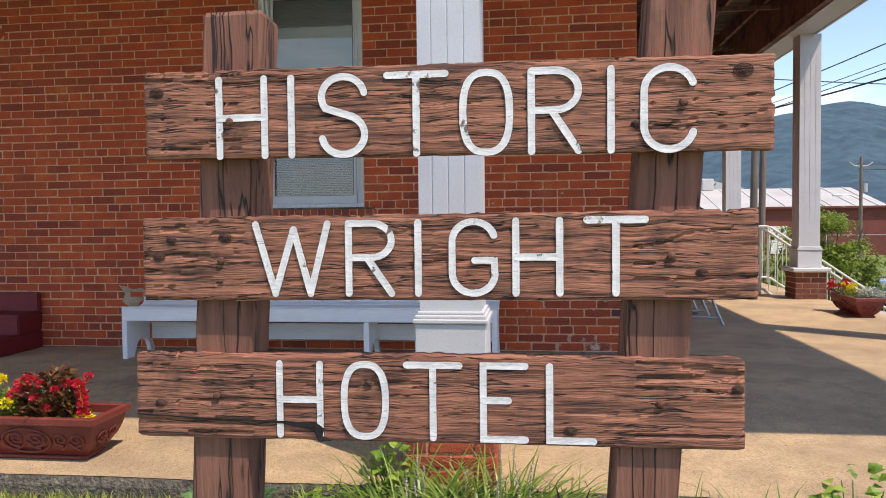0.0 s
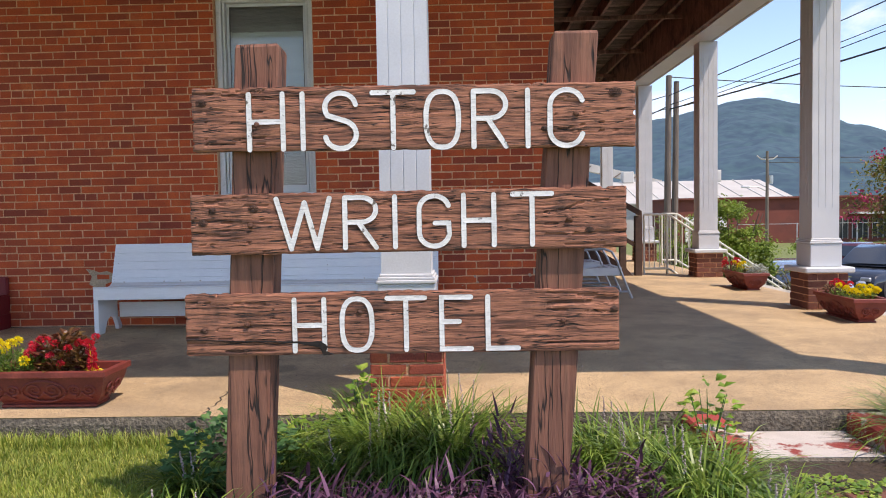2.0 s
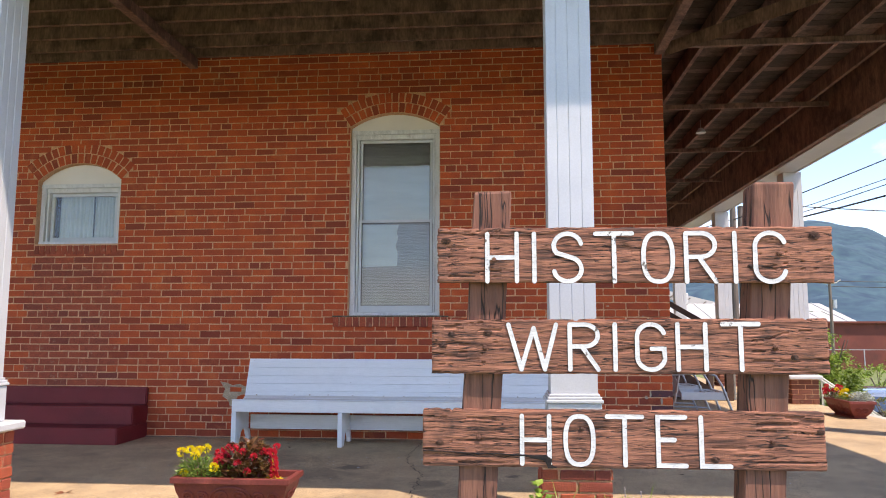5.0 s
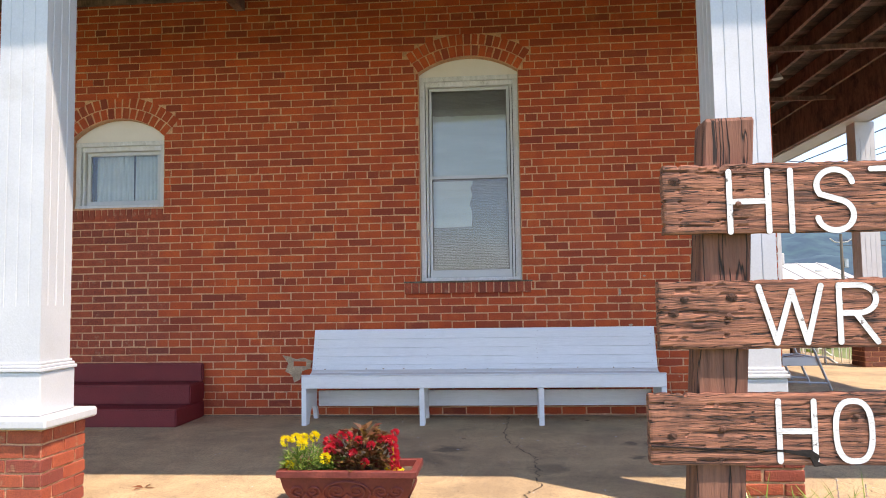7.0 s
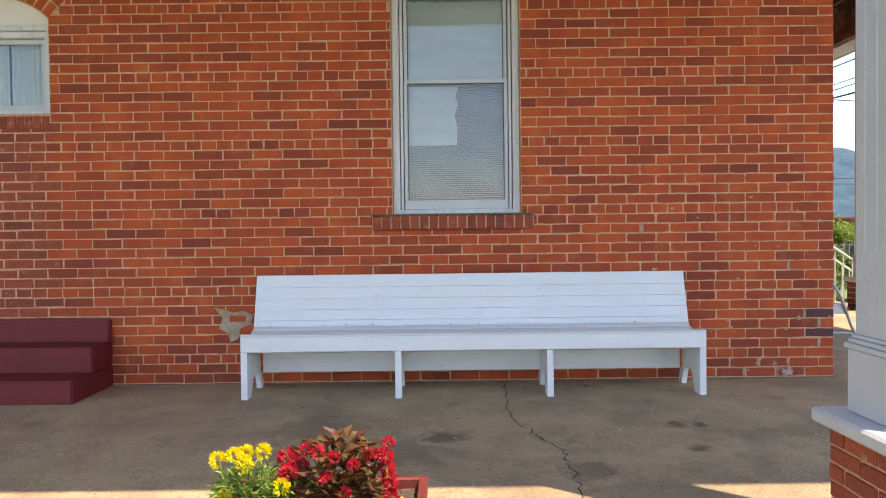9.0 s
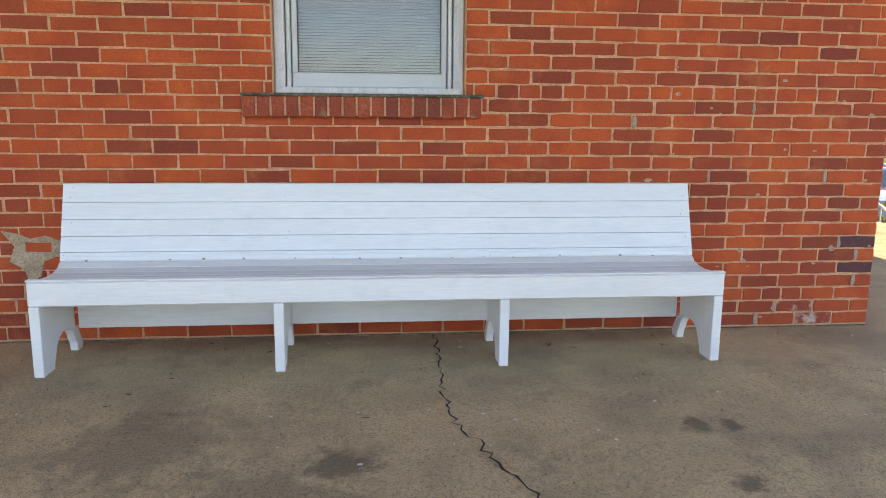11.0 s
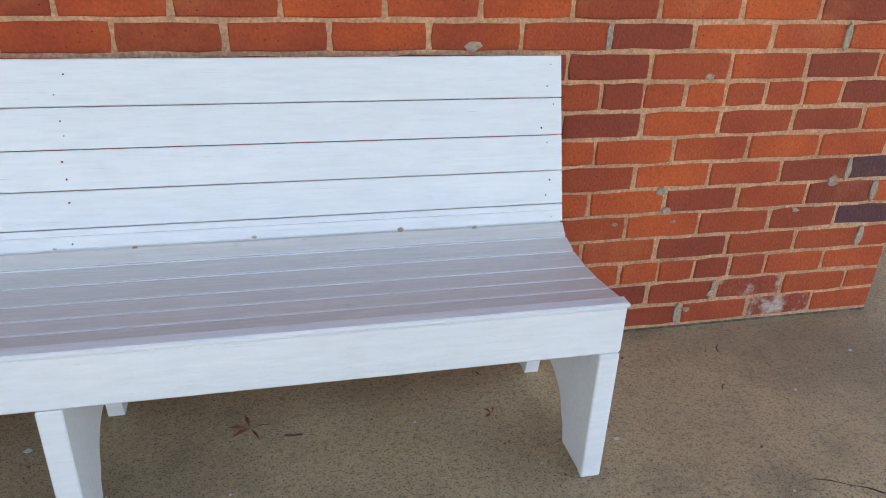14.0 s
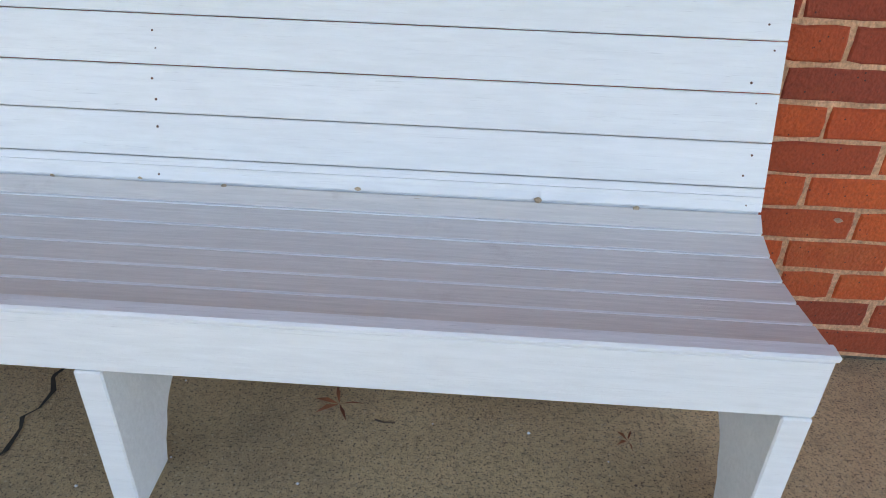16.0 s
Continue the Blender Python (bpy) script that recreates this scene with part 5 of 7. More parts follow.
broadleaf("vine_plant", "dark green broadleaf vine beside the sign post", -1.18, 2.80, 0.30, 420, 0.34, 0.062, M_VINE, 1)
broadleaf("vine_plant", "green broadleaf creeper along the porch edge", -0.82, 3.15, 0.26, 220, 0.18, 0.05, M_LIME, 2)
broadleaf("weed_plant", "bright lime green weed against the brick pier", -0.60, 3.28, 0.09, 110, 0.46, 0.06, M_LIME, 3)
broadleaf("weed_plant", "tall leafy weed beside the red garden step", 1.22, 3.0, 0.15, 80, 0.44, 0.06, M_LIME, 4)
for i_, (x_, y_) in enumerate(((2.2, 2.45), (1.55, 2.2), (2.3, 2.15), (1.6, 1.9), (2.3, 1.85), (1.85, 2.45), (2.0, 2.25), (1.75, 2.05), (2.05, 1.95), (1.9, 1.75), (1.6, 2.5), (2.15, 2.62))):
    broadleaf("creeper_plant", "low bright green creeper over the brick path", x_, y_, 0.17, 150, 0.045, 0.034, M_LIME, 10 + i_)


def bed():
    """Mulch under the plants and the sunk brick path below the step."""
    bm = bmesh.new()
    pts = [(-1.5, 3.40), (-1.45, 2.5), (-1.25, 1.7), (-0.7, 1.25), (0.4, 1.0), (1.5, 1.1), (3.2, 1.4), (3.4, 3.40)]
    cx, cy = 0.9, 2.4
    rings = []
    for k in range(6):
        t = k / 5
        rings.append([bm.verts.new((cx + (x - cx) * t, cy + (y - cy) * t, ground_z(cx + (x - cx) * t, cy + (y - cy) * t) + 0.012 - 0.01 * t)) for x, y in pts])
    for a, b in zip(rings[1:], rings[2:]):
        for i in range(len(pts)):
            bm.faces.new((a[i], b[i], b[(i + 1) % len(pts)], a[(i + 1) % len(pts)]))
    c = rings[1]
    bm.faces.new(c)
    tagged(part("flower_bed", bm, M_BED), "dark mulch flower bed in front of the porch", "flower bed", kind="structure")
    path = base("garden_path", (1.85, 2.3, -0.175))
    tagged(path, "worn red brick garden path half hidden by creeper", "path", kind="structure")
    rnd = random.Random(5)
    for i in range(4):
        for j in range(7):
            part("paver", box(-0.42 + i * 0.215, -0.42 + i * 0.215 + 0.2, -0.55 + j * 0.11, -0.55 + j * 0.11 + 0.1, -0.03, 0.0 + rnd.uniform(0, 0.012), 0.006), M_PAVER, path)


bed()


def lawn():
    rnd = np.random.RandomState(7)
    v, f = [], []

    def strew(n, x0, x1, y0, y1, h0, h1):
        xs, ys = rnd.uniform(x0, x1, n), rnd.uniform(y0, y1, n)
        az, hs, ln = rnd.uniform(0, 6.283, n), rnd.uniform(h0, h1, n), rnd.uniform(0.1, 0.9, n)
        for x, y, a, h, l in zip(xs, ys, az, hs, ln):
            if x > -1.45 + 0.35 * noise.noise((y * 2, 0, 0)) + 0.3 * max(0, 2.0 - y) and y > 1.2:
                continue
            z = ground_z(x, y)
            c, s = math.cos(a), math.sin(a)
            w = 0.0028
            k = len(v)
            v.extend(((x - s * w, y + c * w, z - 0.004), (x + s * w, y - c * w, z - 0.004), (x + c * h * l * 0.5 + s * w * 0.7, y + s * h * l * 0.5 - c * w * 0.7, z + h * 0.6), (x + c * h * l * 0.5 - s * w * 0.7, y + s * h * l * 0.5 + c * w * 0.7, z + h * 0.6), (x + c * h * l * 1.2, y + s * h * l * 1.2, z + h)))
            f.extend(((k, k + 1, k + 2, k + 3), (k + 3, k + 2, k + 4)))
    strew(95000, -4.2, -0.7, 0.9, 3.40, 0.015, 0.042)
    strew(3500, -4.2, -1.2, 3.25, 3.40, 0.04, 0.10)
    strew(9000, -6.5, -4.2, 0.5, 3.40, 0.02, 0.055)
    ob = raw("lawn_grass", v, f, M_BLADE)
    tagged(ob, "short sunlit green lawn grass", "grass", kind="stuff")


lawn()


# ---- flowers in the planters ----
def ball_of(L, p, r, n, rnd, size):
    """A double flower head of small petals."""
    for _ in range(n):
        u = Vector((rnd.gauss(0, 1), rnd.gauss(0, 1), rnd.gauss(0, 1) * 0.8 + 0.4)).normalized()
        L.leaf(Vector(p) + u * r * 0.5, u + Vector((0, 0, 0.15)), (rnd.random(), rnd.random(), 0.3), size, size * 0.8, 0.1)


def flower(name, label, parent_at, heads, head_mat, head_r, leafs, leaf_material, leaf_len, leaf_w, seed, spread, height):
    rnd = random.Random(seed)
    ob = base(name, parent_at)
    tagged(ob, label, "flowers")
    L = Leaves()
    for _ in range(leafs):
        a, q = rnd.uniform(0, 6.283), rnd.random() ** 0.5
        z = height * rnd.random() ** 0.8 * (1 - 0.45 * q * q)
        p = (spread[0] * q * math.cos(a), spread[1] * q * math.sin(a), z)
        az, el = a + rnd.uniform(-1.2, 1.2), rnd.uniform(-0.1, 1.0)
        L.leaf(p, (math.cos(az) * math.cos(el), math.sin(az) * math.cos(el), math.sin(el)), (rnd.uniform(-0.4, 0.4), rnd.uniform(-0.6, 0.2), 1), leaf_len * rnd.uniform(0.6, 1.2), leaf_w * rnd.uniform(0.7, 1.2), 0.2)
    L.mesh("leaves", leaf_material, ob)
    st = bmesh.new()
    for hx, hy, hz in heads:
        cyl((hx * 0.5, hy * 0.5, 0.0), (hx, hy, hz), 0.002, 0.002, 5, bm=st)
    for i in range(6):
        a = i * 1.047
        cyl((0, 0, -0.01), (spread[0] * 0.6 * math.cos(a), spread[1] * 0.6 * math.sin(a), height * 0.7), 0.003, 0.002, 5, bm=st)
    part("stems", st, leaf_material, ob)["kind"] = "stuff"
    for hd in heads:
        F = Leaves()
        ball_of(F, hd, head_r, 80, rnd, head_r * 0.6)
        hb = raw("flower_head", F.v, F.f, head_mat, ob)
    return ob


S_ = 0.195
SA_ = S_ + slab_z(3.71)
PX, PY = -2.575, 3.71
flower("marigold", "yellow marigolds with feathery green leaves in a planter", (PX - 0.25, PY - 0.02, SA_), [(-0.12, -0.05, 0.19), (-0.065, -0.04, 0.20), (-0.02, -0.06, 0.175), (0.04, -0.02, 0.21), (0.12, -0.09, 0.10), (-0.045, 0.05, 0.185), (-0.10, -0.05, 0.05)], M_YELLOW, 0.034, 700, M_LIRIOPE, 0.05, 0.010, 1, (0.15, 0.13), 0.15)
flower("red_marigold", "red and orange marigold in a planter", (PX - 0.11, PY - 0.02, SA_), [(0.0, -0.05, 0.135), (0.03, -0.02, 0.155), (-0.02, 0.03, 0.17)], M_REDFL, 0.042, 150, M_LIRIOPE, 0.045, 0.012, 2, (0.07, 0.08), 0.13)
flower("begonia", "bronze-leaved begonia with red flowers in a planter", (PX + 0.06, PY, SA_), [(-0.11, -0.06, 0.22), (-0.06, -0.09, 0.22), (0.04, -0.12, 0.08), (0.07, -0.09, 0.17), (0.12, -0.06, 0.20), (0.16, -0.04, 0.195), (0.19, 0.02, 0.22), (-0.03, -0.11, 0.13), (0.0, -0.10, 0.20)], M_REDFL, 0.027, 300, M_BRONZE, 0.075, 0.038, 3, (0.17, 0.12), 0.27)
flower("celosia", "small crimson celosia spike in a planter", (PX + 0.255, PY - 0.05, SA_), [(0, 0, 0.05), (0.005, 0, 0.085), (0.0, 0.005, 0.115), (-0.005, 0, 0.15), (-0.01, 0, 0.19), (0.01, 0, 0.03)], M_REDFL, 0.032, 50, M_YELLOW, 0.035, 0.014, 4, (0.05, 0.04), 0.035)
rnd_ = random.Random(9)


def heads_of(n, sx, sy, z0, z1):
    return [(rnd_.uniform(-sx, sx), rnd_.uniform(-sy, sy), rnd_.uniform(z0, z1)) for _ in range(n)]


flower("marigold", "yellow marigolds crowding a planter beside a column", (3.80, 6.50, S_), heads_of(20, 0.14, 0.27, 0.08, 0.14), M_YELLOW, 0.032, 420, M_LIRIOPE, 0.045, 0.012, 11, (0.14, 0.30), 0.10)
flower("red_marigold", "red marigolds among yellow ones in a planter", (3.74, 6.72, S_), heads_of(7, 0.10, 0.14, 0.10, 0.17), M_REDFL, 0.032, 120, M_BRONZE, 0.05, 0.02, 12, (0.10, 0.14), 0.13)
flower("red_marigold", "red flowers at the end of a planter", (3.83, 9.80, S_), heads_of(12, 0.11, 0.13, 0.08, 0.22), M_REDFL, 0.032, 120, M_BRONZE, 0.05, 0.02, 13, (0.11, 0.14), 0.17)
flower("marigold", "yellow marigolds in a planter with red flowers", (3.90, 9.55, S_), heads_of(10, 0.11, 0.12, 0.07, 0.16), M_YELLOW, 0.032, 260, M_LIRIOPE, 0.045, 0.012, 14, (0.12, 0.15), 0.11)
flower("dusty_miller", "silver-white dusty miller foliage in a planter", (4.0, 9.32, S_), [(0, 0, 0.1)], M_SILVER, 0.02, 420, M_SILVER, 0.05, 0.02, 15, (0.13, 0.18), 0.15)


# ---- trees and shrubs ----
def crown(L, centre, r, n, size, rnd, clumps=40):
    for _ in range(clumps):
        u = Vector((rnd.gauss(0, 1), rnd.gauss(0, 1), rnd.gauss(0, 1))).normalized()
        c = Vector(centre) + Vector((u.x * r[0], u.y * r[1], u.z * r[2])) * rnd.uniform(0.45, 1.05)
        cr = rnd.uniform(0.10, 0.24) * max(r)
        for _ in range(n // clumps):
            p = c + Vector((rnd.gauss(0, 1), rnd.gauss(0, 1), rnd.gauss(0, 0.7))) * cr * 0.5
            L.leaf(p, (rnd.gauss(0, 1), rnd.gauss(0, 1), rnd.gauss(0, 0.6)), (rnd.uniform(-0.5, 0.5), rnd.uniform(-0.5, 0.5), 1), size * rnd.uniform(0.6, 1.3), size * 0.55, 0.15)


def myrtle():
    rnd = random.Random(21)
    x, y = 6.25, 8.6
    z0 = ground_z(x, y)
    ob = base("crepe_myrtle", (x, y, z0))
    tagged(ob, "crepe myrtle tree with olive leaves and pink blossoms", "tree")
    bm = bmesh.new()
    tips = []
    for i in range(7):
        a = i * 0.9 + rnd.uniform(-0.2, 0.2)
        top = Vector((math.cos(a) * rnd.uniform(0.5, 1.0), math.sin(a) * rnd.uniform(0.5, 1.0), rnd.uniform(2.5, 3.3)))
        mid = Vector((top.x * 0.4, top.y * 0.4, 1.2))
        tube([(0.05 * math.cos(a), 0.05 * math.sin(a), -0.1), tuple(mid * 0.5), tuple(mid), tuple(top * 0.9), tuple(top)], 0.03, 7, bm=bm, radii=[0.07, 0.05, 0.04, 0.02, 0.008])
        tips.append(top)
        for _ in range(4):
            q = mid.lerp(top, rnd.uniform(0.2, 0.9))
            e = q + Vector((rnd.uniform(-0.7, 0.7), rnd.uniform(-0.7, 0.7), rnd.uniform(0.2, 0.7)))
            tube([tuple(q), tuple(q.lerp(e, 0.5) + Vector((0, 0, 0.06))), tuple(e)], 0.01, 5, bm=bm, radii=[0.016, 0.01, 0.004])
            tips.append(e)
    part("trunk", bm, M_BARK, ob, "several slender grey-brown trunks")
    L = Leaves()
    crown(L, (0.25, 0, 2.85), (1.45, 1.35, 0.8), 19000, 0.065, rnd, 130)
    L.mesh("crown", M_TREELEAF, ob, "olive green leaves")
    F = Leaves()
    for c in ((-1.32, -0.3, 2.75), (-1.05, -0.5, 2.82), (-0.85, -0.4, 2.80), (-1.4, -0.2, 2.52), (-0.95, 0.1, 3.25), (-0.5, -0.6, 3.0), (-0.2, -0.5, 3.4), (0.4, -0.7, 3.3)):
        for _ in range(60):
            p = Vector(c) + Vector((rnd.gauss(0, 0.07), rnd.gauss(0, 0.07), rnd.gauss(0, 0.05)))
            F.leaf(p, (rnd.gauss(0, 1), rnd.gauss(0, 1), rnd.gauss(0, 1)), (0, 0, 1), 0.045, 0.035, 0.1)
    F.mesh("blossoms", M_PINK, ob, "deep pink blossom clusters")


myrtle()


def shrub(x, y, r, h, n, seed, material, label, size=0.09):
    rnd = random.Random(seed)
    z0 = ground_z(x, y)
    ob = base("shrub", (x, y, z0))
    tagged(ob, label, "shrub")
    bm = bmesh.new()
    for i in range(6):
        a = i * 1.05
        tube([(0, 0, -0.1), (0.3 * r * math.cos(a), 0.3 * r * math.sin(a), h * 0.5), (0.7 * r * math.cos(a), 0.7 * r * math.sin(a), h * 0.9)], 0.02, 6, bm=bm, radii=[0.03, 0.02, 0.008])
    part("stems", bm, M_BARK, ob)
    L = Leaves()
    crown(L, (0, 0, h * 0.55), (r, r, h * 0.5), n, size, rnd, 34)
    L.mesh("crown", material, ob)


shrub(6.0, 15.6, 0.95, 2.7, 8500, 31, M_SHRUB, "yellow-green leafy shrub below the porch railing")
shrub(5.6, 18.5, 0.9, 2.2, 2200, 32, M_SHRUB, "green leafy shrub beside the far columns")
shrub(6.8, 13.8, 0.7, 1.5, 1500, 33, M_TREELEAF, "dark green low shrub below the porch")
for i_ in range(16):
    shrub(14 + i_ * 2.6, 46 + (i_ % 3) * 1.5, 1.5, 1.0 + 0.25 * (i_ % 4), 420, 40 + i_, M_SHRUB, "wild green shrub at the edge of the field", 0.22)

# ---- railing, wooden stair, chairs on the side porch ----
def stair_railing(y, xa, xb, slope, label):
    ob = base("stair_railing", (xb, y, 0))
    tagged(ob, label, "railing", group="stair railings")
    zt = 1.04
    for z in (zt, 0.10):
        part("rail", tube([(xa - xb, 0, z), (-0.03, 0, z), (0.05, 0, z - 0.02), (2.6, 0, z - 2.6 * slope)], 0.02, 8), M_RAIL, ob)
    for k in range(int((xb - xa) / 0.09) + 1):
        x = xa - xb + k * 0.09
        r = 0.019 if k == 0 else 0.009
        part("baluster", cyl((x, 0, 0.0 if k == 0 else 0.10), (x, 0, zt), r, n=8), M_RAIL, ob)
    part("post", cyl((0, 0, 0.0), (0, 0, zt), 0.022, n=8), M_RAIL, ob)
    for k in range(1, 20):
        x = k * 0.13
        part("baluster", cyl((x, 0, 0.10 - slope * x), (x, 0, zt - slope * x), 0.009, n=8), M_RAIL, ob)


stair_railing(12.0, 3.14, 3.54, 0.68, "cream painted metal stair railing with thin balusters")
stair_railing(14.2, 4.05, 4.33, 0.68, "cream painted metal railing on the far stair side")


def side_stair():
    ob = base("concrete_stair", (4.25, 13.1, 0))
    tagged(ob, "concrete stair going down from the side porch", "stairs", kind="structure")
    for k in range(8):
        part("step", box(0.02 + k * 0.27, 0.02 + (k + 1) * 0.27, -1.05, 1.05, -1.75, -0.17 * (k + 1), 0.01), M_KERB, ob)


side_stair()
M_BROWNWOOD = mat("brown_stained_wood", (0.085, 0.045, 0.03), (0.055, 0.03, 0.022), 3, stretch=(2, 2, 6), rough=0.7, fine=30, bump=0.3)


def wood_stair():
    ob = base("wooden_stair", (2.0, 12.4, 0))
    tagged(ob, "dark brown wooden stair rising to the hotel wall", "stairs")
    for k in range(6):
        part("tread", box(0.72 - 0.28 * (k + 1), 0.72 - 0.28 * k, -0.55, 0.55, 0.17 * (k + 1) - 0.04, 0.17 * (k + 1), 0.005), M_BROWNWOOD, ob)
        part("riser", box(0.69 - 0.28 * k, 0.71 - 0.28 * k, -0.55, 0.55, 0.17 * k, 0.17 * (k + 1) - 0.041), M_BROWNWOOD, ob)
    for y in (-0.60, 0.60):
        part("post", box(0.93, 1.05, y - 0.055, y + 0.055, 0, 1.02, 0.006), M_BROWNWOOD, ob)
        part("post", box(-0.9, -0.78, y - 0.055, y + 0.055, 0, 2.1, 0.006), M_BROWNWOOD, ob)
        for z, w in ((1.0, 0.10), (0.42, 0.08)):
            part("handrail", prism([(1.05, z), (-0.9, z + 1.15), (-0.9, z + 1.15 + w), (1.05, z + w)], y - 0.03, y + 0.03), M_BROWNWOOD, ob)
        part("stringer", prism([(0.9, 0.0), (0.72, 0.2), (-0.96, 1.2), (-0.96, 0.95), (0.62, 0.0)], y - 0.025, y + 0.025), M_BROWNWOOD, ob)


wood_stair()


def porch_chair(at, rz):
    """A tubular metal porch chair with slatted seat and back."""
    ob = base("porch_chair", at, rz)
    tagged(ob, "grey metal slatted porch chair with tubular arms", "chair", group="porch chairs")
    m = mat("grey_chair_paint", (0.60, 0.63, 0.67), (0.52, 0.55, 0.59), 6, rough=0.4, metal=0.2, bump=0.05)
    for y in (-0.30, 0.30):
        part("arm_frame", tube([(0.42, y, 0.015), (0.34, y, 0.20), (0.24, y, 0.48), (0.17, y, 0.60), (0.08, y, 0.635), (-0.28, y, 0.62), (-0.36, y, 0.60)], 0.015, 8), M_METAL, ob, "bent tubular arm and leg")
        part("base_rail", tube([(0.38, y, 0.10), (0.10, y, 0.11), (-0.25, y, 0.12), (-0.42, y, 0.02)], 0.013, 8), M_METAL, ob)
        part("rear_leg", tube([(-0.28, y, 0.62), (-0.34, y, 0.3), (-0.45, y, 0.015)], 0.014, 8), M_METAL, ob)
    for k in range(8):
        x = 0.26 - k * 0.065
        part("seat_slat", box(x - 0.026, x + 0.026, -0.27, 0.27, 0.39 - 0.012 * k, 0.402 - 0.012 * k, 0.003), m, ob)
    part("seat_frame", box(-0.26, 0.30, -0.29, -0.272, 0.30, 0.40, 0.004), m, ob)
    part("seat_frame", box(-0.26, 0.30, 0.272, 0.29, 0.30, 0.40, 0.004), m, ob)
    for k in range(7):
        y = -0.225 + k * 0.075
        part("back_slat", prism([(-0.24, 0.33), (-0.225, 0.33), (-0.415, 0.90), (-0.43, 0.90)], y - 0.026, y + 0.026), m, ob)
    part("back_rail", box(-0.44, -0.40, -0.28, 0.28, 0.88, 0.91, 0.005), m, ob)


porch_chair((1.66, 8.65, 0), 0)
porch_chair((1.62, 9.75, 0), 4)


def porch_lamp():
    ob = base("porch_lamp", (2.1, 9.6, 4.16))
    tagged(ob, "small white porch ceiling lamp on a thin stem", "ceiling lamp")
    part("stem", cyl((0, 0, 0.11), (0, 0, -0.02), 0.008, n=8), M_METAL, ob)
    part("shade", cyl((0, 0, -0.02), (0, 0, -0.09), 0.03, 0.075, n=14), M_WHITE, ob)


porch_lamp()


def dry_leaf(x, y, s, rz, seed):
    rnd = random.Random(seed)
    bm = bmesh.new()
    for k in range(5):
        a = k * 1.2 + rnd.uniform(-0.4, 0.4)
        p = [bm.verts.new((0, 0, 0.004)), bm.verts.new((s * 0.5 * math.cos(a - 0.16), s * 0.5 * math.sin(a - 0.16), 0.012)), bm.verts.new((s * math.cos(a), s * math.sin(a), 0.006)), bm.verts.new((s * 0.5 * math.cos(a + 0.16), s * 0.5 * math.sin(a + 0.16), 0.008))]
        bm.faces.new(p)
    ob = part("dry_leaf", bm, mat("dead_leaf", (0.30, 0.10, 0.04), (0.16, 0.05, 0.02), 30, rough=0.8, bump=0.1))
    ob.matrix_basis = pose(x, y, slab_z(y) + 0.001, 0, 0, rz)
    tagged(ob, "shrivelled reddish-brown dry leaf on the concrete", "leaf", group="dry leaves")


dry_leaf(-1.046, 6.40, 0.055, 20, 1)
dry_leaf(-4.0, 4.05, 0.09, 60, 2)
dry_leaf(-0.45, 6.35, 0.03, 0, 3)


def litter():
    """Pale chips and dark grit strewn over the slab."""
    rnd = random.Random(17)
    for nm, n, m, label in (("paint_chips", 150, M_WHITE, "tiny pale paint chips on the concrete"), ("grit", 260, M_SOIL, "dark grit and twigs on the concrete")):
        L = Leaves()
        for _ in range(n):
            y = rnd.uniform(4.0, 6.6)
            L.bead((rnd.uniform(-4.2, 1.6), y, slab_z(y) + 0.002), rnd.uniform(0.0015, 0.0045))
        tagged(raw(nm, L.v, L.f, m), label, "litter", kind="stuff")


litter()


def floor_bits():
    """Flakes of white paint and short dark twigs, one by one, mostly under and before the bench."""
    rnd = random.Random(29)
    for k in range(22):
        x, y, r = rnd.uniform(-2.6, 0.7), rnd.uniform(5.1, 6.6), rnd.uniform(0.004, 0.011)
        z = slab_z(y) + 0.0015
        ring = [(x + r * rnd.uniform(0.5, 1.2) * math.cos(i * 0.9), y + r * rnd.uniform(0.4, 0.9) * math.sin(i * 0.9)) for i in range(7)]
        tagged(part("paint_flake", prism(ring, z, z + 0.0025, axis="z"), M_WHITE), "pale flake of old paint on the concrete", "paint flake", group="paint flakes")
    for k in range(16):
        x, y, a, q = rnd.uniform(-4.4, 0.8), rnd.choice((rnd.uniform(6.35, 6.62), rnd.uniform(5.0, 6.4))), rnd.uniform(0, 6.28), rnd.uniform(0.008, 0.022)
        z = slab_z(y) + 0.003
        c, s_ = math.cos(a), math.sin(a)
        tagged(part("twig", tube([(x - c * q, y - s_ * q, z), (x + s_ * q * 0.25, y - c * q * 0.25, z + 0.002), (x + c * q, y + s_ * q, z)], 0.002, 5), M_SOIL), "short dark twig on the concrete", "twig", group="twigs")


floor_bits()


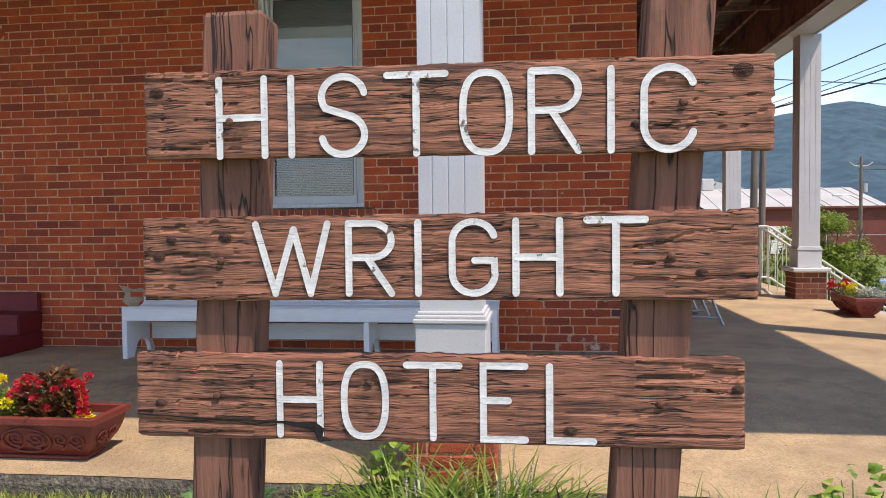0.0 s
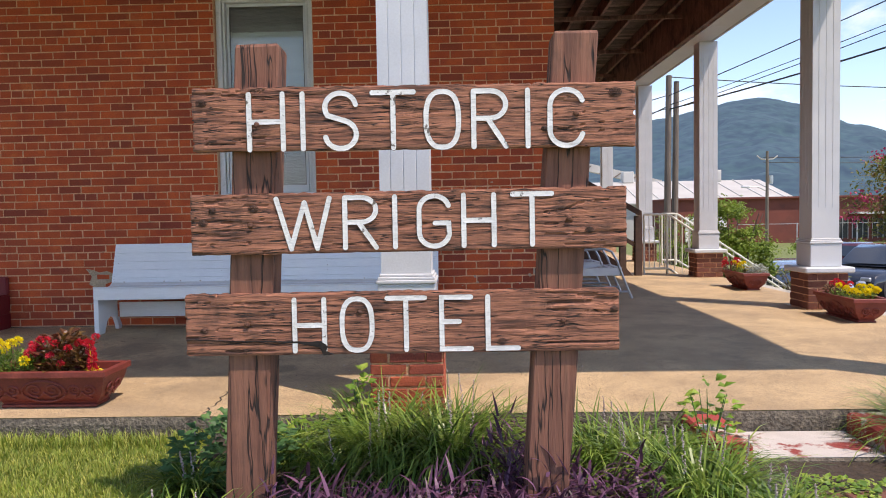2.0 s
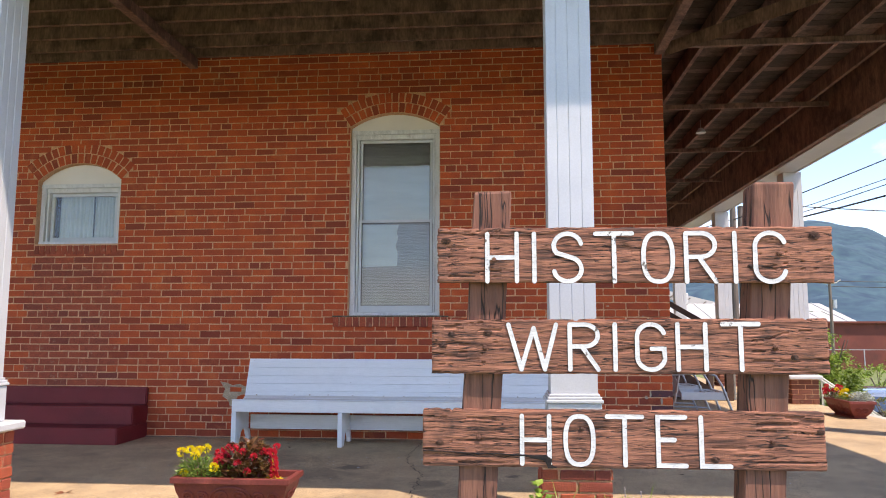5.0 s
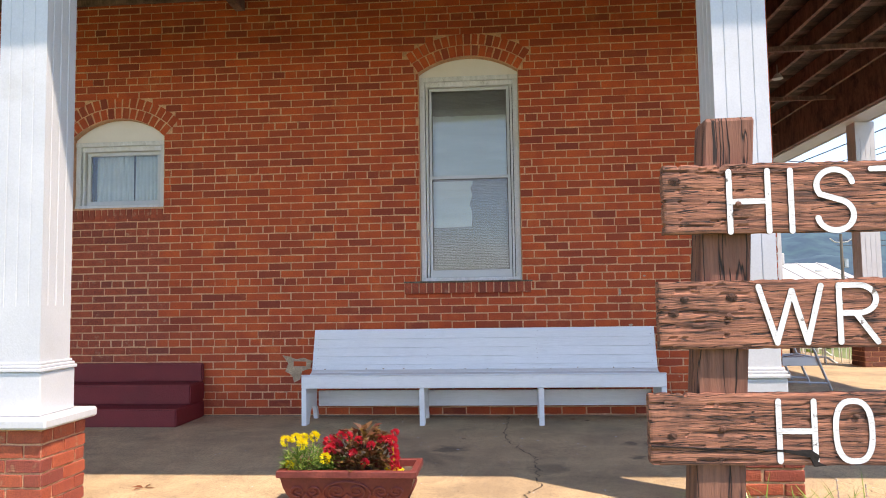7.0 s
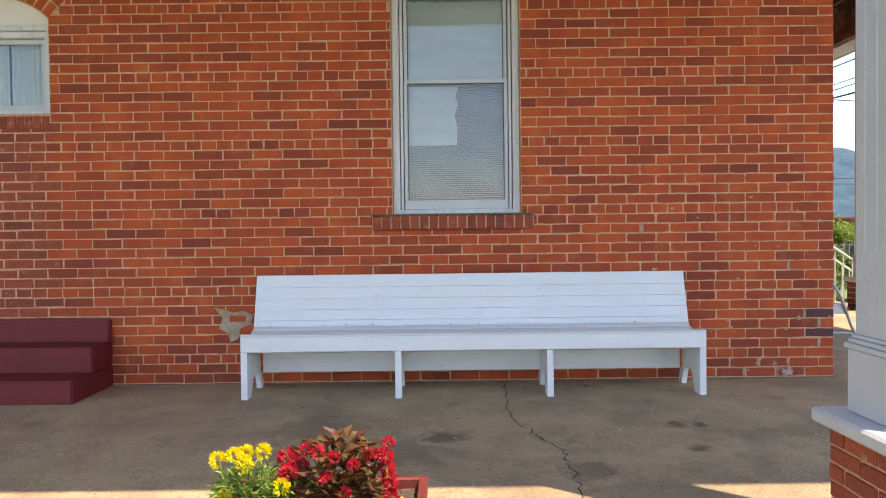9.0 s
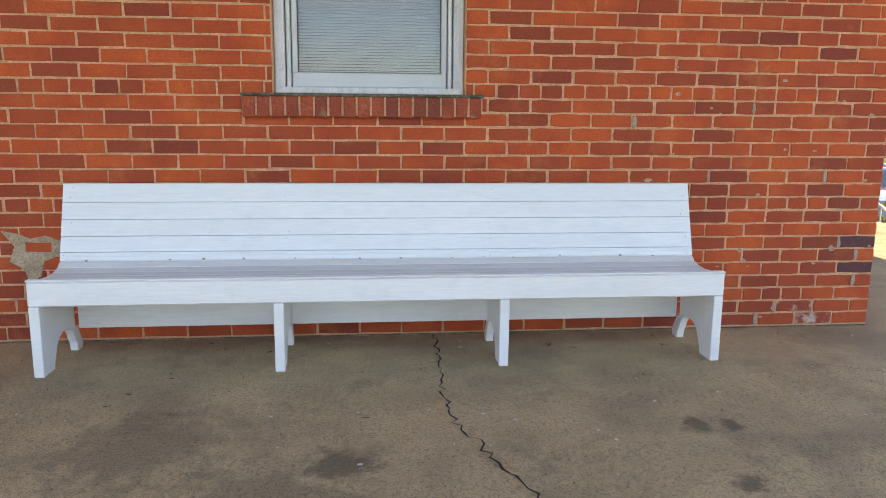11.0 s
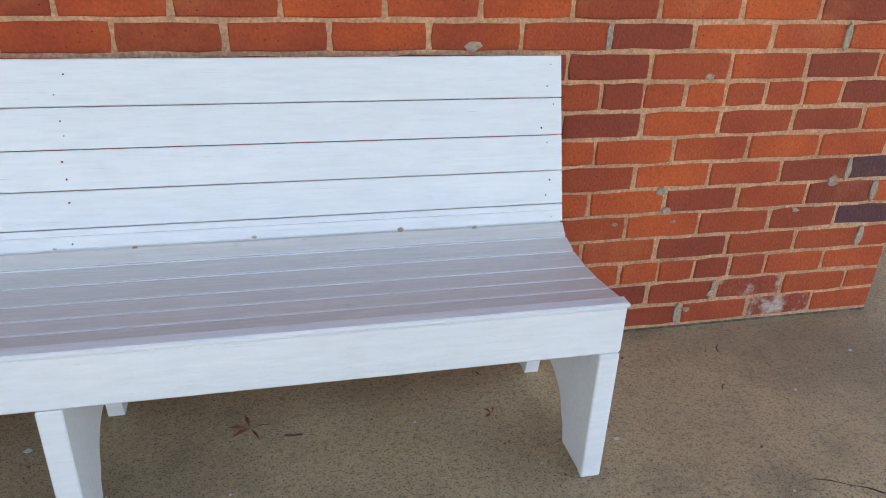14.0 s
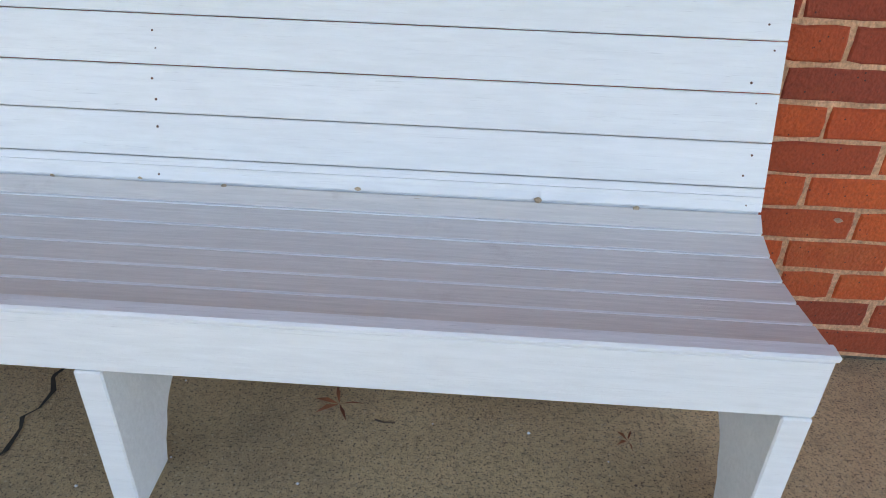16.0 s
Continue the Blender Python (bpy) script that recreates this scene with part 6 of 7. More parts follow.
# ---- beyond the porch ----
def vehicle(at, rz, paint, label, tall=1.62, long_=4.5):
    """A hatchback or SUV: shaped body, glass house, wheels, lamps. Faces +x."""
    ob = base("car", at, rz)
    tagged(ob, label, "car", group="parked cars")
    w = 0.92
    h = long_ / 2
    side = [(-h, 0.45), (-h + 0.04, 0.80), (-h + 0.10, 1.02), (-0.2, 1.02), (0.75, 1.0), (1.55, 0.90), (h - 0.12, 0.76), (h, 0.55), (h - 0.03, 0.30), (-h + 0.1, 0.28)]
    bm = bmesh.new()
    rows = []
    for y, k, dz in ((-w, 0.985, 0.0), (-w * 0.93, 1.0, 0.015), (0, 1.005, 0.03), (w * 0.93, 1.0, 0.015), (w, 0.985, 0.0)):
        rows.append([bm.verts.new((x * k, y, z + (dz if z > 0.7 else 0))) for x, z in side])
    n = len(side)
    for a, b in zip(rows, rows[1:]):
        for i in range(n):
            bm.faces.new((a[i], b[i], b[(i + 1) % n], a[(i + 1) % n]))
    bm.faces.new(rows[0])
    bm.faces.new(rows[-1][::-1])
    bmesh.ops.recalc_face_normals(bm, faces=bm.faces[:])
    bmesh.ops.bevel(bm, geom=bm.edges[:], offset=0.02, segments=2, affect="EDGES", clamp_overlap=True)
    body = part("body", bm, paint, ob, smooth=True)
    roof = [(-h + 0.22, 1.03), (-h + 0.55, tall - 0.08), (-h + 0.95, tall), (0.05, tall - 0.01), (0.35, tall - 0.10), (1.15, 1.02)]
    bm = bmesh.new()
    a = [bm.verts.new((x, -w * (0.93 if z < 1.1 else 0.74), z)) for x, z in roof]
    b = [bm.verts.new((x, w * (0.93 if z < 1.1 else 0.74), z)) for x, z in roof]
    for i in range(len(roof) - 1):
        bm.faces.new((a[i], a[i + 1], b[i + 1], b[i]))
    bm.faces.new(a[::-1])
    bm.faces.new(b)
    bmesh.ops.recalc_face_normals(bm, faces=bm.faces[:])
    bmesh.ops.bevel(bm, geom=bm.edges[:], offset=0.03, segments=2, affect="EDGES", clamp_overlap=True)
    part("cabin", bm, paint, ob, smooth=True)
    dark = M_CARGLASS
    for s in (-1, 1):
        for x0, x1, x2, x3 in ((-1.55, -0.72, -0.78, -1.42), (-0.62, 0.72, 0.22, -0.62)):
            zb, zt = 1.08, tall - 0.14
            yb, yt = s * w * 0.915, s * w * 0.775
            v = [(x0, yb, zb), (x1, yb, zb), (x2, yt, zt), (x3, yt, zt)]
            v += [(x, y + s * 0.012, z) for x, y, z in v]
            part("side_window", _solid(v), dark, ob, "dark side window")
        part("door_mirror", box(0.78, 0.95, s * (w + 0.10) - 0.08, s * (w + 0.10) + 0.08, 1.0, 1.14, 0.03), paint, ob)
    for p, q in (((0.42, tall - 0.13), (1.08, 1.08)), ((-h + 0.50, tall - 0.14), (-h + 0.26, 1.10))):
        sgn = 1 if p[0] > 0 else -1
        v = [(p[0], -w * 0.66, p[1]), (p[0], w * 0.66, p[1]), (q[0], w * 0.84, q[1]), (q[0], -w * 0.84, q[1])]
        v += [(x + sgn * 0.035, y, z + 0.02) for x, y, z in v]
        part("windscreen", _solid(v), dark, ob, "dark tinted glass")
    for s in (-1, 1):
        part("headlight", box(h - 0.16, h - 0.01, s * 0.62 - 0.16, s * 0.62 + 0.16, 0.60, 0.74, 0.03), M_METAL, ob)
        part("tail_light", box(-h + 0.0, -h + 0.14, s * 0.74 - 0.12, s * 0.74 + 0.12, 0.72, 0.98, 0.02), M_TAIL, ob, "red tail light")
        for x in (-1.35, 1.38):
            wheel = part("wheel", cyl((x, s * (w - 0.20), 0.34), (x, s * (w + 0.02), 0.34), 0.34, n=24), M_TYRE, ob, "black tyre")
            part("rim", cyl((x, s * (w - 0.02), 0.34), (x, s * (w + 0.028), 0.34), 0.21, n=16), M_METAL, wheel, "grey metal rim")


def _solid(v):
    bm = bmesh.new()
    vs = [bm.verts.new(p) for p in v]
    for f in ((0, 1, 2, 3), (7, 6, 5, 4), (0, 4, 5, 1), (1, 5, 6, 2), (2, 6, 7, 3), (3, 7, 4, 0)):
        bm.faces.new([vs[i] for i in f])
    bmesh.ops.recalc_face_normals(bm, faces=bm.faces[:])
    return bm


M_CARGLASS = mat("tinted_glass", (0.03, 0.04, 0.05), (0.025, 0.03, 0.04), 2, rough=0.05, bump=0, coat=1.0)
M_TYRE = mat("tyre_rubber", (0.03, 0.03, 0.03), (0.022, 0.022, 0.022), 8, rough=0.85, bump=0.2)
M_TAIL = mat("red_lens", (0.35, 0.01, 0.01), (0.28, 0.01, 0.01), 3, rough=0.2, bump=0)
P_BLACK = mat("black_car_paint", (0.022, 0.025, 0.032), (0.018, 0.02, 0.026), 2, rough=0.18, bump=0, coat=1.0)
P_SILVER = mat("silver_car_paint", (0.42, 0.46, 0.50), (0.38, 0.42, 0.46), 2, rough=0.25, metal=0.5, bump=0, coat=1.0)
P_RED = mat("dark_red_car_paint", (0.10, 0.012, 0.018), (0.08, 0.01, 0.015), 2, rough=0.2, bump=0, coat=1.0)
for x_, y_, rz_, p_, l_, t_ in ((14.0, 24.0, 215, P_BLACK, "black parked SUV in the lot below the porch", 1.68), (7.5, 15.4, 245, P_SILVER, "silver parked sedan in the lot below the porch", 1.46),
                                (18.6, 34.1, 62, P_RED, "dark red parked SUV at the far side of the lot", 1.7), (19.6, 31.0, 60, P_BLACK, "black parked pickup seen behind another car", 1.75), (23.8, 33.0, 95, P_SILVER, "silver parked car at the edge of the field", 1.5)):
    vehicle((x_, y_, ground_z(x_, y_) + 0.065), rz_, p_, l_, t_)

M_POLE = mat("weathered_pole", (0.20, 0.16, 0.12), (0.13, 0.10, 0.08), 3, stretch=(4, 4, 0.5), rough=0.9, fine=20, bump=0.4)
M_WIRE = mat("black_cable", (0.02, 0.02, 0.022), (0.015, 0.015, 0.017), 5, rough=0.6, bump=0)
POLES = [(8.0, 28.0, 6.35, 0.15), (8.35, 28.2, 6.15, 0.14)]
for x_, y_, z_, r_ in POLES:
    ob_ = base("utility_pole", (x_, y_, ground_z(x_, y_)))
    tagged(ob_, "weathered grey wooden utility pole", "utility pole", group="utility poles")
    part("pole", cyl((0, 0, -0.3), (0.12, 0, z_ - ground_z(x_, y_)), r_, r_ * 0.75, 12), M_POLE, ob_)


def cable(a, b, sag, r):
    a, b = Vector(a), Vector(b)
    pts = []
    for i in range(17):
        t = i / 16
        p = a.lerp(b, t)
        p.z -= sag * 4 * t * (1 - t)
        pts.append(tuple(p))
    ob = part("power_cable", tube(pts, r, 6), M_WIRE)
    tagged(ob, "black overhead cable strung between utility poles", "cable", group="overhead cables")


for a_, b_, s_, r_ in (((8.05, 28, 5.55), (17.2, 10, 9.0), 0.15, 0.018), ((8.05, 28, 5.0), (17.2, 10, 8.0), 0.25, 0.014), ((8.1, 28, 5.2), (17.2, 10, 8.3), 0.3, 0.012),
                       ((8.1, 28, 5.05), (17.2, 10, 7.0), 0.3, 0.028), ((8.1, 28, 6.3), (38, 32, 6.4), 0.5, 0.02), ((8.1, 28, 5.6), (-2, 44, 4.6), 0.2, 0.018), ((8.1, 28, 5.1), (-2, 44, 4.2), 0.3, 0.018), ((8.35, 28.2, 5.3), (3, 60, 4.2), 0.3, 0.022), ((24.9, 60, 5.4), (70, 62, 7.4), 0.8, 0.03), ((24.9, 60, 5.0), (70, 62, 6.6), 0.8, 0.03)):
    cable(a_, b_, s_, r_)


def lamp_pole():
    x, y = 25.2, 60.0
    z = ground_z(x, y)
    ob = base("street_lamp", (x, y, z))
    tagged(ob, "wooden utility pole with crossarm and street lamp", "street lamp")
    part("pole", cyl((0, 0, -0.3), (0, 0, 5.9 - z), 0.15, 0.11, 10), M_POLE, ob)
    part("crossarm", tube([(-0.85, 0, 5.55 - z), (-0.5, 0, 5.25 - z), (0, 0, 5.2 - z), (0.5, 0, 5.25 - z), (0.85, 0, 5.5 - z)], 0.05, 6), M_KERB, ob)
    part("lamp_arm", tube([(0, 0, 2.6 - z), (-0.8, 0, 3.0 - z), (-1.5, 0, 3.0 - z)], 0.04, 6), M_METAL, ob)
    part("lamp_head", box(-2.1, -1.4, -0.12, 0.12, 2.92 - z, 3.08 - z, 0.04), M_WHITE, ob)
    part("transformer", cyl((0.3, 0, 3.2 - z), (0.3, 0, 3.9 - z), 0.18, n=12), M_METAL, ob)


lamp_pole()
M_FACT = mat("rust_brick_wall", (0.20, 0.055, 0.038), (0.15, 0.042, 0.03), 0.5, rough=0.9, fine=5, bump=0.2, dirt=(0.10, 0.04, 0.03), dirt_scale=0.4)
M_ROOF = mat("pale_metal_roof", (0.50, 0.48, 0.43), (0.42, 0.40, 0.36), 0.3, rough=0.6, bump=0, dirt=(0.50, 0.47, 0.42), dirt_scale=0.5)
M_SHED = mat("pale_wall", (0.55, 0.54, 0.50), (0.48, 0.47, 0.44), 0.4, rough=0.8, bump=0)


def factory():
    z = -2.5
    ob = base("factory", (40, 80, z))
    tagged(ob, "long low rust-red factory with dark openings", "building")
    part("wall", box(-17.5, 26, -3, 6, 0, 4.75), M_FACT, ob, "rust red wall")
    part("roof", box(-17.8, 26.4, -3.4, 6.4, 4.752, 4.95), M_FACT, ob)
    part("door", box(-16.3, -14.6, -3.12, -3.003, 0.2, 3.0), M_BEIGE, ob, "tan roller door")
    part("door", box(-13.6, -12.0, -3.12, -3.003, 0.2, 3.0), M_BEIGE, ob, "tan roller door")
    part("canopy", box(0.8, 12.5, -5.0, -3.003, 3.0, 3.2), M_SHED, ob, "pale flat canopy")
    for k in range(6):
        x = -1.0 + k * 2.1
        win = part("window", box(x, x + 1.7, -3.05, -3.003, 0.5, 2.5), M_DARK, ob, "dark factory window")
        for q in (0.0, 0.55, 1.1, 1.65):
            part("mullion", box(x + q - 0.02, x + q + 0.02, -3.12, -3.052, 0.4, 2.6), M_SHED, win)
    for k in range(12):
        part("fence_post", box(-12 + k * 3.0, -11.92 + k * 3.0, -6.0, -5.92, 0, 2.2), M_METAL, ob)
    part("fence_rail", box(-12, 24, -5.98, -5.94, 2.1, 2.16), M_METAL, ob)
    shed = base("warehouse", (26, 100, z))
    tagged(shed, "long warehouse with a pale ribbed metal roof", "building")
    part("wall", box(-22, 15, -10, 14, 0, 4.6), M_SHED, shed)
    bm = bmesh.new()
    prism([(-10.6, 4.5), (2, 7.6), (14.6, 4.5), (14.6, 4.65), (2, 7.8), (-10.6, 4.65)], -22.4, 15.6, bm=bm, axis="x")
    part("roof", bm, M_ROOF, shed, "pale metal roof")
    for k in range(15):
        x = -22 + k * 2.6
        part("roof_rib", prism([(-10.6, 4.66), (2, 7.81), (2, 7.90), (-10.6, 4.75)], x, x + 0.14, axis="x"), M_SHED, shed)
    for x in (-3.5, 8.5):
        part("roof_vent", box(x, x + 1.5, 1.0, 2.6, 7.6, 9.2, 0.1), M_SHED, shed)
    mill = base("feed_mill", (14, 118, z))
    tagged(mill, "pale mill block with a sloping conveyor gallery", "building")
    part("block", box(-7, 2, -4, 4, 0, 12.2), M_SHED, mill)
    part("low_block", box(2.002, 6, -3, 4, 0, 9.0), M_SHED, mill)
    part("conveyor", prism([(-12, 14.5), (17, 7.2), (17, 8.4), (-12, 15.7)], -5.4, -4.1), M_ROOF, mill, "sloping conveyor gallery")
    for k in range(12):
        x = -11 + k * 2.3
        part("lattice", cyl((x, -5.45, 14.4 - (x + 12) * 0.2517), (x + 1.1, -5.45, 15.4 - (x + 13.1) * 0.2517), 0.09, n=5), M_POLE, mill)


factory()
M_HILL = mat("hazed_wooded_hill", (0.016, 0.036, 0.026), (0.026, 0.050, 0.040), 0.02, rough=1.0, fine=0.05, bump=0, dirt=(0.016, 0.036, 0.022), dirt_scale=0.012, dirt_at=(0.45, 0.62), grain=0.6, grain_scale=0.035)
# Blue emission puts the distance haze into the ridge's own colour.
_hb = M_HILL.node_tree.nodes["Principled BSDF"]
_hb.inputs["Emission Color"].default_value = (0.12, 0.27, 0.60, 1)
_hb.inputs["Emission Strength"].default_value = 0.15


def mountain():
    """A far wooded ridge, as the skyline shows it, with gullies and a lower front range."""
    prof = [(-40, 0.05), (-20, 0.06), (0, 0.085), (6, 0.098), (10, 0.106), (13.2, 0.1176), (15.3, 0.1237), (18.3, 0.135), (20.4, 0.1435), (22, 0.1440), (24.9, 0.132), (28.2, 0.103), (32, 0.080), (40, 0.065), (60, 0.05), (90, 0.045)]

    def elev(a):
        for (a0, e0), (a1, e1) in zip(prof, prof[1:]):
            if a0 <= a <= a1:
                return e0 + (e1 - e0) * step01(a, a0, a1)
        return 0.045
    na, nr = 300, 60
    verts = []
    for j in range(nr + 1):
        t = j / nr
        d = 700 + 2200 * t
        for i in range(na + 1):
            a = -40 + 130 * i / na
            x, y = d * math.sin(radians(a)), d * math.cos(radians(a))
            up = t / 0.84 if t < 0.84 else 1 - (t - 0.84) * 0.9
            base_h = elev(a) * (700 + 2200 * 0.84) * (up ** 1.5 if t < 0.84 else up)
            rough = 34 * noise.noise((x / 260, y / 260, 0)) + 14 * noise.noise((x / 90, y / 90, 3)) + 5 * noise.noise((x / 32, y / 32, 5))
            fade = min(1.0, t * 5) * (0.22 + 0.78 * min(1, abs(t - 0.84) * 4))
            verts.append((x, y, -6 + base_h + rough * fade))
    w = na + 1
    faces = [(j * w + i, j * w + i + 1, (j + 1) * w + i + 1, (j + 1) * w + i) for j in range(nr) for i in range(na)]
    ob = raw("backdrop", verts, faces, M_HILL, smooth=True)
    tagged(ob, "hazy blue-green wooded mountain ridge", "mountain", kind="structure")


mountain()

# ---- bricks ----
COURSE, BASE_Z = 0.0757, 0.012
HEADERS = (2, 9, 17, 24, 31, 38, 45, 52)


RAG = random.Random(77)


def brick_mesh(name, w, h, d, material, rag=0.0):
    """A brick with a chamfered face; rag makes its edges wander."""
    bm = bmesh.new()
    c = 0.004
    f = [bm.verts.new((x, 0, z)) for x, z in ((-w / 2 + c, -h / 2 + c), (w / 2 - c, -h / 2 + c), (w / 2 - c, h / 2 - c), (-w / 2 + c, h / 2 - c))]
    b = [bm.verts.new((x, 0.004, z)) for x, z in ((-w / 2, -h / 2), (w / 2, -h / 2), (w / 2, h / 2), (-w / 2, h / 2))]
    r = [bm.verts.new((x, d, z)) for x, z in ((-w / 2, -h / 2), (w / 2, -h / 2), (w / 2, h / 2), (-w / 2, h / 2))]
    if rag:
        for ring in (f, b, r):
            for v in ring:
                bm.verts.remove(v)
        rim = [(-w / 2, -h / 2), (-w / 4, -h / 2), (0, -h / 2), (w / 4, -h / 2), (w / 2, -h / 2), (w / 2, 0), (w / 2, h / 2), (w / 4, h / 2), (0, h / 2), (-w / 4, h / 2), (-w / 2, h / 2), (-w / 2, 0)]
        rim = [(x * (0.985 if abs(z) == h / 2 and abs(x) == w / 2 else 1) + RAG.uniform(-rag, rag) * 0.6, z * (0.95 if abs(x) == w / 2 and z else 1) + RAG.uniform(-rag, rag) * 0.7) for x, z in rim]
        f = [bm.verts.new((x - math.copysign(c, x) * (abs(x) > w * 0.4), RAG.uniform(-0.001, 0.001), z - math.copysign(c, z) * (abs(z) > h * 0.3))) for x, z in rim]
        b = [bm.verts.new((x, 0.004, z)) for x, z in rim]
        r = [bm.verts.new((x, d, z)) for x, z in rim]
    bm.faces.new(f)
    k = len(f)
    for p, q in ((f, b), (b, r)):
        for i in range(k):
            bm.faces.new((p[i], q[i], q[(i + 1) % k], p[(i + 1) % k]))
    bmesh.ops.recalc_face_normals(bm, faces=bm.faces[:])
    me = bpy.data.meshes.new(name)
    bm.to_mesh(me)
    bm.free()
    me.materials.append(material)
    return me


def free_spans(a, b, z, holes):
    """The parts of a..b at height z that lie outside the openings and their arches."""
    spans = [(a, b)]
    for o in holes:
        cx, cz, r, h = arch_of(o)
        lo = hi = None
        if o[2] - 0.11 < z < o[2] and o is BIG:
            lo, hi = -2.66, -1.41
        elif o[2] - 0.10 < z < o[2]:
            lo, hi = o[0], o[1]
        elif o[2] <= z < o[3]:
            lo, hi = o[0], o[1]
        else:
            dz, R = z - cz, r + 0.236
            if o[3] <= z < cz + R:
                w = math.sqrt(max(0.0, R * R - dz * dz))
                w = min(w, dz * math.tan(radians(h)) + 0.0)
                lo, hi = cx - max(w, 0.0), cx + max(w, 0.0)
        if lo is None:
            continue
        out = []
        for s, e in spans:
            if hi <= s or lo >= e:
                out.append((s, e))
            else:
                if lo > s:
                    out.append((s, lo))
                if hi < e:
                    out.append((hi, e))
        spans = out
    return spans


class Heap:
    """Brick boxes gathered into one mesh."""

    def __init__(self):
        self.v, self.f = [], []

    def add(self, m, w, h, d):
        c, k = 0.004, len(self.v)
        wob = [(RAG.uniform(-0.0022, 0.0022), RAG.uniform(-0.0018, 0.0018)) for _ in range(4)]
        for y, e in ((0, c), (0.004, 0), (d, 0)):
            for x, z in ((-w / 2 + e, -h / 2 + e), (w / 2 - e, -h / 2 + e), (w / 2 - e, h / 2 - e), (-w / 2 + e, h / 2 - e)):
                i = (x > 0) * 2 + (z > 0)
                self.v.append(tuple(m @ Vector((x + wob[i][0], y, z + wob[i][1]))))
        self.f.append((k, k + 1, k + 2, k + 3))
        for a, b in ((0, 4), (4, 8)):
            for i in range(4):
                self.f.append((k + a + i, k + b + i, k + b + (i + 1) % 4, k + a + (i + 1) % 4))


M_BRICK_BLUE = mat("burnt_blue_brick", (0.13, 0.034, 0.038), (0.07, 0.025, 0.034), 9, rough=0.7, fine=120, bump=0.3, dirt=(0.20, 0.05, 0.03), dirt_scale=9, dirt_at=(0.56, 0.7), grain=0.2)
M_BRICK_CHALK = mat("chalky_brick", (0.40, 0.075, 0.035), (0.30, 0.055, 0.028), 9, rough=0.9, fine=120, bump=0.4, dirt=(0.58, 0.44, 0.37), dirt_scale=11, dirt_at=(0.50, 0.64), grain=0.25)
M_GREYMORTAR = mat("grey_repair_mortar", (0.46, 0.37, 0.28), (0.34, 0.27, 0.20), 18, rough=0.95, fine=120, bump=0.5, grain=0.25)
M_SPLASH = mat("mortar_splash", (0.52, 0.38, 0.28), (0.38, 0.26, 0.19), 30, rough=0.95, fine=120, bump=0.5, grain=0.3)


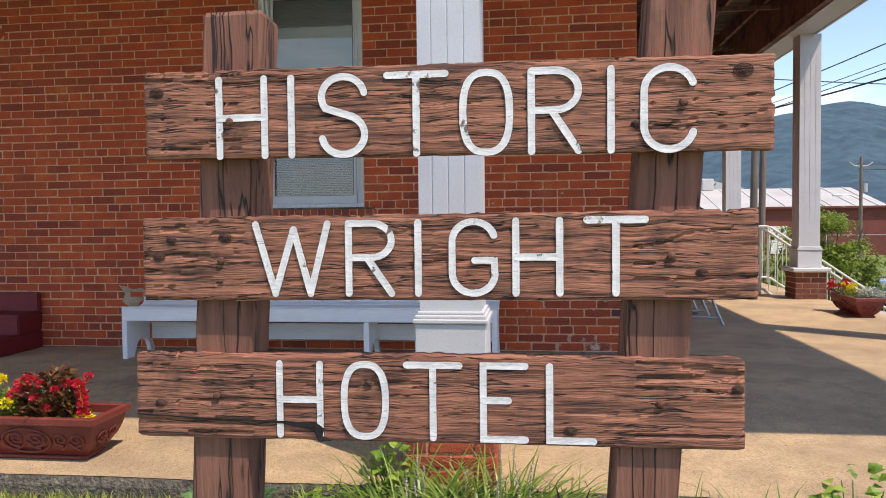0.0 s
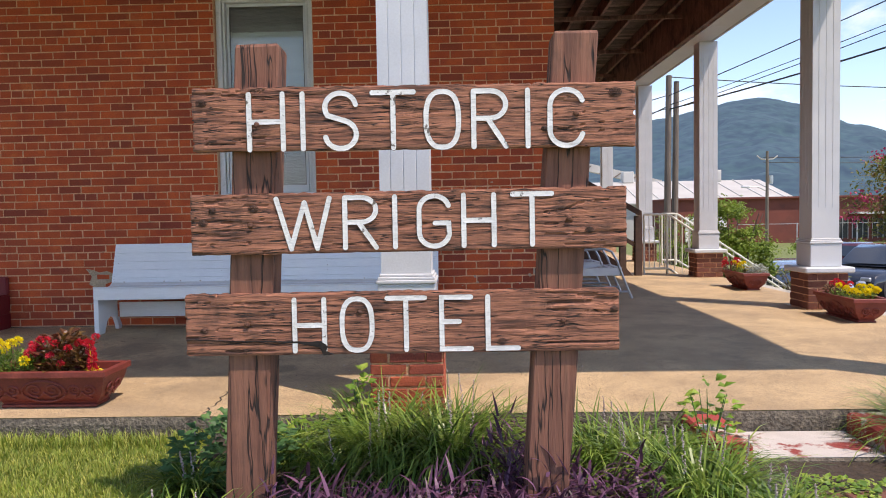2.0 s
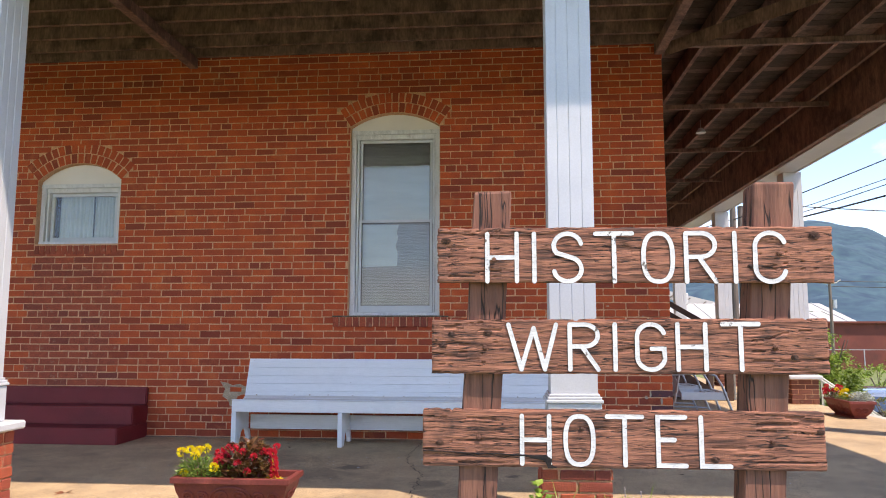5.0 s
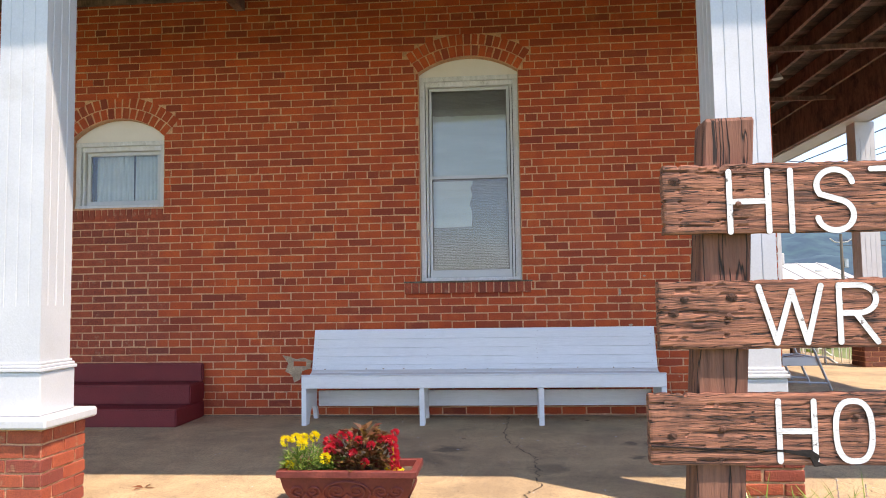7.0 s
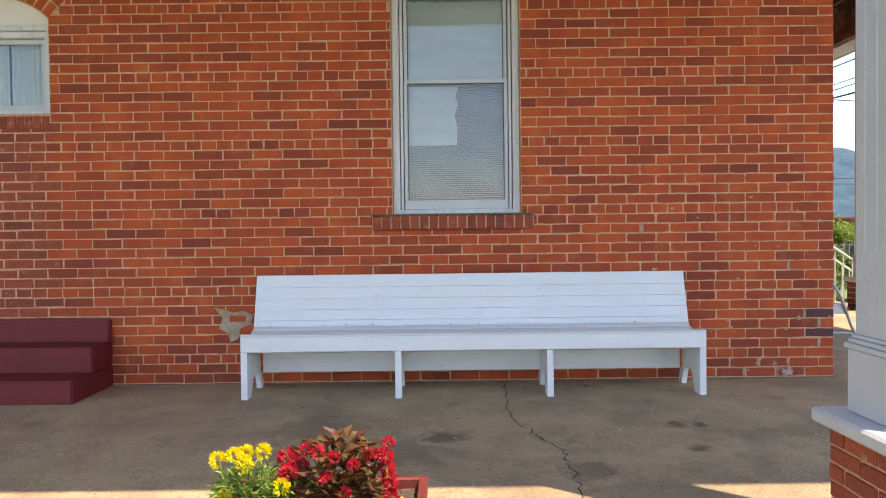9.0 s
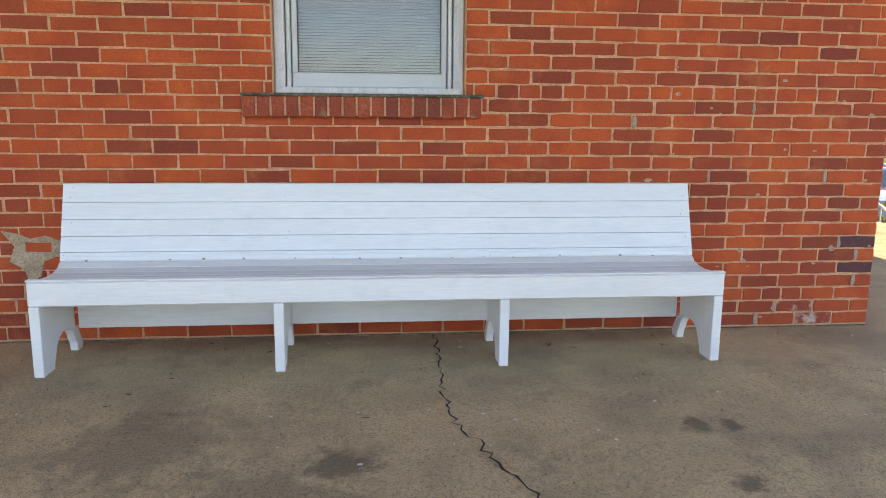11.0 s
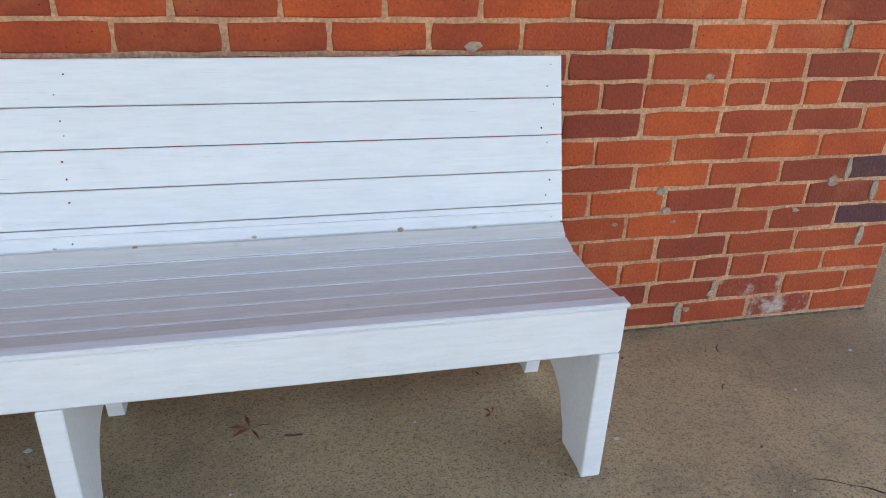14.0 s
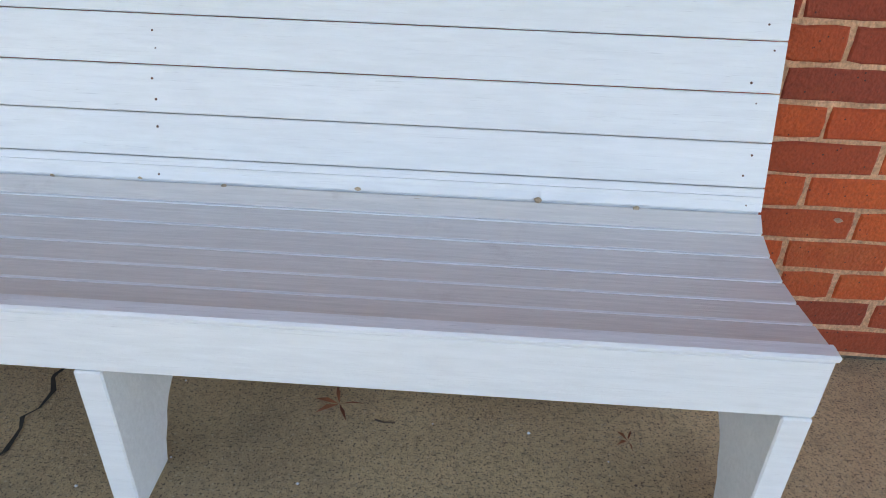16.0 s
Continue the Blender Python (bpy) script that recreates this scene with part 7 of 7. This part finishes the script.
def lay_wall():
    rnd = random.Random(12)
    heap, old = Heap(), Heap()
    h, joint, pitch = COURSE - 0.0094, 0.0094, 0.2313
    meshes, count = {}, 0
    x_left = -9.6
    for c in range(62):
        z = BASE_Z + (c + 0.5) * COURSE
        step = 0.1212 if c in HEADERS else pitch
        # the corner brick is whole or half by turns; a closer follows it in the header courses
        lead = [0.118 if c % 2 else 0.225] + ([0.204] if c in HEADERS else [])
        x = CORNER_X
        while x > x_left:
            w = lead.pop(0) if lead else step
            a, b = x - w, x
            x -= w
            for s, e in free_spans(a, b, z, (BIG, SMALL)):
                if e - s < 0.03:
                    continue
                bw = e - s - joint
                if b == CORNER_X:
                    bw += joint / 2
                infill = SMALL[0] - 0.02 < (s + e) / 2 < SMALL[1] and z < SMALL[2]
                m = pose((s + e) / 2 + rnd.uniform(-0.002, 0.002), WALL_Y + rnd.uniform(-0.002, 0.0025), z + rnd.uniform(-0.0012, 0.0012), rnd.uniform(-0.5, 0.5), rnd.uniform(-0.25, 0.25), rnd.uniform(-0.4, 0.4))
                near = s > -1.55 and z < 1.66 and count < 285
                if near:
                    odd = M_BRICK_BLUE if b == CORNER_X and c in (4, 6) else M_BRICK_CHALK if c in (0, 1) and 0.4 < (s + e) / 2 < 0.6 else M_BRICK
                    key = (round(bw, 2), rnd.randrange(5), odd.name)
                    if key not in meshes:
                        meshes[key] = brick_mesh("brick", bw, h, 0.06, odd, 0.0028)
                    share("brick", meshes[key], WALL_S, m)
                    count += 1
                else:
                    (old if infill else heap).add(m, bw, h + (rnd.uniform(-0.004, 0.001) if infill else rnd.uniform(-0.0015, 0.0015)), 0.06)
    # arches, two rings of bricks on end, and the sills
    for o in (BIG, SMALL):
        cx, cz, r, half = arch_of(o)
        for ring in range(2):
            rad = r + 0.058 + ring * 0.117
            n = 15 + ring * 2
            for i in range(n):
                a = 90 + half - 2 * half * (i + 0.5) / n
                wd = 2 * radians(half) * (rad - 0.04) / n - 0.009
                m = pose(cx + rad * math.cos(radians(a)), WALL_Y + rnd.uniform(-0.003, 0.003), cz + rad * math.sin(radians(a))) @ Matrix.Rotation(-radians(a - 90), 4, "Y")
                heap.add(m, wd, 0.108, 0.075)
    sill = base("window_sill")
    tagged(sill, "weathered brick rowlock sill under the tall window", "window sill", kind="structure")
    sm = brick_mesh("sill_brick", 0.062, 0.105, 0.12, M_BRICK_B)
    for i in range(17):
        share("brick", sm, sill, pose(-2.66 + 1.25 * (i + 0.5) / 17, WALL_Y - 0.036 + rnd.uniform(-0.004, 0.004), 1.245 + rnd.uniform(-0.003, 0.003), rnd.uniform(-2, 2), rnd.uniform(-1.5, 1.5), 0))
    part("sill_mortar", box(-2.655, -1.415, WALL_Y - 0.0285, WALL_Y + 0.08, 1.20, 1.2965), M_MORTAR, sill)
    part("sill_wash", box(-2.665, -1.40, WALL_Y - 0.04, WALL_Y + 0.075, 1.299, 1.314, 0.004), M_CONC_E, sill, "grey cement wash")
    for i in range(15):
        m = pose(SMALL[0] + (SMALL[1] - SMALL[0]) * (i + 0.5) / 15, WALL_Y - 0.006 + rnd.uniform(-0.003, 0.003), 2.06)
        old.add(m, 0.057, 0.098, 0.1)
    ob = raw("brick_courses", heap.v, heap.f, M_BRICK, WALL_S, "red bricks")
    ob["kind"] = "stuff"
    ob = raw("brick_infill", old.v, old.f, M_BRICK_B, WALL_S, "darker patched bricks of a closed doorway")
    ob["kind"] = "stuff"
    part("floor_joint", box(-9.6, CORNER_X - 0.002, WALL_Y + 0.0035, WALL_Y + 0.02, 0.0005, 0.008), M_CONC_E, WALL_S, "dark strip in the joint at the floor")
    # a smear of old mortar round a broken brick beside the bench
    pts = [(-3.90, 0.60), (-3.84, 0.52), (-3.87, 0.44), (-3.80, 0.40), (-3.78, 0.33), (-3.72, 0.36), (-3.70, 0.44), (-3.62, 0.47), (-3.60, 0.54), (-3.68, 0.575), (-3.76, 0.56), (-3.82, 0.585)]
    part("mortar_patch", prism(pts, WALL_Y - 0.006, WALL_Y + 0.02), M_PATCH, WALL_S, "grey mortar patch")
    heap2 = Heap()
    heap2.add(pose(-3.72, WALL_Y - 0.009, 0.515, 0, 2, 0), 0.13, 0.05, 0.02)
    raw("brick_shard", heap2.v, heap2.f, M_BRICK, WALL_S)
    # splashes of old mortar on the bricks near the corner
    rs = random.Random(41)
    bm = bmesh.new()
    for _ in range(26):
        x, z, q = rs.uniform(-0.6, 0.9), rs.uniform(0.03, 1.5) ** 1.0, rs.uniform(0.004, 0.013)
        prism([(x + q * rs.uniform(0.6, 1.3) * 1.5 * math.cos(i * 0.785), z + q * rs.uniform(0.5, 1.2) * math.sin(i * 0.785)) for i in range(8)], WALL_Y - 0.0052, WALL_Y + 0.006, bm=bm)
    part("mortar_splash", bm, M_SPLASH, WALL_S, "pale grey mortar splashes")
    # grey repairs in the upright joints, and over the joint lines
    for x, z, q in ((0.812, 0.430, 0.012), (0.812, 0.278, 0.012), (0.576, 0.882, 0.011), (0.228, 0.052, 0.011), (0.334, 0.127, 0.009), (0.700, 0.500, 0.010), (-0.562, 1.185, 0.011), (0.118, 1.26, 0.009), (0.66, 0.464, 0.016), (0.10, 0.462, 0.014), (-0.118, 0.883, 0.008)):
        bm = bmesh.new()
        prism([(x + q * rs.uniform(0.7, 1.2) * math.cos(i * 0.5236), z + 0.036 * rs.uniform(0.75, 1.1) * math.sin(i * 0.5236) * (0.35 if q > 0.013 else 1)) for i in range(12)], WALL_Y - 0.0035, WALL_Y + 0.006, bm=bm)
        part("joint_repair", bm, M_GREYMORTAR, WALL_S, "grey repair mortar in a joint")
    # the side wall
    heap = Heap()
    for c in range(58):
        z = BASE_Z + (c + 0.5) * COURSE
        y = WALL_Y + (0.1117 if c % 2 else 0.0)
        while y < 14:
            heap.add(pose(CORNER_X + rnd.uniform(-0.002, 0.002), y + pitch / 2, z, 0, 0, 90), pitch - joint, h, 0.06)
            y += pitch
    ob = raw("brick_courses", heap.v, heap.f, M_BRICK, WALL_E, "red bricks")
    ob["kind"] = "stuff"


lay_wall()


def lay_pier(pier, cap, old=False):
    rnd = random.Random(int(cap * 100))
    m_ = M_PIER_OLD if old else M_PIER_BRICK
    h = 0.066
    z0, top = -0.052 if cap in (0.435, 0.44, 0.5) else 0.004, cap - 0.068
    n = max(4, round((top - z0) / 0.0757))
    pit = (top - z0) / n
    long_, short = brick_mesh("brick", 0.205, pit - 0.011, 0.09, m_, 0.002), brick_mesh("brick", 0.095, pit - 0.011, 0.09, m_, 0.002)
    for c in range(n):
        z = z0 + (c + 0.5) * pit
        for k in range(4):
            q = pose(0, 0, 0, 0, 0, 90 * k)
            if (c + k) % 2:
                lay = ((-0.1055, long_), (0.1105, long_))
            else:
                lay = ((-0.1605, short), (0.0, long_), (0.1605, short))
            for x, me in lay:
                share("brick", me, pier, q @ pose(x + rnd.uniform(-0.003, 0.003), -0.216 + rnd.uniform(-0.003, 0.003), z, 0, rnd.uniform(-0.5, 0.5), rnd.uniform(-0.8, 0.8)))


for (ob_, pier_), at_ in zip(COLUMNS[1:7], COLS[1:7]):
    lay_pier(pier_, at_[2], at_[0] > 2)
